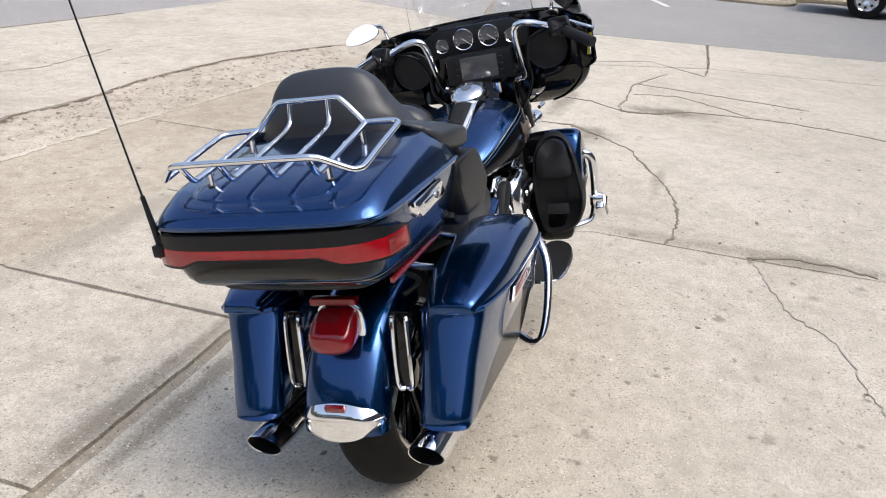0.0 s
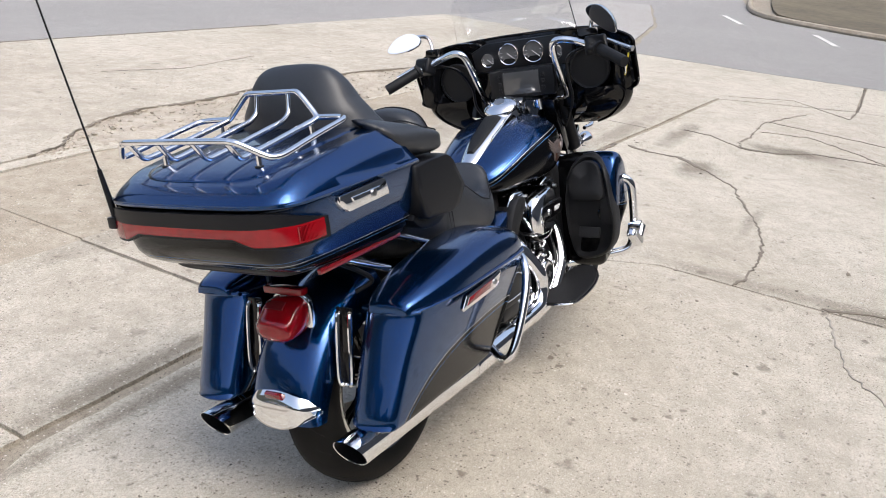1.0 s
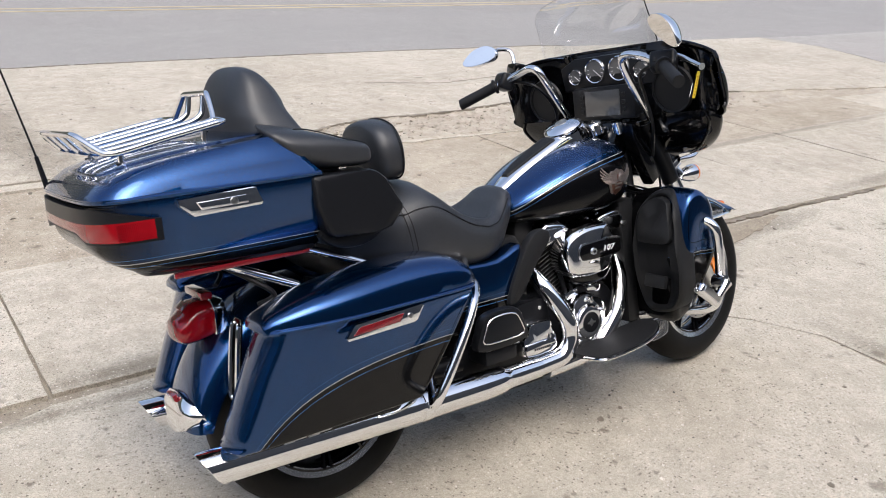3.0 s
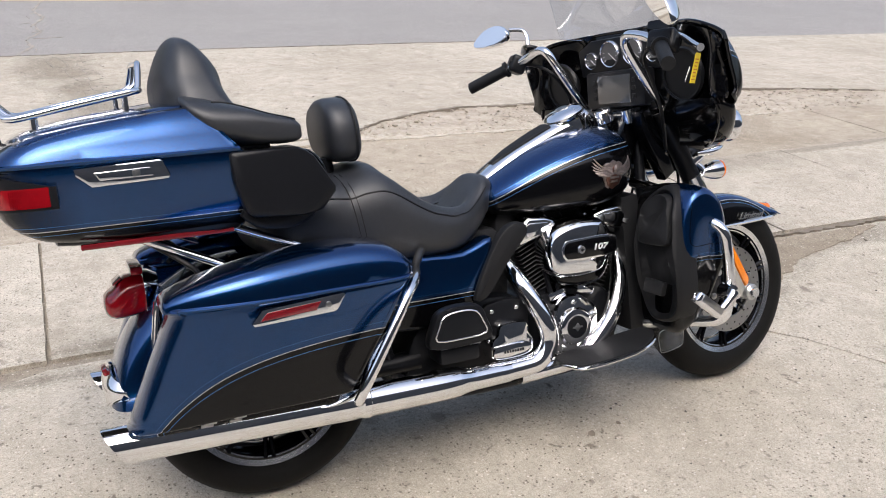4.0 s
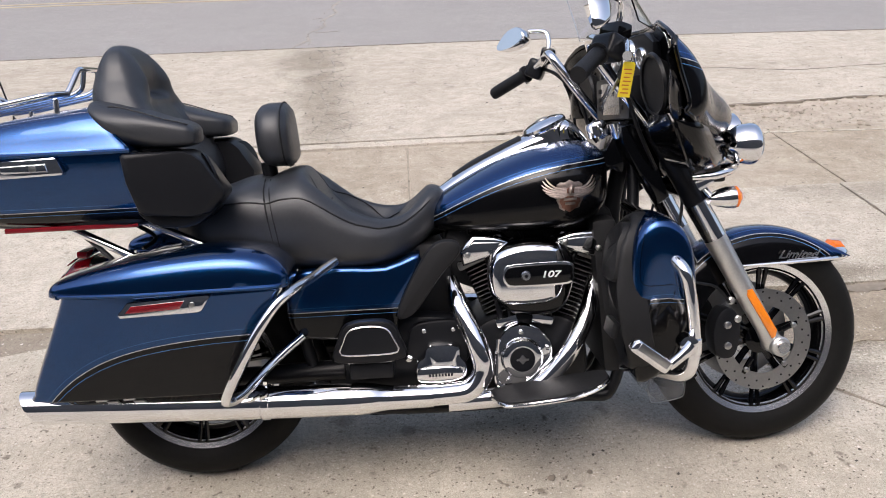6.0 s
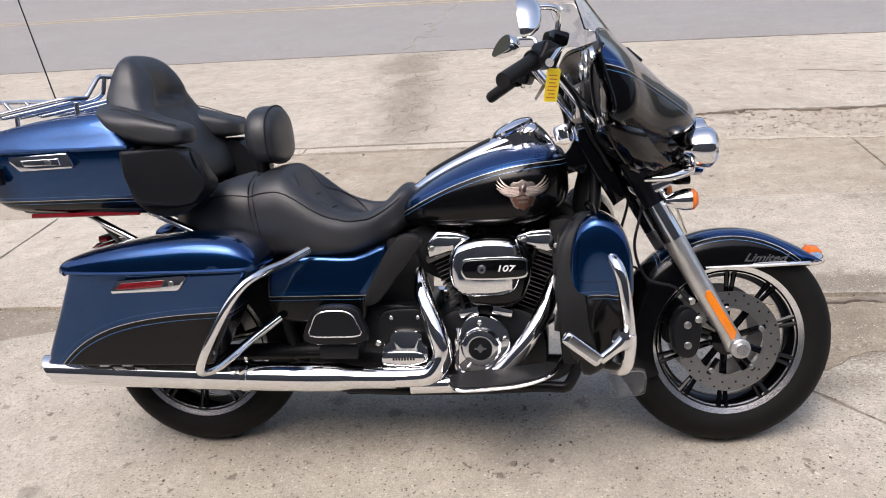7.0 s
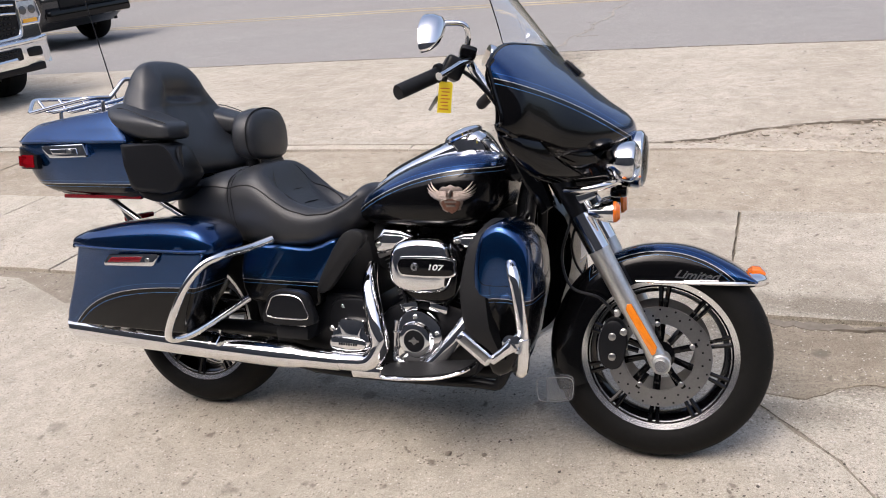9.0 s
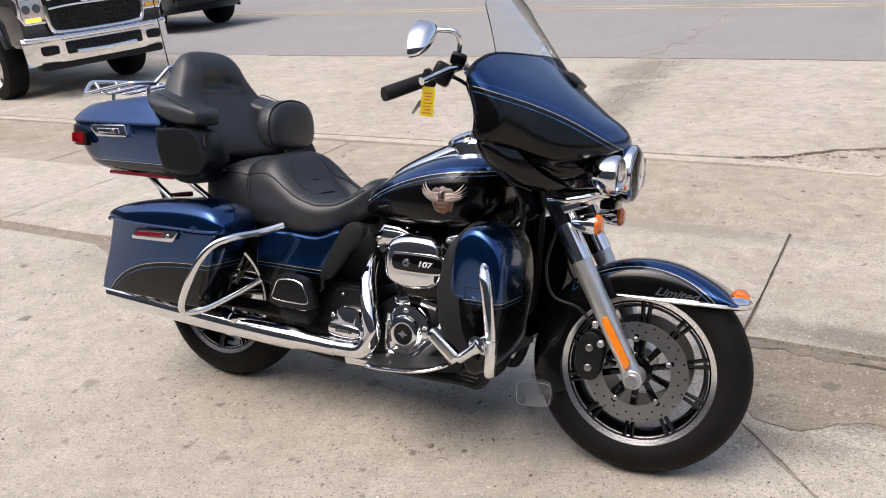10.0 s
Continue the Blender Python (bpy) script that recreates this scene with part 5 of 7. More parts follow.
# touring trunk
tb_st = [(-0.576, 0.15, 0.885, 0.955), (-0.566, 0.222, 0.866, 0.966), (-0.545, 0.266, 0.842, 0.971), (-0.51, 0.289, 0.818, 0.9735), (-0.45, 0.295, 0.797, 0.975), (-0.3, 0.298, 0.787, 0.975), (-0.1, 0.298, 0.785, 0.975), (-0.05, 0.295, 0.785, 0.975), (-0.038, 0.285, 0.79, 0.974)]
rings = []
for x, hw, z0, z1 in through_stations(tb_st, 4):
    h = z1 - z0
    half = [(0.0, z0), (0.6 * hw, z0), (0.74 * hw, z0 + 0.004), (0.81 * hw, z0 + 0.1 * h), (0.86 * hw, z0 + 0.25 * h), (0.92 * hw, z0 + 0.5 * h), (0.97 * hw, z0 + 0.75 * h), (0.993 * hw, z1 - 0.008), (0.993 * hw, z1 - 0.002), (0.985 * hw, z1), (0.5 * hw, z1)]
    rings.append([(x, y, z) for y, z in half] + [(x, 0, z1)] + [(x, -y, z) for y, z in reversed(half[1:])])
trunk = part("trunk", loft(rings), trunk_paint, bike, "blue hard touring trunk with chrome rack", 45)
def lid_top(x):
    """Height of the lid's flat top along the trunk."""
    return float(np.interp(x, [-0.58, -0.555, -0.53, -0.466, -0.38, -0.28, -0.16, -0.04], [1.01, 1.015, 1.02, 1.039, 1.053, 1.065, 1.073, 1.077]))


lid_plan = [(-0.584, 0.06), (-0.581, 0.15), (-0.572, 0.222), (-0.553, 0.266), (-0.517, 0.289), (-0.45, 0.297), (-0.36, 0.3), (-0.27, 0.3), (-0.18, 0.3), (-0.1, 0.298), (-0.055, 0.295), (-0.042, 0.288), (-0.038, 0.2), (-0.038, 0.1)]
lid_plan = [(p.x, p.y) for p in curve_through([(x, y, 0) for x, y in lid_plan], 3)]
rings = []
# each row: how far the sides and the rear are drawn in, then the height from the lip (0) to the top (1) and above
for side, rear, h, up in ((0.012, 0.01, 0.0, -0.003), (0.0, 0.0, 0.0, 0.0), (0.0, 0.0, 0.0, 0.007), (0.004, 0.002, 0.14, 0.0), (0.009, 0.008, 0.4, 0.0), (0.02, 0.021, 0.7, 0.0), (0.037, 0.036, 0.93, 0.0), (0.044, 0.041, 0.985, 0.0), (0.055, 0.046, 1.0, 0.0), (0.09, 0.05, 1.0, 0.0015), (0.101, 0.052, 1.0, 0.002), (0.107, 0.0535, 1.0, 0.006), (0.116, 0.056, 1.0, 0.0075), (0.17, 0.08, 1.0, 0.012), (0.23, 0.16, 1.0, 0.015), (0.285, 0.255, 1.0, 0.016)):
    half = []
    for x, y in lid_plan:
        x1 = -0.05 + (x + 0.05) * (1 - rear / 0.534) 
        z = 0.976 + (lid_top(x1) - 0.976) * h + up
        half.append((x1 - 0.9 * (z - 0.976) * max(0.0, (x1 + 0.25) / 0.21), y * (1 - side / 0.3), z))
    rings.append(half + [(a, -b, c) for a, b, c in reversed(half)])
lid = part("trunk_lid", loft(rings), blue_paint, trunk, "flat-topped blue lid with bevelled sides and a raised panel", 30)
def ring_at(scale, z, stations=tb_st):
    """The trunk's outline in plan, at one height, from the front right round the rear to the front left."""
    out = [(x, -hw * scale, z) for x, hw in [(r[0], r[1]) for r in reversed(stations)]]
    out += [(stations[0][0] - 0.004, 0, z)] + [(r[0], r[1] * scale, z) for r in stations]
    return out
part("lid_edge", tube(ring_at(1.0, 0.978)[1:-1], 0.006, 6, 4), blue_paint, trunk)
part("seal", tube(ring_at(0.986, 0.974), 0.003, 6, 4), matte_black, trunk)
# wrap-round tail lens
def band_ring(st, z0, z1, out):
    pts = [(x, -hw) for x, hw in st] + [(x, hw) for x, hw in reversed(st)]
    P = curve_through([(x, y, 0) for x, y in pts], 6)
    rings = []
    for i, p in enumerate(P):
        d = (P[min(i + 1, len(P) - 1)] - P[max(i - 1, 0)]).normalized()
        nrm = Vector((d.y, -d.x, 0))
        if nrm.dot(p - Vector((-0.2, 0, 0))) < 0:
            nrm = -nrm
        a, b = z0(p), z1(p)
        rings.append([p + nrm * out + Vector((0, 0, a)), p + nrm * out * 1.2 + Vector((0, 0, (a + b) / 2)), p + nrm * out + Vector((0, 0, b)), p - nrm * 0.012 + Vector((0, 0, b)), p - nrm * 0.012 + Vector((0, 0, a))])
    return loft(rings)
lens_st = [(-0.455, 0.295), (-0.488, 0.2925), (-0.518, 0.286), (-0.545, 0.266), (-0.566, 0.222), (-0.578, 0.15), (-0.582, 0.06)]
lens_z0 = lambda p: 0.91 - 0.018 * min(1, max(0, (abs(p.y) - 0.15) / 0.05))
lens_z1 = lambda p: 0.931 + 0.003 * min(1, max(0, (abs(p.y) - 0.2) / 0.07))
housing = part("lens_housing", band_ring([(-0.44, 0.296)] + lens_st, lambda p: lens_z0(p) - 0.006, lambda p: 0.964 - 0.03 * min(1, max(0, (p.x + 0.56) / 0.11)), 0.007), satin_black, trunk, "black lamp housing")
part("tail_lens", band_ring(lens_st, lens_z0, lens_z1, 0.0085), red_lens, trunk, "long wrap-round red lens")
bm = bmesh.new()
for k in range(20):
    for s in (-1, 1):
        a = k / 19
        p = Vector((-0.462 - 0.07 * a, 0.2945 - 0.008 * a * a, 0))
        add_box(bm, (p.x, s * (p.y + 0.0072), 0.913), (0.0014, 0.004, 0.034))
tagged(part("lens_rib", bm, red_lens, trunk), kind="stuff")
part("trunk_base", loft([oval(x, hw, z0, z1, 5, 32) for x, hw, z0, z1 in through_stations([(-0.475, 0.1, 0.8, 0.86), (-0.46, 0.17, 0.787, 0.855), (-0.42, 0.21, 0.78, 0.85), (-0.1, 0.24, 0.775, 0.85), (-0.05, 0.22, 0.78, 0.84)], 3)]), satin_black, trunk, "black trunk base")
part("base_reflector", box((-0.24, -0.226, 0.785), (0.34, 0.012, 0.014), 0.004), dim_red, trunk, "thin dark red side strip")
part("base_reflector", box((-0.24, 0.226, 0.785), (0.34, 0.012, 0.014), 0.004), dim_red, trunk, "thin dark red side strip")
for s in (-1, 1):
    hd = part("trunk_latch", plate([(-0.405, 0.967), (-0.402, 0.95), (-0.372, 0.923), (-0.213, 0.927), (-0.208, 0.935), (-0.222, 0.97), (-0.23, 0.973)], s * 0.275, s * 0.313, 0.006), chrome, trunk, "polished trunk latch")
    part("latch_grip", plate([(-0.365, 0.955), (-0.355, 0.937), (-0.245, 0.938), (-0.25, 0.957)], s * 0.31, s * 0.3165, 0.003), chrome, hd)
    part("lock", lathe([(0, 0.009), (0.006 * s, 0.009), (0.007 * s, 0.005)], (-0.28, s * 0.314, 0.947), (0, 1, 0), 14), steel, hd)
    for k, (a, b) in enumerate((((-0.30, 0.16, 0.79), (-0.10, 0.2, 0.695)), ((-0.08, 0.18, 0.79), (0.1, 0.2, 0.71)))):
        part("support_strut", tube([(a[0], a[1] * s, a[2]), (b[0], b[1] * s, b[2])], 0.011, 10), chrome, trunk, "bright support strut")
    part("support_strut", tube([(-0.3, 0.12 * s, 0.79), (-0.2, 0.17 * s, 0.72), (-0.16, 0.185 * s, 0.68), (-0.19, 0.15 * s, 0.655)], 0.007, 8), satin_black, trunk)

# passenger backrest: a padded wall that curls forward at both sides, with a tall middle hump
rings = []
for z, xb, xf, w in through_stations([(0.845, -0.12, 0.03, 0.2), (0.87, -0.14, 0.06, 0.222), (0.93, -0.16, 0.045, 0.235), (0.99, -0.18, 0.012, 0.236), (1.04, -0.195, -0.016, 0.228), (1.08, -0.2, -0.04, 0.21), (1.1, -0.2, -0.045, 0.198), (1.12, -0.2, -0.05, 0.187), (1.137, -0.197, -0.053, 0.176), (1.155, -0.192, -0.056, 0.164), (1.19, -0.178, -0.07, 0.147), (1.215, -0.165, -0.086, 0.127), (1.23, -0.154, -0.1, 0.106), (1.24, -0.143, -0.113, 0.075), (1.244, -0.135, -0.122, 0.035)], 4):
    ring = []
    for k in range(56):
        a = 2 * math.pi * k / 56
        c, q = math.cos(a), math.sin(a)
        y = w * math.copysign(abs(q) ** 0.75, q)
        x = (xb + xf) / 2 + (xf - xb) / 2 * math.copysign(abs(c) ** 0.75, c)
        crease = (0.03 * math.exp(-(y / 0.082) ** 6 - (max(0.0, z - 1.118) / 0.05) ** 2) * min(1.0, max(0.0, (z - 1.098) / 0.02))) + 0.012 * math.exp(-((abs(y) - 0.1) / 0.02) ** 2 - ((z - 1.07) / 0.05) ** 2) if c > 0 else 0
        lobe = 0.012 * math.exp(-((abs(y) - 0.105) / 0.03) ** 2 - ((z - 1.15) / 0.06) ** 2) if c > 0 else 0
        curl = (0.9 if c > 0 else 0.35) * y * y * float(np.interp(z, [0.9, 1.02, 1.1, 1.2], [1.4, 1.5, 1.1, 0.5]))
        ring.append((x - crease + lobe + curl, y, z))
    rings.append(ring)
pb = part("passenger_backrest", loft(rings), vinyl, trunk, "tall black padded passenger backrest", 70)
part("tuft_seam", tube([(-0.072, -0.06, 1.117), (-0.08, 0, 1.113), (-0.072, 0.06, 1.117)], [0.001, 0.004, 0.001], 6), matte_black, pb)
for s in (-1, 1):
    arm = through_stations([(-0.118, 0.2, 0.25, 0.992, 1.066), (-0.108, 0.15, 0.281, 0.98, 1.086), (-0.07, 0.12, 0.29, 0.977, 1.085), (-0.02, 0.12, 0.292, 0.977, 1.07), (0.03, 0.13, 0.291, 0.977, 1.052), (0.07, 0.14, 0.289, 0.977, 1.041), (0.092, 0.155, 0.285, 0.98, 1.033), (0.104, 0.175, 0.275, 0.986, 1.022)], 3)
    arm_ob = part("arm_pad", loft([[(x - (z - 1.03) * min(1.0, max(0.0, (0.0 - x0) / 0.12)), s * y, z + (0.03 * ((y1 - y) / (y1 - y0)) ** 1.5 * min(1.0, max(0.0, (0.0 - x0) / 0.1)) if z > (z0 + z1) / 2 else 0)) for x, y, z in oval(x0, (y1 - y0) / 2, z0, z1, float(np.interp(x0, [-0.06, 0.04], [2.3, 4.2])), 48, (y0 + y1) / 2)] for x0, y0, y1, z0, z1 in arm]), vinyl, pb, "padded arm", 60)
    part("seam", tube([(x0, s * (y1 - 0.1 * (y1 - y0)), z1 - 0.03 * (z1 - z0) + 0.001) for x0, y0, y1, z0, z1 in arm[4:-3]], 0.0018, 5, 1), matte_black, arm_ob)
    lo = [(-0.077, 0.966), (-0.07, 0.9), (-0.046, 0.826), (-0.03, 0.814), (0.09, 0.806), (0.135, 0.815), (0.17, 0.855), (0.172, 0.868), (0.125, 0.945), (0.105, 0.962), (0.085, 0.97), (-0.07, 0.971)]
    pod = part("speaker_pod", loft([[(0.04 + (x - 0.04) * k, s * y, 0.9 + (z - 0.9) * k) for x, z in lo] for y, k in ((0.18, 0.9), (0.21, 1.0), (0.29, 1.0), (0.299, 0.982), (0.303, 0.955), (0.304, 0.8))]), satin_black, trunk, "black moulded speaker pod", 50)
    part("pod_bracket", plate(rounded([(-0.05, 0.83), (-0.02, 0.785), (0.06, 0.775), (0.12, 0.8), (0.13, 0.83)], 3), s * 0.17, s * 0.27, 0.01), satin_black, pod)
    grille = lathe([(0, 0.058), (0.006, 0.055), (0.008, 0.02), (0.008, 0.001)], (0.128, s * 0.235, 0.905), (0.85, -0.35 * s, 0.3), 28)
    part("speaker_grille", grille, satin_black, pod, "round black grille")

# chrome luggage rack on the lid
R = 0.0075
RH = [(-0.238, 0.147, 1.122), (-0.242, 0.2, 1.122), (-0.248, 0.228, 1.121), (-0.262, 0.241, 1.119), (-0.285, 0.244, 1.115), (-0.39, 0.246, 1.097), (-0.485, 0.248, 1.079), (-0.512, 0.242, 1.077), (-0.527, 0.228, 1.083), (-0.553, 0.19, 1.11), (-0.561, 0.172, 1.118), (-0.566, 0.14, 1.121)]
rack = part("luggage_rack", tube([(x, -y, z) for x, y, z in RH] + [(-0.57, 0, 1.122)] + RH[::-1], R, 12), chrome, trunk, "chrome tube luggage rack")
HOOP = [(-0.5, 0.152, 1.077), (-0.42, 0.15, 1.089), (-0.3, 0.149, 1.11), (-0.255, 0.148, 1.118), (-0.24, 0.143, 1.125), (-0.232, 0.114, 1.155), (-0.228, 0.09, 1.178), (-0.226, 0.076, 1.184), (-0.225, 0.05, 1.184)]
part("rack_hoop", tube([(x, -y, z) for x, y, z in HOOP] + [(-0.225, 0, 1.184)] + HOOP[::-1], R, 12), chrome, rack)
for s in (-1, 1):
    part("rack_bar", tube([(-0.5, 0.152 * s, 1.077), (-0.52, 0.153 * s, 1.076), (-0.535, 0.154 * s, 1.085), (-0.562, 0.156 * s, 1.119)], R - 0.0005, 10), chrome, rack)
    part("rack_bar", tube([(-0.225, 0.052 * s, 1.182), (-0.232, 0.053 * s, 1.145), (-0.24, 0.054 * s, 1.131), (-0.262, 0.055 * s, 1.119), (-0.3, 0.055 * s, 1.111), (-0.42, 0.055 * s, 1.09), (-0.505, 0.055 * s, 1.076), (-0.523, 0.055 * s, 1.076), (-0.537, 0.055 * s, 1.085), (-0.566, 0.055 * s, 1.121)], R - 0.0005, 10), chrome, rack)
    for x in (-0.466, -0.27):
        part("rack_foot", tube([(x, 0.15 * s, lid_top(x) + 0.045), (x, 0.15 * s, lid_top(x) + 0.003)], 0.007, 10), chrome, rack)
        part("foot_washer", lathe([(0.0, 0.012), (0.005, 0.012), (0.006, 0.008)], (x, 0.15 * s, lid_top(x) + 0.004), (0, 0, 1), 14), matte_black, rack)
aerial = part("aerial", tube([(-0.548, 0.27, 0.93), (-0.57, 0.266, 1.06)], [0.009, 0.0055], 10), satin_black, trunk, "thin black whip aerial")
part("aerial_rod", tube([(-0.57, 0.266, 1.06), (-0.66, 0.236, 1.47), (-0.742, 0.207, 1.85)], [0.0028, 0.0022, 0.0015], 6), satin_black, aerial)
part("aerial_base", box((-0.552, 0.268, 0.925), (0.03, 0.03, 0.03), 0.006), satin_black, aerial)

# lower leg fairings, engine guard, pegs and boards
for s in (-1, 1):
    leg_o = rounded([(1.2, 0.30), (1.178, 0.45), (1.165, 0.55), (1.168, 0.65), (1.188, 0.72), (1.225, 0.752), (1.265, 0.75), (1.305, 0.718), (1.328, 0.66), (1.335, 0.58), (1.33, 0.52), (1.31, 0.44), (1.28, 0.345)], 4)
    shapes = ((0.14, 0.9), (0.2, 0.97), (0.26, 1.0), (0.322, 1.0), (0.346, 0.99), (0.36, 0.968), (0.369, 0.925), (0.374, 0.85), (0.377, 0.7), (0.378, 0.35))
    rows = [[(1.245 + (x - 1.245) * k, s * (y - 0.05 * max(0.0, (0.52 - z) / 0.2)), 0.58 + (z - 0.58) * k) for x, z in leg_o] for y, k in shapes]
    lf = part("leg_fairing", loft(rows), wing_paint, bike, "blue over black lower leg fairing", 60)
    part("panel_line", tube(laid_on(lf, [(1.2, s * 0.5, 0.715), (1.19, s * 0.5, 0.66), (1.187, s * 0.5, 0.61), (1.194, s * 0.5, 0.59), (1.215, s * 0.5, 0.583), (1.26, s * 0.5, 0.582), (1.318, s * 0.5, 0.582)], (0, -s, 0), 6), 0.0011, 5, 1), gloss_black, lf)
    def back(z, dx):
        return float(np.interp(z, [0.33, 0.46, 0.57, 0.69, 0.752], [1.175, 1.14, 1.128, 1.146, 1.186])) + dx
    arch = rounded([(0.19, 0.335), (0.168, 0.42), (0.165, 0.54), (0.172, 0.66), (0.198, 0.728), (0.245, 0.754), (0.297, 0.738), (0.332, 0.685), (0.35, 0.6), (0.362, 0.52), (0.355, 0.44), (0.325, 0.375), (0.27, 0.338)], 4)
    part("fairing_rim", loft([[(back(z, dx), s * (0.282 + (y - 0.262) * k), 0.55 + (z - 0.55) * k) for y, z in arch] for dx, k in ((0.012, 0.5), (0.0115, 0.86), (0.004, 0.9), (0.0, 0.94), (0.004, 0.975), (0.014, 0.995), (0.03, 1.0), (0.075, 0.985))]), matte_black, lf, "black inner rim", 50)
    door = rounded([(0.19, 0.595), (0.184, 0.65), (0.203, 0.708), (0.247, 0.73), (0.292, 0.714), (0.315, 0.665), (0.325, 0.61), (0.312, 0.588), (0.25, 0.582), (0.205, 0.583)], 4)
    part("glovebox_lid", loft([[(back(z, dx), s * (0.275 + (y - 0.255) * k), 0.65 + (z - 0.65) * k) for y, z in door] for dx, k in ((0.02, 1.0), (0.004, 1.0), (-0.003, 0.97), (-0.005, 0.92), (-0.0055, 0.4))]), matte_black, lf, "black padded glovebox lid", 40)
    part("vent_pad", box((back(0.455, -0.004), s * 0.28, 0.455), (0.02, 0.085, 0.042), 0.006, (0, 14, 0)), matte_black, lf)
    eg = part("engine_guard", tube([(1.235, 0.05 * s, 0.74), (1.255, 0.2 * s, 0.715), (1.272, 0.345 * s, 0.655), (1.29, 0.392 * s, 0.625), (1.303, 0.4 * s, 0.575), (1.316, 0.398 * s, 0.47), (1.317, 0.393 * s, 0.4), (1.304, 0.37 * s, 0.345), (1.26, 0.28 * s, 0.325), (1.2, 0.15 * s, 0.3)], 0.0165, 16), chrome, bike, "chrome tube engine guard")
    part("peg_clamp", lathe([(-0.02, 0.02), (-0.018, 0.024), (0.018, 0.024), (0.02, 0.02)], (1.312, 0.398 * s, 0.43), (0.02, 0, 1), 16), chrome, eg)
    part("peg_arm", tube([(1.3, 0.43 * s, 0.44), (1.275, 0.435 * s, 0.42), (1.24, 0.435 * s, 0.392)], [0.022, 0.014, 0.013], 12), chrome, eg)
    part("peg_boss", lathe([(-0.012, 0.018), (-0.01, 0.023), (0.03, 0.023)], (1.293, 0.425 * s, 0.443), (0, 1, 0), 20), chrome, eg)
    pg = part("highway_peg", box((1.195, 0.44 * s, 0.425), (0.115, 0.034, 0.036), 0.012, (0, 38, 0), 3), chrome, eg, "folded chrome highway peg")
    part("peg_rubber", box((1.2, 0.458 * s, 0.428), (0.09, 0.004, 0.02), 0.002, (0, 38, 0)), steel, pg)
    fb = rounded([(0.83, 0.2), (0.84, 0.3), (0.89, 0.326), (1.0, 0.332), (1.09, 0.318), (1.125, 0.28), (1.11, 0.22), (1.0, 0.18)], 4)
    bm = loft([[(x, s * y, 0.262 + 0.1 * (x - 0.84) + dz + 0.012 * max(0, (x - 1.0) / 0.1) ** 2) for x, y in fb] for dz in (0, 0.003, 0.01, 0.013)])
    board = part("floorboard", bm, matte_black, bike, "half-moon footboard with rubber pad", 40)
    part("board_edge", tube([(x, s * (y + 0.004), 0.266 + 0.1 * (x - 0.84) + 0.012 * max(0, (x - 1.0) / 0.1) ** 2) for x, y in fb[2:24]], 0.0055, 8, 1), chrome, board)
    po = rounded([(0.405, 0.395), (0.415, 0.45), (0.44, 0.492), (0.5, 0.502), (0.56, 0.492), (0.582, 0.45), (0.592, 0.397), (0.5, 0.385)], 3)
    pbd = part("passenger_board", plate(po, s * 0.225, s * 0.262, 0.008), satin_black, bike, "folded passenger footboard")
    part("board_trim", tube([(x, s * 0.264, z) for x, z in rounded([(0.425, 0.415), (0.432, 0.45), (0.45, 0.48), (0.5, 0.488), (0.545, 0.48), (0.565, 0.45), (0.572, 0.415), (0.5, 0.41)], 3) + [(0.425, 0.415)]], 0.0022, 5, 1), machined, pbd)
    for x in (0.455, 0.54):
        part("hinge", lathe([(-0.016, 0.008), (0.016, 0.008)], (x, 0.25 * s, 0.392), (1, 0, 0), 10), steel, pbd)
    part("board_bracket", box((0.5, 0.2 * s, 0.36), (0.12, 0.09, 0.05), 0.012), satin_black, pbd)
    # mid-frame air deflector
    part("air_deflector", plate(rounded([(0.575, 0.49), (0.6, 0.56), (0.66, 0.66), (0.70, 0.692), (0.745, 0.688), (0.75, 0.655), (0.70, 0.6), (0.645, 0.525), (0.61, 0.49)], 3), s * 0.17, s * 0.205, 0.012), matte_black, bike, "black air deflector")
part("side_stand", tube([(0.85, 0.17, 0.2), (0.87, 0.25, 0.11), (0.885, 0.33, 0.085)], 0.011, 10), satin_black, bike, "lowered side stand")

# fork-mounted fairing: outer shell as a smooth skin, from the edge of one wing over the nose to the other
half_cols = [
    # y, then (x, z) from the lower edge to the upper edge
    (0.0, [(1.50, 0.955), (1.546, 0.972), (1.53, 1.02), (1.462, 1.072), (1.38, 1.144), (1.31, 1.217)]),
    (0.105, [(1.47, 0.93), (1.512, 0.955), (1.503, 1.008), (1.442, 1.067), (1.365, 1.145), (1.293, 1.217)]),
    (0.21, [(1.39, 0.9), (1.445, 0.935), (1.448, 0.99), (1.398, 1.062), (1.333, 1.143), (1.265, 1.214)]),
    (0.315, [(1.315, 0.925), (1.357, 0.95), (1.364, 0.995), (1.342, 1.065), (1.295, 1.143), (1.228, 1.206)]),
    (0.395, [(1.275, 0.955), (1.305, 0.976), (1.314, 1.012), (1.304, 1.066), (1.27, 1.128), (1.216, 1.182)]),
    (0.438, [(1.252, 0.975), (1.274, 0.99), (1.284, 1.02), (1.277, 1.07), (1.248, 1.12), (1.213, 1.16)]),
    (0.452, [(1.232, 0.99), (1.24, 1.003), (1.237, 1.03), (1.222, 1.08), (1.213, 1.115), (1.207, 1.142)]),
]
cols = [[(x, -y, z) for x, z in c] for y, c in reversed(half_cols)] + [[(x, y, z) for x, z in c] for y, c in half_cols[1:]]
fairing = part("fairing", surface(cols, 5, 5, 0.006), fairing_paint, bike, "blue over black batwing fairing with pinstripes", 70)
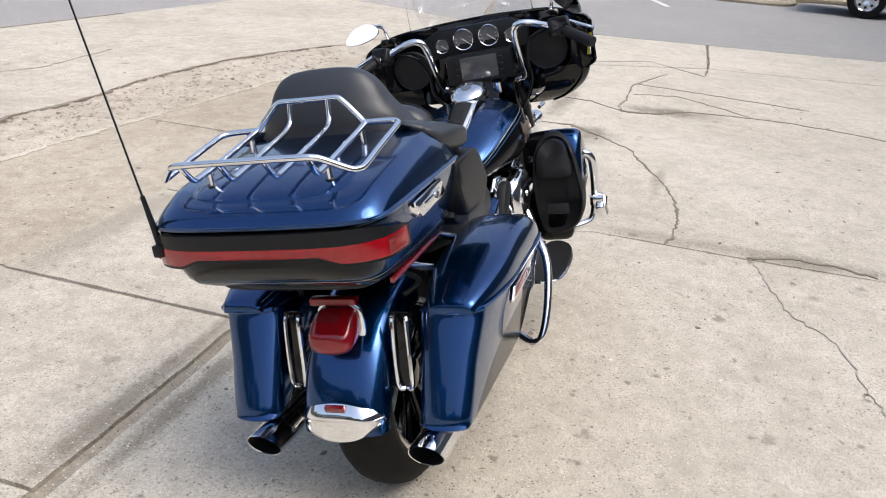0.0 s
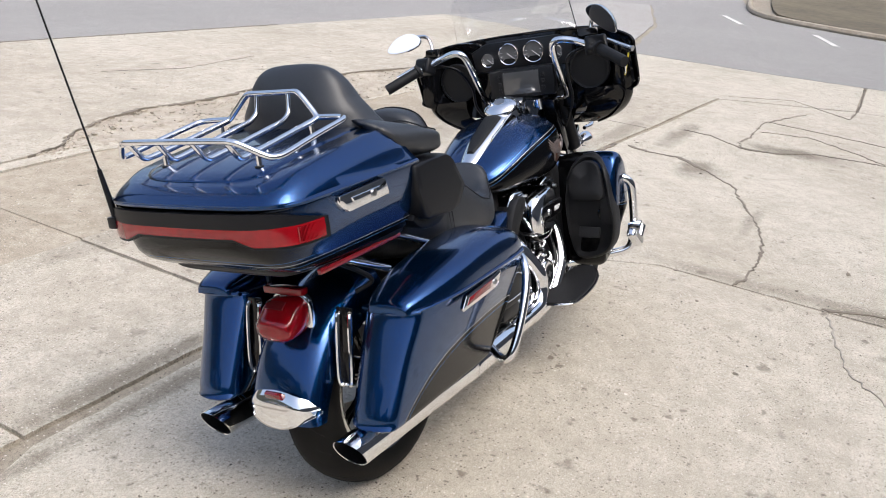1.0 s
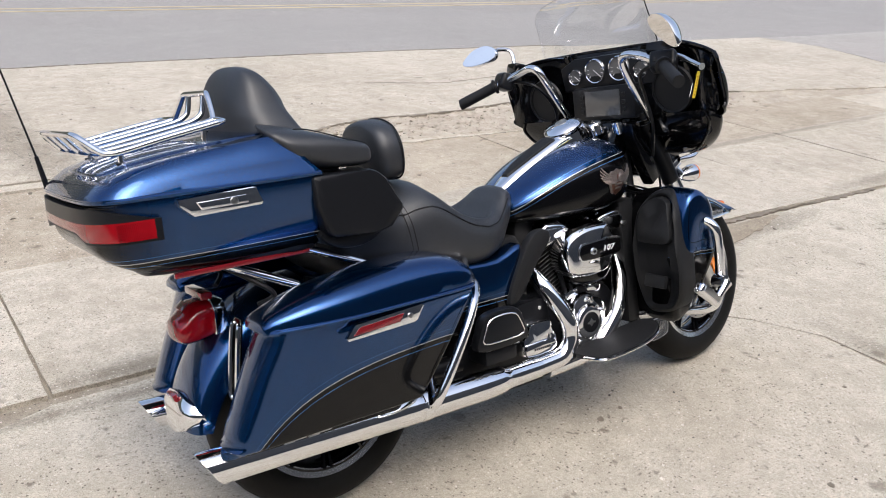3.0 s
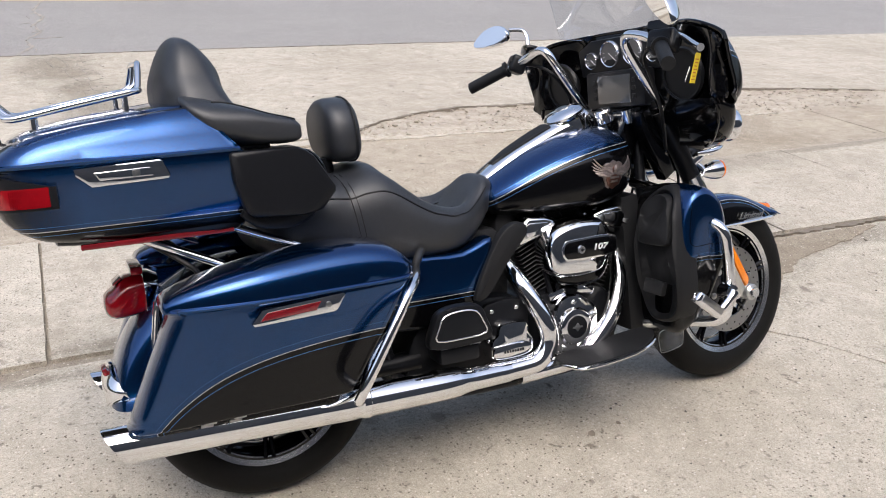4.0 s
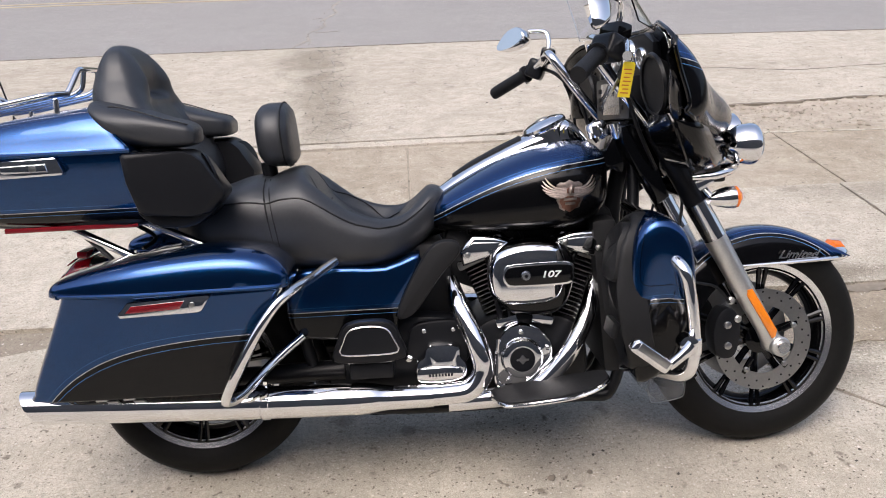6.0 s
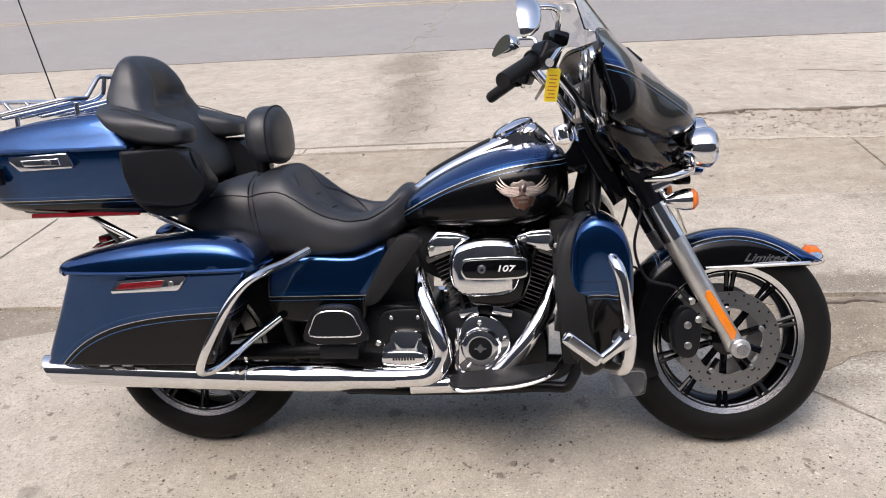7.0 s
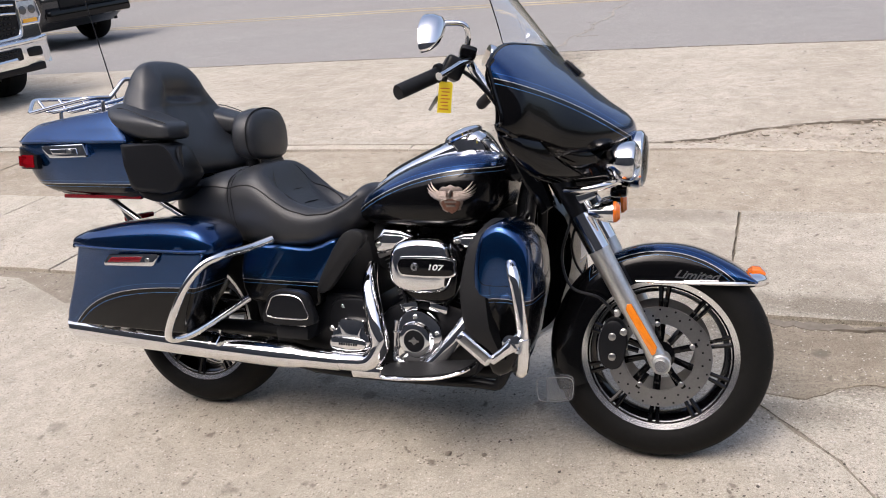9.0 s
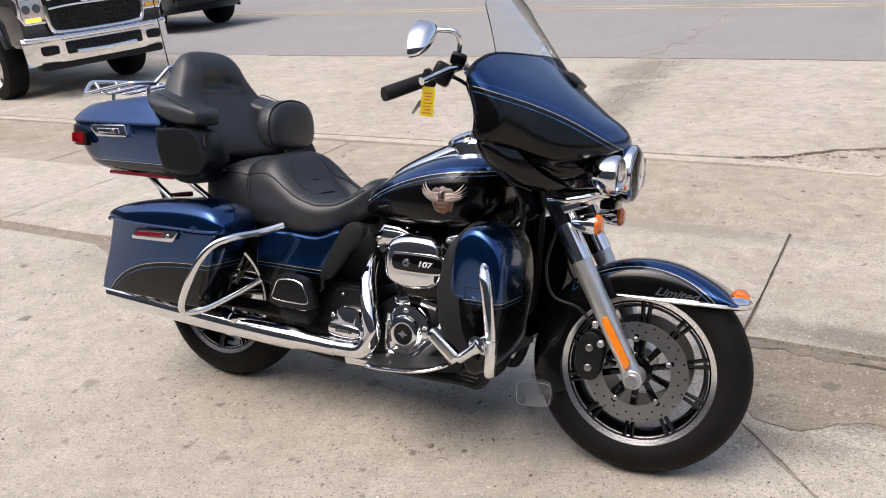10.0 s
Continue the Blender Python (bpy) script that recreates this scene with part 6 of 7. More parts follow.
# inner shell: dash panel facing the rider
inner = []
for y, c in [(-k[0], k[1]) for k in reversed(half_cols)] + half_cols[1:]:
    w = abs(y) / 0.438
    deep = 1.262 - 0.02 * w + (0.035 * math.exp(-((abs(y) - 0.27) / 0.08) ** 2)) - 0.06 * max(0, w - 0.8) / 0.2
    deep = 1.4 if w > 1.0 else max(deep, 1.222)
    lowx = c[0][0] - 0.012 if w > 1.0 else min(c[0][0] - 0.02, 1.3 - 0.075 * w)
    inner.append([(lowx, y * 0.985, c[0][1] + 0.006), (min(deep, c[1][0] - 0.015), y * 0.975, max(c[1][1], 1.0)), (min(deep, c[2][0] - 0.015), y * 0.97, max(c[2][1], 1.05)), (min(deep + 0.005, c[4][0] - 0.02), y * 0.97, c[4][1] - 0.005), (c[5][0] - 0.004, y * 0.985, c[5][1] - 0.006)])
part("inner_fairing", surface(inner, 4, 4, 0.006), gloss_black, fairing, "black inner fairing", 60)
rimline = [(c[5][0] - 0.006, -y, c[5][1]) for y, c in reversed(half_cols)] + [(c[5][0] - 0.006, y, c[5][1]) for y, c in half_cols[1:]]
part("fairing_edge", tube(rimline, 0.006, 8, 6), gloss_black, fairing)
for s in (-1, 1):
    wing = [(half_cols[6][1][k][0] - 0.003, s * 0.452, half_cols[6][1][k][1]) for k in (5, 4, 3, 2, 1, 0)]
    part("fairing_edge", tube([(half_cols[5][1][5][0], s * 0.438, half_cols[5][1][5][1])] + wing + [(half_cols[5][1][0][0], s * 0.438, half_cols[5][1][0][1]), (half_cols[4][1][0][0], s * 0.395, half_cols[4][1][0][1])], 0.006, 8, 4), gloss_black, fairing)
    # speaker bowls
    part("speaker", lathe([(0.0, 0.075), (0.008, 0.07), (0.03, 0.055), (0.035, 0.001)], (1.225, 0.275 * s, 1.06), (1, 0, 0.1), 32), matte_black, fairing, "round black speaker")
    part("speaker_ring", lathe([(-0.006, 0.07), (-0.008, 0.076), (0.0, 0.08), (0.004, 0.074)], (1.225, 0.275 * s, 1.06), (1, 0, 0.1), 36, True), satin_black, fairing)
    # lower side panels beside the fork
    part("fork_panel", surface([[(1.33, s * 0.16, 0.86), (1.27, s * 0.2, 0.93), (1.23, s * 0.22, 1.0)], [(1.42, s * 0.17, 0.85), (1.36, s * 0.25, 0.9), (1.3, s * 0.3, 0.95)], [(1.48, s * 0.12, 0.87), (1.46, s * 0.18, 0.9), (1.42, s * 0.21, 0.93)]], 4, 4, 0.008), gloss_black, fairing)
    lobe = [[(1.215, 0.25, 0.985), (1.22, 0.25, 0.94), (1.245, 0.24, 0.9), (1.28, 0.2, 0.87), (1.32, 0.16, 0.845)],
            [(1.215, 0.385, 0.985), (1.225, 0.4, 0.955), (1.25, 0.375, 0.91), (1.29, 0.32, 0.865), (1.33, 0.26, 0.842)],
            [(1.25, 0.4, 0.985), (1.265, 0.424, 0.96), (1.295, 0.395, 0.905), (1.335, 0.34, 0.865), (1.375, 0.275, 0.842)],
            [(1.31, 0.35, 0.965), (1.325, 0.365, 0.945), (1.36, 0.33, 0.905), (1.395, 0.285, 0.875), (1.425, 0.235, 0.855)]]
    lobe = [[(x, s * y, z) for x, y, z in r] for r in lobe]
    part("lower_wing", surface(lobe, 4, 4, 0.008), gloss_black, fairing, "black lower fairing wing", 60)
    part("wing_edge", tube(lobe[1], 0.0055, 8, 5), gloss_black, fairing)
    part("fork_shroud", plate([(1.2, 0.965), (1.235, 0.975), (1.3, 0.86), (1.335, 0.77), (1.3, 0.745), (1.25, 0.83), (1.205, 0.92)], s * 0.085, s * 0.14, 0.01), gloss_black, bike)
# gauges
dash = part("dash_panel", plate([(-0.2, 1.085), (-0.215, 1.17), (-0.15, 1.2), (0.15, 1.2), (0.215, 1.17), (0.2, 1.085)], 1.246, 1.28, 0.008, plane="yz"), satin_black, fairing, "black gauge panel")
for y, r, z in ((0.142, 0.027, 1.135), (0.052, 0.041, 1.148), (-0.052, 0.041, 1.148), (-0.142, 0.027, 1.135)):
    gg = part("gauge", lathe([(-0.004, r * 0.93), (-0.006, r), (0.0, r * 1.06), (0.01, r * 1.06), (0.01, r * 0.93)], (1.243, y, z), (1, 0, 0.12), 36, True), chrome, fairing, "round gauge with bright ring")
    part("dial", lathe([(0.001, r * 0.95), (0.003, r * 0.95)], (1.243, y, z), (1, 0, 0.12), 32), dial_face, gg)
    bm = bmesh.new()
    for k in range(11):
        a = radians(-40 + 26 * k)
        rr = r * 0.75
        add_box(bm, (1.2435, y + rr * math.cos(a), z + rr * math.sin(a)), (0.0012, r * 0.2, 0.0016), 0, (math.degrees(a), 0, 0))
    add_box(bm, (1.2425, y - r * 0.2, z - r * 0.18), (0.0012, r * 0.9, 0.0022), 0, (40, 0, 0))
    part("dial_marks", bm, white_print, gg)
scr = part("infotainment_unit", box((1.232, 0, 1.035), (0.05, 0.27, 0.118), 0.012), satin_black, fairing, "black touch screen unit")
part("screen", box((1.2062, 0, 1.035), (0.004, 0.15, 0.088), 0.002), screen_grey, scr, "grey blank screen")
for y in (-0.09, 0.09):
    for z in (1.01, 1.035, 1.06):
        part("button", box((1.2055, y, z), (0.006, 0.016, 0.014), 0.003), matte_black, scr)
part("switch_row", box((1.235, 0, 0.965), (0.03, 0.2, 0.02), 0.006), satin_black, fairing)
for k in range(6):
    part("button", box((1.219, -0.075 + 0.03 * k, 0.966), (0.006, 0.02, 0.012), 0.003), matte_black, scr)
# windscreen
rows = []
for v in np.linspace(0, 1, 7):
    w = 0.248 * (1 - 0.08 * v) * (1 if v < 0.6 else math.sqrt(max(0.02, 1 - ((v - 0.6) / 0.405) ** 2)))
    rows.append([(1.335 - 0.185 * v - 2.2 * (u * w) ** 2 * (1 - 0.8 * v), u * w, 1.19 + 0.235 * v + 0.03 * u * u * (1 - v)) for u in np.linspace(-1, 1, 9)])
ws = part("windscreen", surface(rows, 3, 4, 0.004), clear, fairing, "clear plastic windscreen", 70)
ws.visible_shadow = False
part("air_vent", box((1.365, 0, 1.163), (0.06, 0.1, 0.012), 0.005, (0, 42, 0)), satin_black, fairing, "black vent under the screen")
# headlamps, trim bar and turn lamps
def lamp(name, c, r, depth, label):
    sh = part(name, lathe([(-depth, r * 0.25), (-depth * 0.85, r * 0.62), (-depth * 0.45, r * 0.95), (-depth * 0.15, r * 1.03), (0.0, r * 1.04), (0.006, r * 0.98)], c, (1, 0, -0.04), 40), chrome, bike, label)
    part("lens", lathe([(-0.004, r * 0.97), (0.006, r * 0.97), (0.016, r * 0.8), (0.022, r * 0.45), (0.024, 0.001)], c, (1, 0, -0.04), 36), lamp_glass, sh, "clear lens")
    part("reflector", lathe([(-depth * 0.2, r * 0.1), (-depth * 0.12, r * 0.55), (0.0, r * 0.96)], c, (1, 0, -0.04), 32), machined, sh)
    part("bulb", lathe([(-0.01, 0.012), (0.004, 0.012), (0.008, 0.006)], c, (1, 0, 0), 12), steel, sh)
    return sh


lamp("headlamp", (1.56, 0, 0.893), 0.083, 0.1, "large round headlamp in a chrome bowl")
for s in (-1, 1):
    lamp("auxiliary_lamp", (1.545, 0.155 * s, 0.893), 0.055, 0.085, "round auxiliary lamp in a chrome bowl")
    ts = part("turn_lamp", lathe([(-0.07, 0.012), (-0.05, 0.022), (-0.02, 0.03), (0.0, 0.031)], (1.495, 0.15 * s, 0.752), (1, 0, 0.02), 24), chrome, bike, "chrome bullet turn lamp")
    part("lens", lathe([(0.0, 0.0305), (0.008, 0.03), (0.018, 0.02), (0.02, 0.001)], (1.495, 0.15 * s, 0.752), (1, 0, 0.02), 24), amber, ts, "amber lens")
    part("lamp_stalk", tube([(1.43, 0.15 * s, 0.755), (1.41, 0.13 * s, 0.79), (1.42, 0.1 * s, 0.815)], 0.011, 10), chrome, ts)
part("lamp_bar", tube([(1.36, -0.19, 0.815), (1.42, -0.2, 0.818), (1.47, -0.185, 0.828), (1.5, -0.14, 0.835), (1.5, 0, 0.82), (1.5, 0.14, 0.835), (1.47, 0.185, 0.828), (1.42, 0.2, 0.818), (1.36, 0.19, 0.815)], [0.008, 0.011, 0.012, 0.011, 0.011, 0.011, 0.012, 0.011, 0.008], 10), chrome, bike, "polished lamp bar")
part("fork_clamp", box((1.40, 0, 0.79), (0.09, 0.3, 0.035), 0.012, (0, -28, 0)), chrome, bike, "polished fork clamp cover")
part("nacelle", box((1.40, 0, 0.88), (0.16, 0.26, 0.14), 0.03), gloss_black, bike)
part("horn_cover", box((1.5, 0, 0.80), (0.05, 0.1, 0.03), 0.01), gloss_black, bike)

# handlebar, grips, levers, mirrors
bars = part("handlebar", tube([(0.984, -0.45, 1.092), (1.035, -0.386, 1.122), (1.07, -0.33, 1.148), (1.088, -0.27, 1.17), (1.086, -0.215, 1.182), (1.09, -0.185, 1.172), (1.11, -0.174, 1.14), (1.17, -0.172, 1.06), (1.235, -0.172, 0.98), (1.25, -0.15, 0.962), (1.252, -0.08, 0.955), (1.252, 0.08, 0.955), (1.25, 0.15, 0.962), (1.235, 0.172, 0.98), (1.17, 0.172, 1.06), (1.11, 0.174, 1.14), (1.09, 0.185, 1.172), (1.086, 0.215, 1.182), (1.088, 0.27, 1.17), (1.07, 0.33, 1.148), (1.035, 0.386, 1.122), (0.984, 0.45, 1.092)], 0.0135, 12), chrome, bike, "bent chrome handlebar")
for s in (-1, 1):
    part("grip", tube([(0.972, 0.466 * s, 1.084), (0.978, 0.459 * s, 1.088), (1.058, 0.358 * s, 1.138)], [0.0185, 0.02, 0.0195], 16), matte_black, bars, "black rubber grip")
    sw = part("switch_housing", box((1.083, 0.345 * s, 1.148), (0.055, 0.08, 0.06), 0.014, (0, 25, -22 * s), 3), satin_black, bars, "black switch housing")
    for k in range(3):
        part("switch", box((1.052, (0.335 + 0.016 * k) * s, 1.155 - 0.012 * k), (0.01, 0.012, 0.014), 0.003, (0, 25, -22 * s)), matte_black, sw)
    part("grip_flange", lathe([(-0.006, 0.02), (-0.005, 0.027), (0.005, 0.027), (0.006, 0.02)], (1.053, 0.364 * s, 1.135), (0.64, -0.75 * s, 0.37), 20), matte_black, bars)
    part("master_cylinder", box((1.115, 0.31 * s, 1.19), (0.045, 0.075, 0.036), 0.01, (0, 15, -20 * s)), gloss_black, bars)
    part("lever", tube([(1.125, 0.325 * s, 1.17), (1.115, 0.38 * s, 1.158), (1.1, 0.425 * s, 1.14), (1.085, 0.468 * s, 1.122), (1.082, 0.476 * s, 1.119)], [0.011, 0.008, 0.007, 0.007, 0.011], 10), chrome, bars, "polished lever")
    part("mirror_stem", tube([(1.115, 0.32 * s, 1.19), (1.122, 0.328 * s, 1.235), (1.112, 0.342 * s, 1.262), (1.065, 0.352 * s, 1.266)], 0.0075, 10), chrome, bars)
    mo = rounded([(0.385, 1.265), (0.4, 1.293), (0.44, 1.302), (0.49, 1.28), (0.525, 1.235), (0.52, 1.215), (0.48, 1.215), (0.42, 1.235)], 4)
    mo = [((0.388 + (y - 0.45) * 0.92) * s, 1.243 + (z - 1.258) * 0.88) for y, z in mo]
    cy, cz = 0.39 * s, 1.246
    droop = radians(24 if s < 0 else -6)
    ca, sa = math.cos(droop), math.sin(droop)
    mo = [(cy + (y - cy) * ca + s * (z - cz) * sa, cz - s * (y - cy) * sa + (z - cz) * ca) for y, z in mo]
    mi = part("mirror", loft([[(1.022 + dx - 0.12 * (abs(y) - 0.39) * k + -0.06 * (z - cz) * k, cy + (y - cy) * k, cz + (z - cz) * k) for y, z in mo] for dx, k in ((0.0, 0.97), (0.004, 1.0), (0.024, 0.93), (0.042, 0.72), (0.052, 0.35))]), chrome, bars, "chrome teardrop mirror", 60)
    part("mirror_glass", loft([[(1.0205 + dx - 0.12 * (abs(y) - 0.39) * 0.93 + -0.06 * (z - cz) * 0.93, cy + (y - cy) * 0.93, cz + (z - cz) * 0.93) for y, z in mo] for dx in (0, 0.002)]), mirror_glass, mi, "mirror glass")
    mi.matrix_basis = Matrix.Translation((1.04, 0.36 * s, 1.25)) @ Matrix.Rotation(radians(18 if s > 0 else -4), 4, "Z") @ Matrix.Rotation(radians(16 if s > 0 else -5), 4, "Y") @ Matrix.Translation((-1.04, -0.36 * s, -1.25))
    part("cable", tube([(1.09, 0.33 * s, 1.15), (1.12, 0.23 * s, 1.12), (1.18, 0.2 * s, 1.04), (1.21, 0.2 * s, 0.95), (1.28, 0.14 * s, 0.84)], 0.006, 6), satin_black, bars)
    part("riser", tube([(1.2, 0.06 * s, 0.97), (1.21, 0.06 * s, 0.93)], 0.022, 14), chrome, bars)

# the front end is turned a little to the left about the steering head
head_at, head_axis = Vector((1.26, 0, 0.95)), Vector((-0.44, 0, 0.9)).normalized()
STEER = Matrix.Translation(head_at) @ Matrix.Rotation(radians(6.5), 4, head_axis) @ Matrix.Translation(-head_at)
for o in bike.children:
    if o.name.split(".")[0] in ("front_wheel", "fork_leg", "front_fender", "mud_flap", "fairing", "headlamp", "auxiliary_lamp", "turn_lamp", "lamp_bar", "fork_clamp", "nacelle", "horn_cover", "handlebar"):
        o.matrix_basis = STEER

# paper key tag tied to the lever
tag = new("key_tag")
tag.matrix_basis = bike.matrix_basis.copy()
tagged(tag, "yellow paper tag with a key hanging from the brake lever", "tag")
tg = part("tag_card", plate([(-0.023, -0.052), (0.023, -0.052), (0.023, 0.046), (0.017, 0.052), (-0.017, 0.052), (-0.023, 0.046)], -0.0006, 0.0006), yellow, tag, "yellow card with red writing")
part("tag_key", plate([(-0.007, 0), (0.007, 0), (0.007, -0.02), (0.005, -0.055), (-0.005, -0.055), (-0.007, -0.02)], -0.001, 0.001, 0.0005), steel, tag, "flat metal key")

# tag set where it hangs: straight down in the world from the lever end
hang = bike.matrix_basis @ STEER @ Vector((1.088, -0.462, 1.118))
tag.matrix_basis = Matrix.Translation(hang) @ pose(0, 0, -0.052, 0, 10, 25) @ Matrix.Scale(0.77, 4)
for k in range(7):
    part("writing_bar", box((-0.002 + 0.003 * (k % 2), -0.0012, 0.03 - 0.0115 * k), (0.03 - 0.004 * (k % 3), 0.0006, 0.0035)), ink, tg)
key = [o for o in tag.children if o.name.startswith("tag_key")][0]
key.matrix_basis = pose(-0.022, 0.01, 0.0, 0, 30, 10)
part("tag_string", tube([(0, 0, 0.05), (0.004, 0, 0.065), (0, 0, 0.085)], 0.0012, 5), satin_black, tag)

# ---- parked vehicles ----
truck_black = plain("truck_paint", (0.012, 0.013, 0.015), 0.18, coat=1.0, grain=12)
tyre_far = rubber


def wheel_at(parent, x, y, r, w, rim_mat):
    wl = part("wheel", lathe([(-w, r * 0.62), (-w * 1.05, r * 0.8), (-w * 0.9, r * 0.96), (-w * 0.5, r), (w * 0.5, r), (w * 0.9, r * 0.96), (w * 1.05, r * 0.8), (w, r * 0.62)], (x, y, r), (0, 1, 0), 40, True), tyre_far, parent)
    s = -1 if y < 0 else 1
    rim = part("rim", lathe([(s * w * 0.6, 0.02), (s * w * 0.7, r * 0.2), (s * w * 0.45, r * 0.3), (s * w * 0.5, r * 0.55), (s * w * 0.98, r * 0.63), (s * w * 0.9, r * 0.66), (0, r * 0.6)], (x, y, r), (0, 1, 0), 36), rim_mat, wl)
    for k in range(8):
        a = 2 * math.pi * k / 8
        part("rim_hole", lathe([(0, r * 0.075), (s * 0.004, r * 0.075)], (x + r * 0.42 * math.cos(a), y + s * w * 0.52, r + r * 0.42 * math.sin(a)), (0, 1, 0), 14), satin_black, rim)
    return wl


pickup = new("pickup_truck")
tagged(pickup, "dark grey pickup truck with chrome grille and bumper", "pickup truck")
body_paint = plain("dark_grey_paint", (0.03, 0.03, 0.033), 0.2, coat=1.0, grain=12)
W = 1.0
lamp_silver = plain("lamp_silver", (0.6, 0.6, 0.62), 0.18, metal=0.6, coat=1.0, grain=30, vary=0.3)
side = [(0.0, 0.62), (0.0, 1.1), (-0.06, 1.22), (-0.3, 1.27), (-1.25, 1.34), (-1.45, 1.4), (-2.15, 1.92), (-3.4, 1.95), (-3.75, 1.4), (-5.7, 1.36), (-5.75, 0.7), (-4.9, 0.62), (-4.75, 0.95), (-4.4, 1.05), (-4.05, 0.95), (-3.9, 0.6), (-1.5, 0.58), (-1.38, 0.92), (-1.0, 1.04), (-0.62, 0.92), (-0.5, 0.62)]
part("body", plate(side, -W + 0.03, W - 0.03, 0.05, 3), body_paint, pickup, "dark grey body")
for s in (-1, 1):
    part("wheel_arch", tube([(-1.47, s * (W - 0.03), 0.62), (-1.38, s * (W - 0.01), 0.93), (-1.0, s * W, 1.06), (-0.62, s * (W - 0.01), 0.93), (-0.5, s * (W - 0.03), 0.62)], 0.04, 8), body_paint, pickup)
    part("window", plate([(-1.75, 1.42), (-2.2, 1.83), (-3.3, 1.86), (-3.5, 1.42)], s * (W - 0.04), s * (W - 0.02), 0.005), screen_grey, pickup)
part("windshield", plate([(-0.8, 0), (0.8, 0), (0.7, 0.68), (-0.7, 0.68)], -0.005, 0.005, 0, plane="yz"), screen_grey, pickup).matrix_basis = pose(-1.5, 0, 1.42, 0, -53, 0)
gr = part("grille", plate(rounded([(-0.62, 0.80), (-0.66, 1.1), (-0.58, 1.2), (0.58, 1.2), (0.66, 1.1), (0.62, 0.80), (0.5, 0.75), (-0.5, 0.75)], 3), -0.02, 0.05, 0.02, plane="yz"), satin_black, pickup, "black honeycomb grille")
bm = bmesh.new()
for i in range(17):
    for j in range(6):
        add_box(bm, (0.053, -0.52 + 0.065 * i + (0.032 if j % 2 else 0), 0.82 + 0.06 * j), (0.012, 0.05, 0.036), 0.01, (0, 0, 0), 1)
part("grille_mesh", bm, gloss_black, gr)
part("grille_frame", tube([(0.05, -0.66, 1.08), (0.06, -0.63, 0.82), (0.065, -0.5, 0.765), (0.07, 0, 0.755), (0.065, 0.5, 0.765), (0.06, 0.63, 0.82), (0.05, 0.66, 1.08)], 0.028, 10), chrome, gr, "chrome grille surround")
for z in (1.06, 1.16):
    part("grille_bar", tube([(0.06, -0.62, z - 0.02), (0.07, -0.3, z), (0.07, 0.3, z), (0.06, 0.62, z - 0.02)], 0.016, 8), chrome, gr)
for k in range(3):
    part("emblem_bar", box((0.078, -0.14 + 0.14 * k, 1.11), (0.012, 0.1, 0.07), 0.01), chrome, gr)
bumper = part("bumper", loft([[(x, y, z) for x, z in ((0.0, 0.42), (0.1 - 0.12 * (abs(y) / 1.0) ** 3, 0.43), (0.14 - 0.14 * (abs(y) / 1.0) ** 3, 0.52), (0.13 - 0.14 * (abs(y) / 1.0) ** 3, 0.70), (0.05 - 0.1 * (abs(y) / 1.0) ** 3, 0.74), (-0.05, 0.73))] for y in np.linspace(-1.0, 1.0, 21)]), chrome, pickup, "chrome front bumper")
part("bumper_opening", box((0.115, 0, 0.585), (0.07, 1.06, 0.15), 0.03), satin_black, bumper)
bm = bmesh.new()
for i in range(14):
    for j in range(3):
        add_box(bm, (0.151, -0.455 + 0.07 * i + (0.035 if j % 2 else 0), 0.545 + 0.042 * j), (0.01, 0.05, 0.026), 0.008, (0, 0, 0), 1)
part("opening_mesh", bm, gloss_black, bumper)
for s in (-1, 1):
    part("tow_hook_recess", box((0.122, s * 0.46, 0.58), (0.07, 0.11, 0.1), 0.03), matte_black, bumper)
part("bumper_brow", tube([(0.0, -0.98, 0.72), (0.1, -0.75, 0.715), (0.145, -0.4, 0.712), (0.15, 0, 0.71), (0.145, 0.4, 0.712), (0.1, 0.75, 0.715), (0.0, 0.98, 0.72)], 0.032, 10), chrome, bumper, "bright upper edge of the bumper")
part("bumper_lip", tube([(0.145, -0.42, 0.53), (0.16, 0, 0.52), (0.145, 0.42, 0.53)], 0.03, 8), chrome, bumper)
part("valance", box((-0.02, 0, 0.40), (0.2, 1.7, 0.1), 0.03), satin_black, bumper)
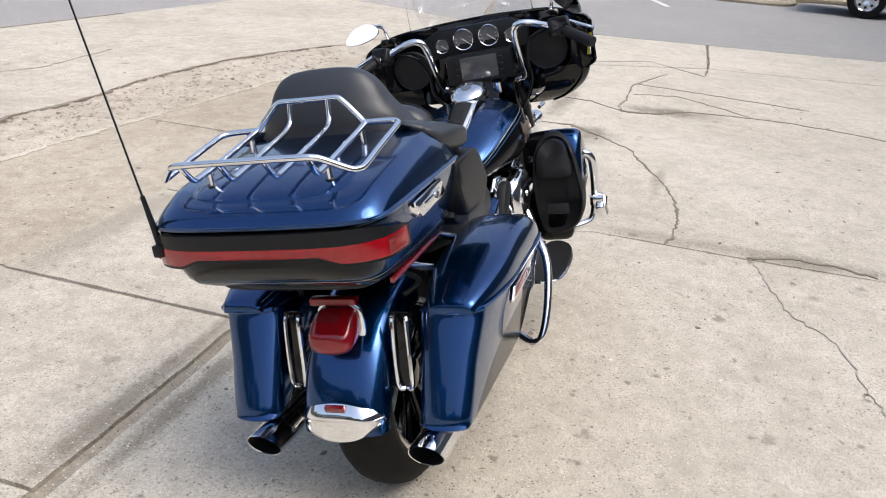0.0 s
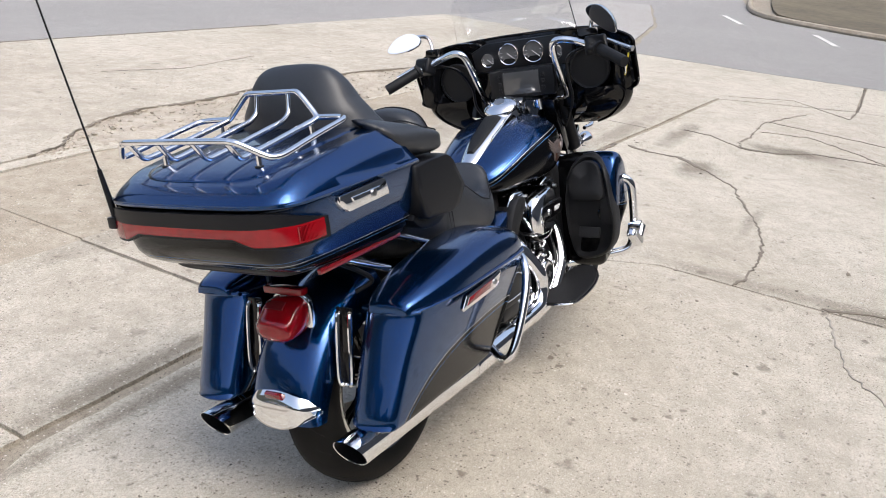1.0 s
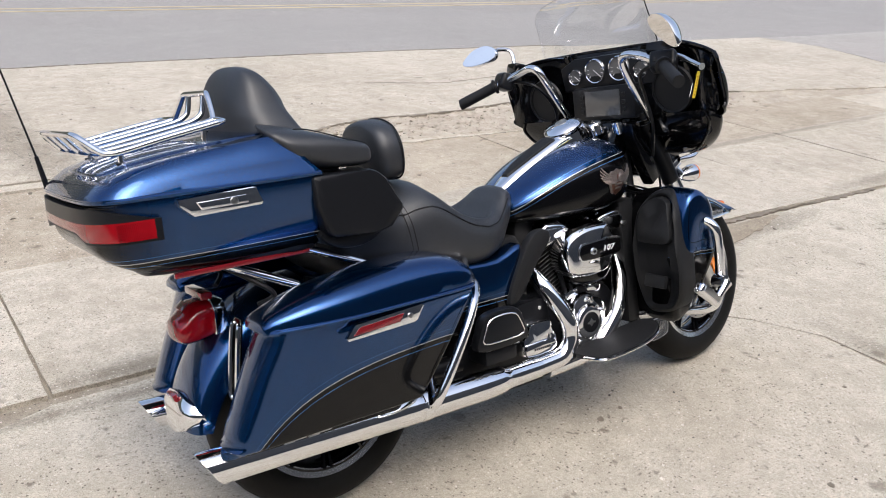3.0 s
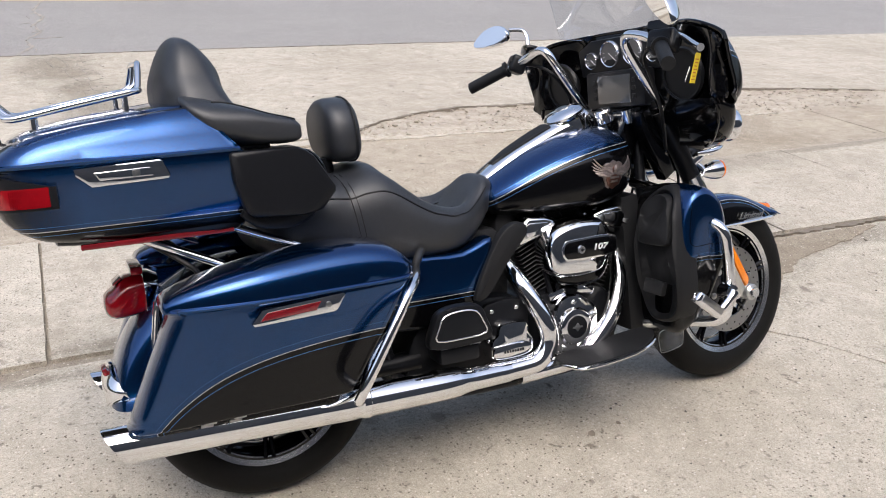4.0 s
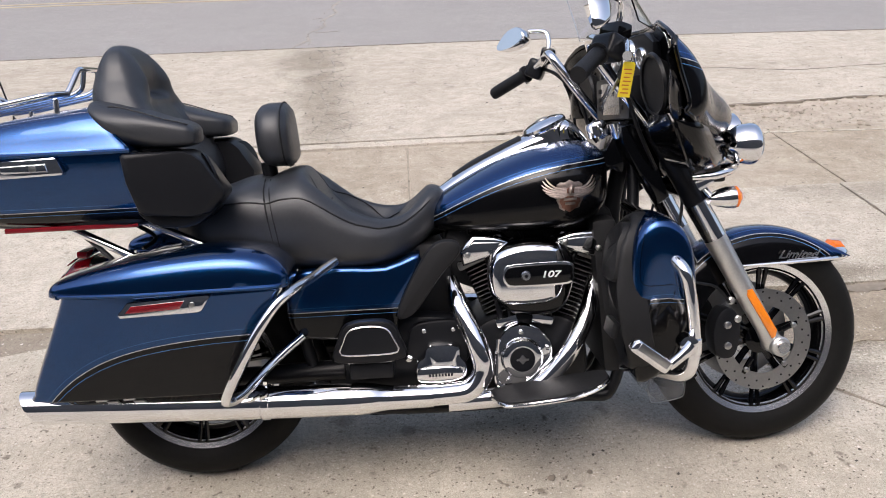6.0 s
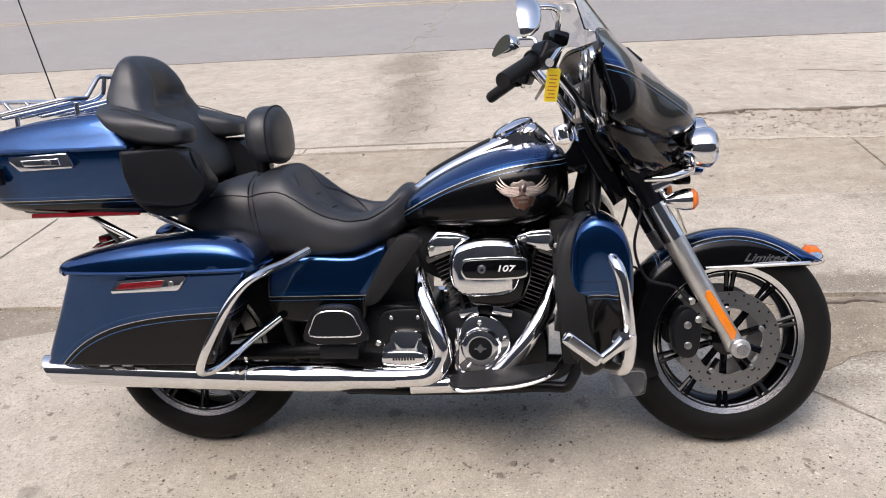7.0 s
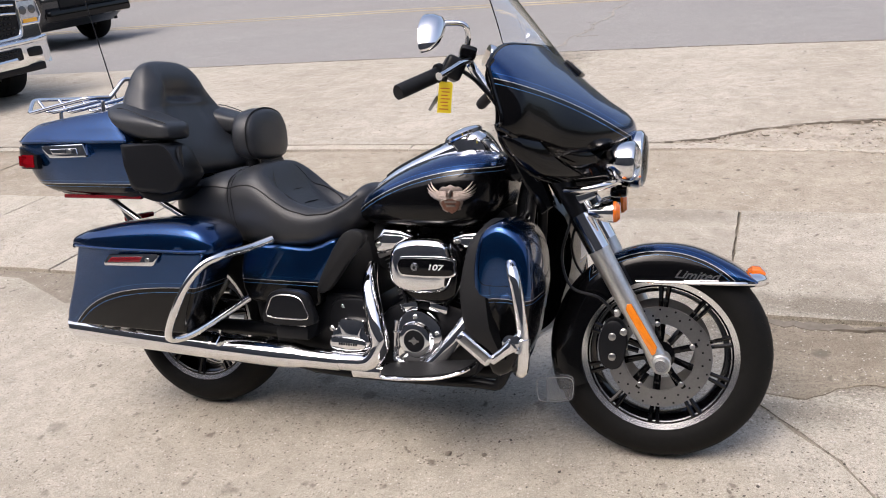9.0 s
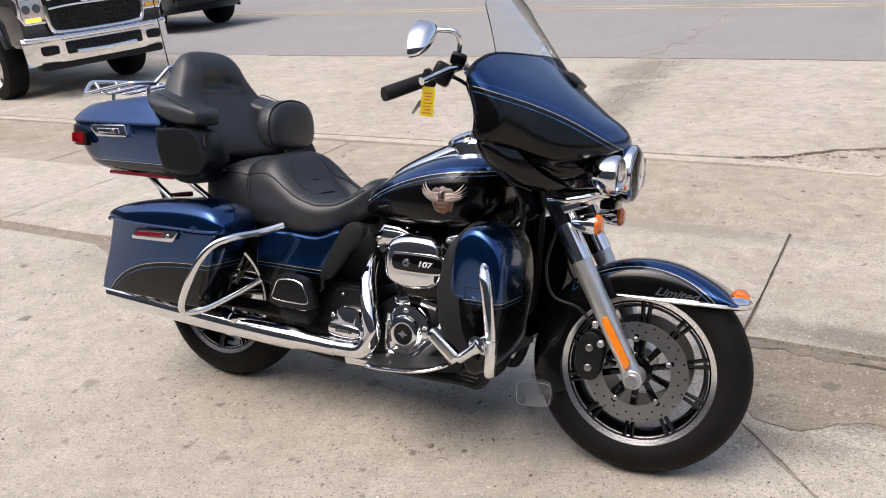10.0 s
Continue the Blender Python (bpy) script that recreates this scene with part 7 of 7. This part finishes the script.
for s in (-1, 1):
    part("fog_opening", box((0.09, s * 0.72, 0.58), (0.05, 0.22, 0.11), 0.035), satin_black, bumper)
    hl = part("headlight", plate([(s * 0.66, 0.93), (s * 0.68, 1.18), (s * 0.95, 1.17), (s * 0.97, 0.98), (s * 0.93, 0.9)], -0.06, 0.03, 0.015, plane="yz"), lamp_silver, pickup, "large headlight with amber turn lamp")
    part("lamp_frame", tube([(0.03, s * y, z) for y, z in ((0.66, 0.93), (0.68, 1.18), (0.95, 1.17), (0.97, 0.98), (0.93, 0.9), (0.66, 0.9), (0.66, 0.93))], 0.018, 8, 1, False), chrome, hl)
    for y in (0.75, 0.88):
        part("projector", lathe([(0.02, 0.05), (0.036, 0.05), (0.044, 0.03), (0.046, 0.001)], (0.0, s * y, 1.06), (1, 0, 0), 20), screen_grey, hl)
    part("lamp_back", plate([(s * 0.67, 0.94), (s * 0.69, 1.17), (s * 0.94, 1.16), (s * 0.96, 0.99), (s * 0.92, 0.91)], -0.07, -0.02, 0.005, plane="yz"), machined, hl)
    g = Nodes("lit_amber")
    lit = g.set(col=(0.9, 0.45, 0.05), emit=(1.0, 0.5, 0.06), glow=1.2 if s < 0 else 0.0, rough=0.3)
    part("turn_light", box((0.02, s * 0.82, 0.935), (0.04, 0.2, 0.05), 0.012), lit, hl, "lit amber turn light")
    for x in (-1.0, -4.4):
        wheel_at(pickup, x, s * 0.86, 0.41, 0.14, alloy)
pickup.matrix_basis = pose(-6.5, 4.87, 0.018, 0, 0, -7.5) @ Matrix.Diagonal((0.85, 0.95, 0.98, 1.0))

# black crew-cab pickup on the near lane of the road
def dark_wheel(parent, x, y, r, w):
    s = -1 if y < 0 else 1
    wl = part("wheel", lathe([(-w, r * 0.66), (-w * 1.05, r * 0.8), (-w * 0.95, r * 0.94), (-w * 0.6, r), (w * 0.6, r), (w * 0.95, r * 0.94), (w * 1.05, r * 0.8), (w, r * 0.66)], (x, y, r), (0, 1, 0), 44, True), rubber, parent)
    rim = part("rim", lathe([(s * w * 0.35, 0.02), (s * w * 0.35, r * 0.5), (s * w * 0.9, r * 0.64), (s * w * 1.0, r * 0.67), (s * w * 0.6, r * 0.68)], (x, y, r), (0, 1, 0), 40), gloss_black, wl)
    for k in range(6):
        a = 2 * math.pi * (k + 0.3) / 6
        for off in (-0.16, 0.16):
            p = [(x + q * r * math.cos(a + off * f), y + s * w * d, r + q * r * math.sin(a + off * f)) for q, d, f in ((0.14, 0.8, 0.6), (0.4, 0.85, 0.9), (0.63, 0.92, 1.3))]
            part("spoke", tube(p, [0.026, 0.02, 0.022], 6, 3), gloss_black if off < 0 else machined, rim)
    part("hub_cap", lathe([(s * w * 0.5, r * 0.17), (s * w * 0.9, r * 0.15), (s * w * 0.92, 0.01)], (x, y, r), (0, 1, 0), 20), gloss_black, rim)
    return wl


black_pickup = new("pickup_truck")
tagged(black_pickup, "black crew-cab pickup truck with dark wheels on the road", "pickup truck")


def arch(cx, r, n=9):
    """The edge of a wheel opening, from its rear foot over the top to its front foot."""
    return [(cx + r * math.cos(a), 0.44 + r * math.sin(a)) for a in np.linspace(math.radians(190), math.radians(-10), n)]


flank = [(-5.75, 0.62)] + arch(-4.65, 0.53) + [(-1.6, 0.47)] + arch(-0.98, 0.53) + [(-0.1, 0.55), (0.0, 0.7), (0.0, 1.02), (-0.08, 1.14), (-1.35, 1.24), (-1.62, 1.3), (-2.3, 1.85), (-3.55, 1.88), (-3.95, 1.36), (-5.8, 1.33), (-5.85, 0.8)]
part("body", plate(flank, -0.95, 0.95, 0.05, 3), truck_black, black_pickup)
for s in (-1, 1):
    part("window", plate([(-1.85, 1.3), (-2.32, 1.78), (-2.8, 1.8), (-2.8, 1.3)], s * 0.945, s * 0.957, 0.005), screen_grey, black_pickup)
    part("window", plate([(-2.9, 1.3), (-2.9, 1.8), (-3.45, 1.8), (-3.7, 1.36)], s * 0.945, s * 0.957, 0.005), screen_grey, black_pickup)
    part("running_board", box((-2.8, s * 0.98, 0.42), (2.5, 0.16, 0.06), 0.02), matte_black, black_pickup)
    part("step_plate", box((-2.2, s * 1.02, 0.455), (0.5, 0.08, 0.012), 0.004), steel, black_pickup)
    for cx in (-0.98, -4.65):
        lip = [(x, s * 0.965, z) for x, z in arch(cx, 0.535, 13)]
        part("arch_flare", tube(lip, 0.035, 8, 2), matte_black, black_pickup)
        dark_wheel(black_pickup, cx, s * 0.84, 0.42, 0.135)
    part("door_handle", box((-2.55, s * 0.965, 1.12), (0.2, 0.03, 0.035), 0.01), gloss_black, black_pickup)
    part("side_mirror", box((-1.75, s * 1.06, 1.38), (0.12, 0.2, 0.22), 0.04), gloss_black, black_pickup)
    part("headlight", box((-0.04, s * 0.8, 0.98), (0.16, 0.26, 0.14), 0.03), lamp_silver, black_pickup)
part("underbody", box((-2.8, 0, 0.48), (4.6, 1.3, 0.22), 0.05), matte_black, black_pickup)
part("grille", box((0.0, 0, 0.9), (0.06, 1.2, 0.34), 0.03), satin_black, black_pickup)
part("bumper", box((0.03, 0, 0.62), (0.2, 1.8, 0.2), 0.06), gloss_black, black_pickup)
black_pickup.matrix_basis = pose(-10.0, 10.45, -0.002, 0, 0, -7.4)

car = new("parked_car")
tagged(car, "dark car parked beyond the side street", "car")
cs = [(0.0, 0.35), (0.05, 0.6), (-0.1, 0.78), (-1.1, 0.92), (-1.7, 1.4), (-3.2, 1.42), (-3.9, 0.98), (-4.4, 0.9), (-4.45, 0.4), (-3.95, 0.3), (-3.85, 0.55), (-3.6, 0.66), (-3.35, 0.55), (-3.25, 0.26), (-1.3, 0.26), (-1.2, 0.55), (-0.95, 0.66), (-0.7, 0.55), (-0.6, 0.3)]
part("body", plate(cs, -0.85, 0.85, 0.06, 3), truck_black, car)
for s in (-1, 1):
    part("window", plate([(-1.25, 0.95), (-1.75, 1.33), (-3.1, 1.35), (-3.6, 0.98)], s * 0.845, s * 0.858, 0.004), screen_grey, car)
    for x in (-0.95, -3.6):
        wheel_at(car, x, s * 0.78, 0.34, 0.11, machined)
car.matrix_basis = pose(16.5, -2.25, 0, 0, 0, 83)
# far kerb and verge of the side street
verge = sheet("verge", rounded([(16.6, -1.4), (18.0, -2.2), (18.3, -6), (18.6, -12), (26, -12), (30, 2.4), (20, 2.4), (17.6, 0.6)], 4), 0.05, plain("dry_grass", (0.12, 0.1, 0.065), 0.95, grain=5, vary=0.4, bump=0.6), None, 0.08)
tagged(verge, "dry brown grass verge beyond the street", "verge", kind="structure")
kerb2 = part("kerb", tube([(24, 3.7, 0.04), (18.5, 2.5, 0.04), (16.75, 0.4, 0.04), (16.4, -1.3, 0.04), (16.7, -1.9, 0.04), (17.9, -2.3, 0.04), (18.2, -6, 0.04), (18.4, -20, 0.04)], 0.07, 8), dirty_concrete)
tagged(kerb2, "pale concrete kerb of the side street", "kerb", kind="structure")
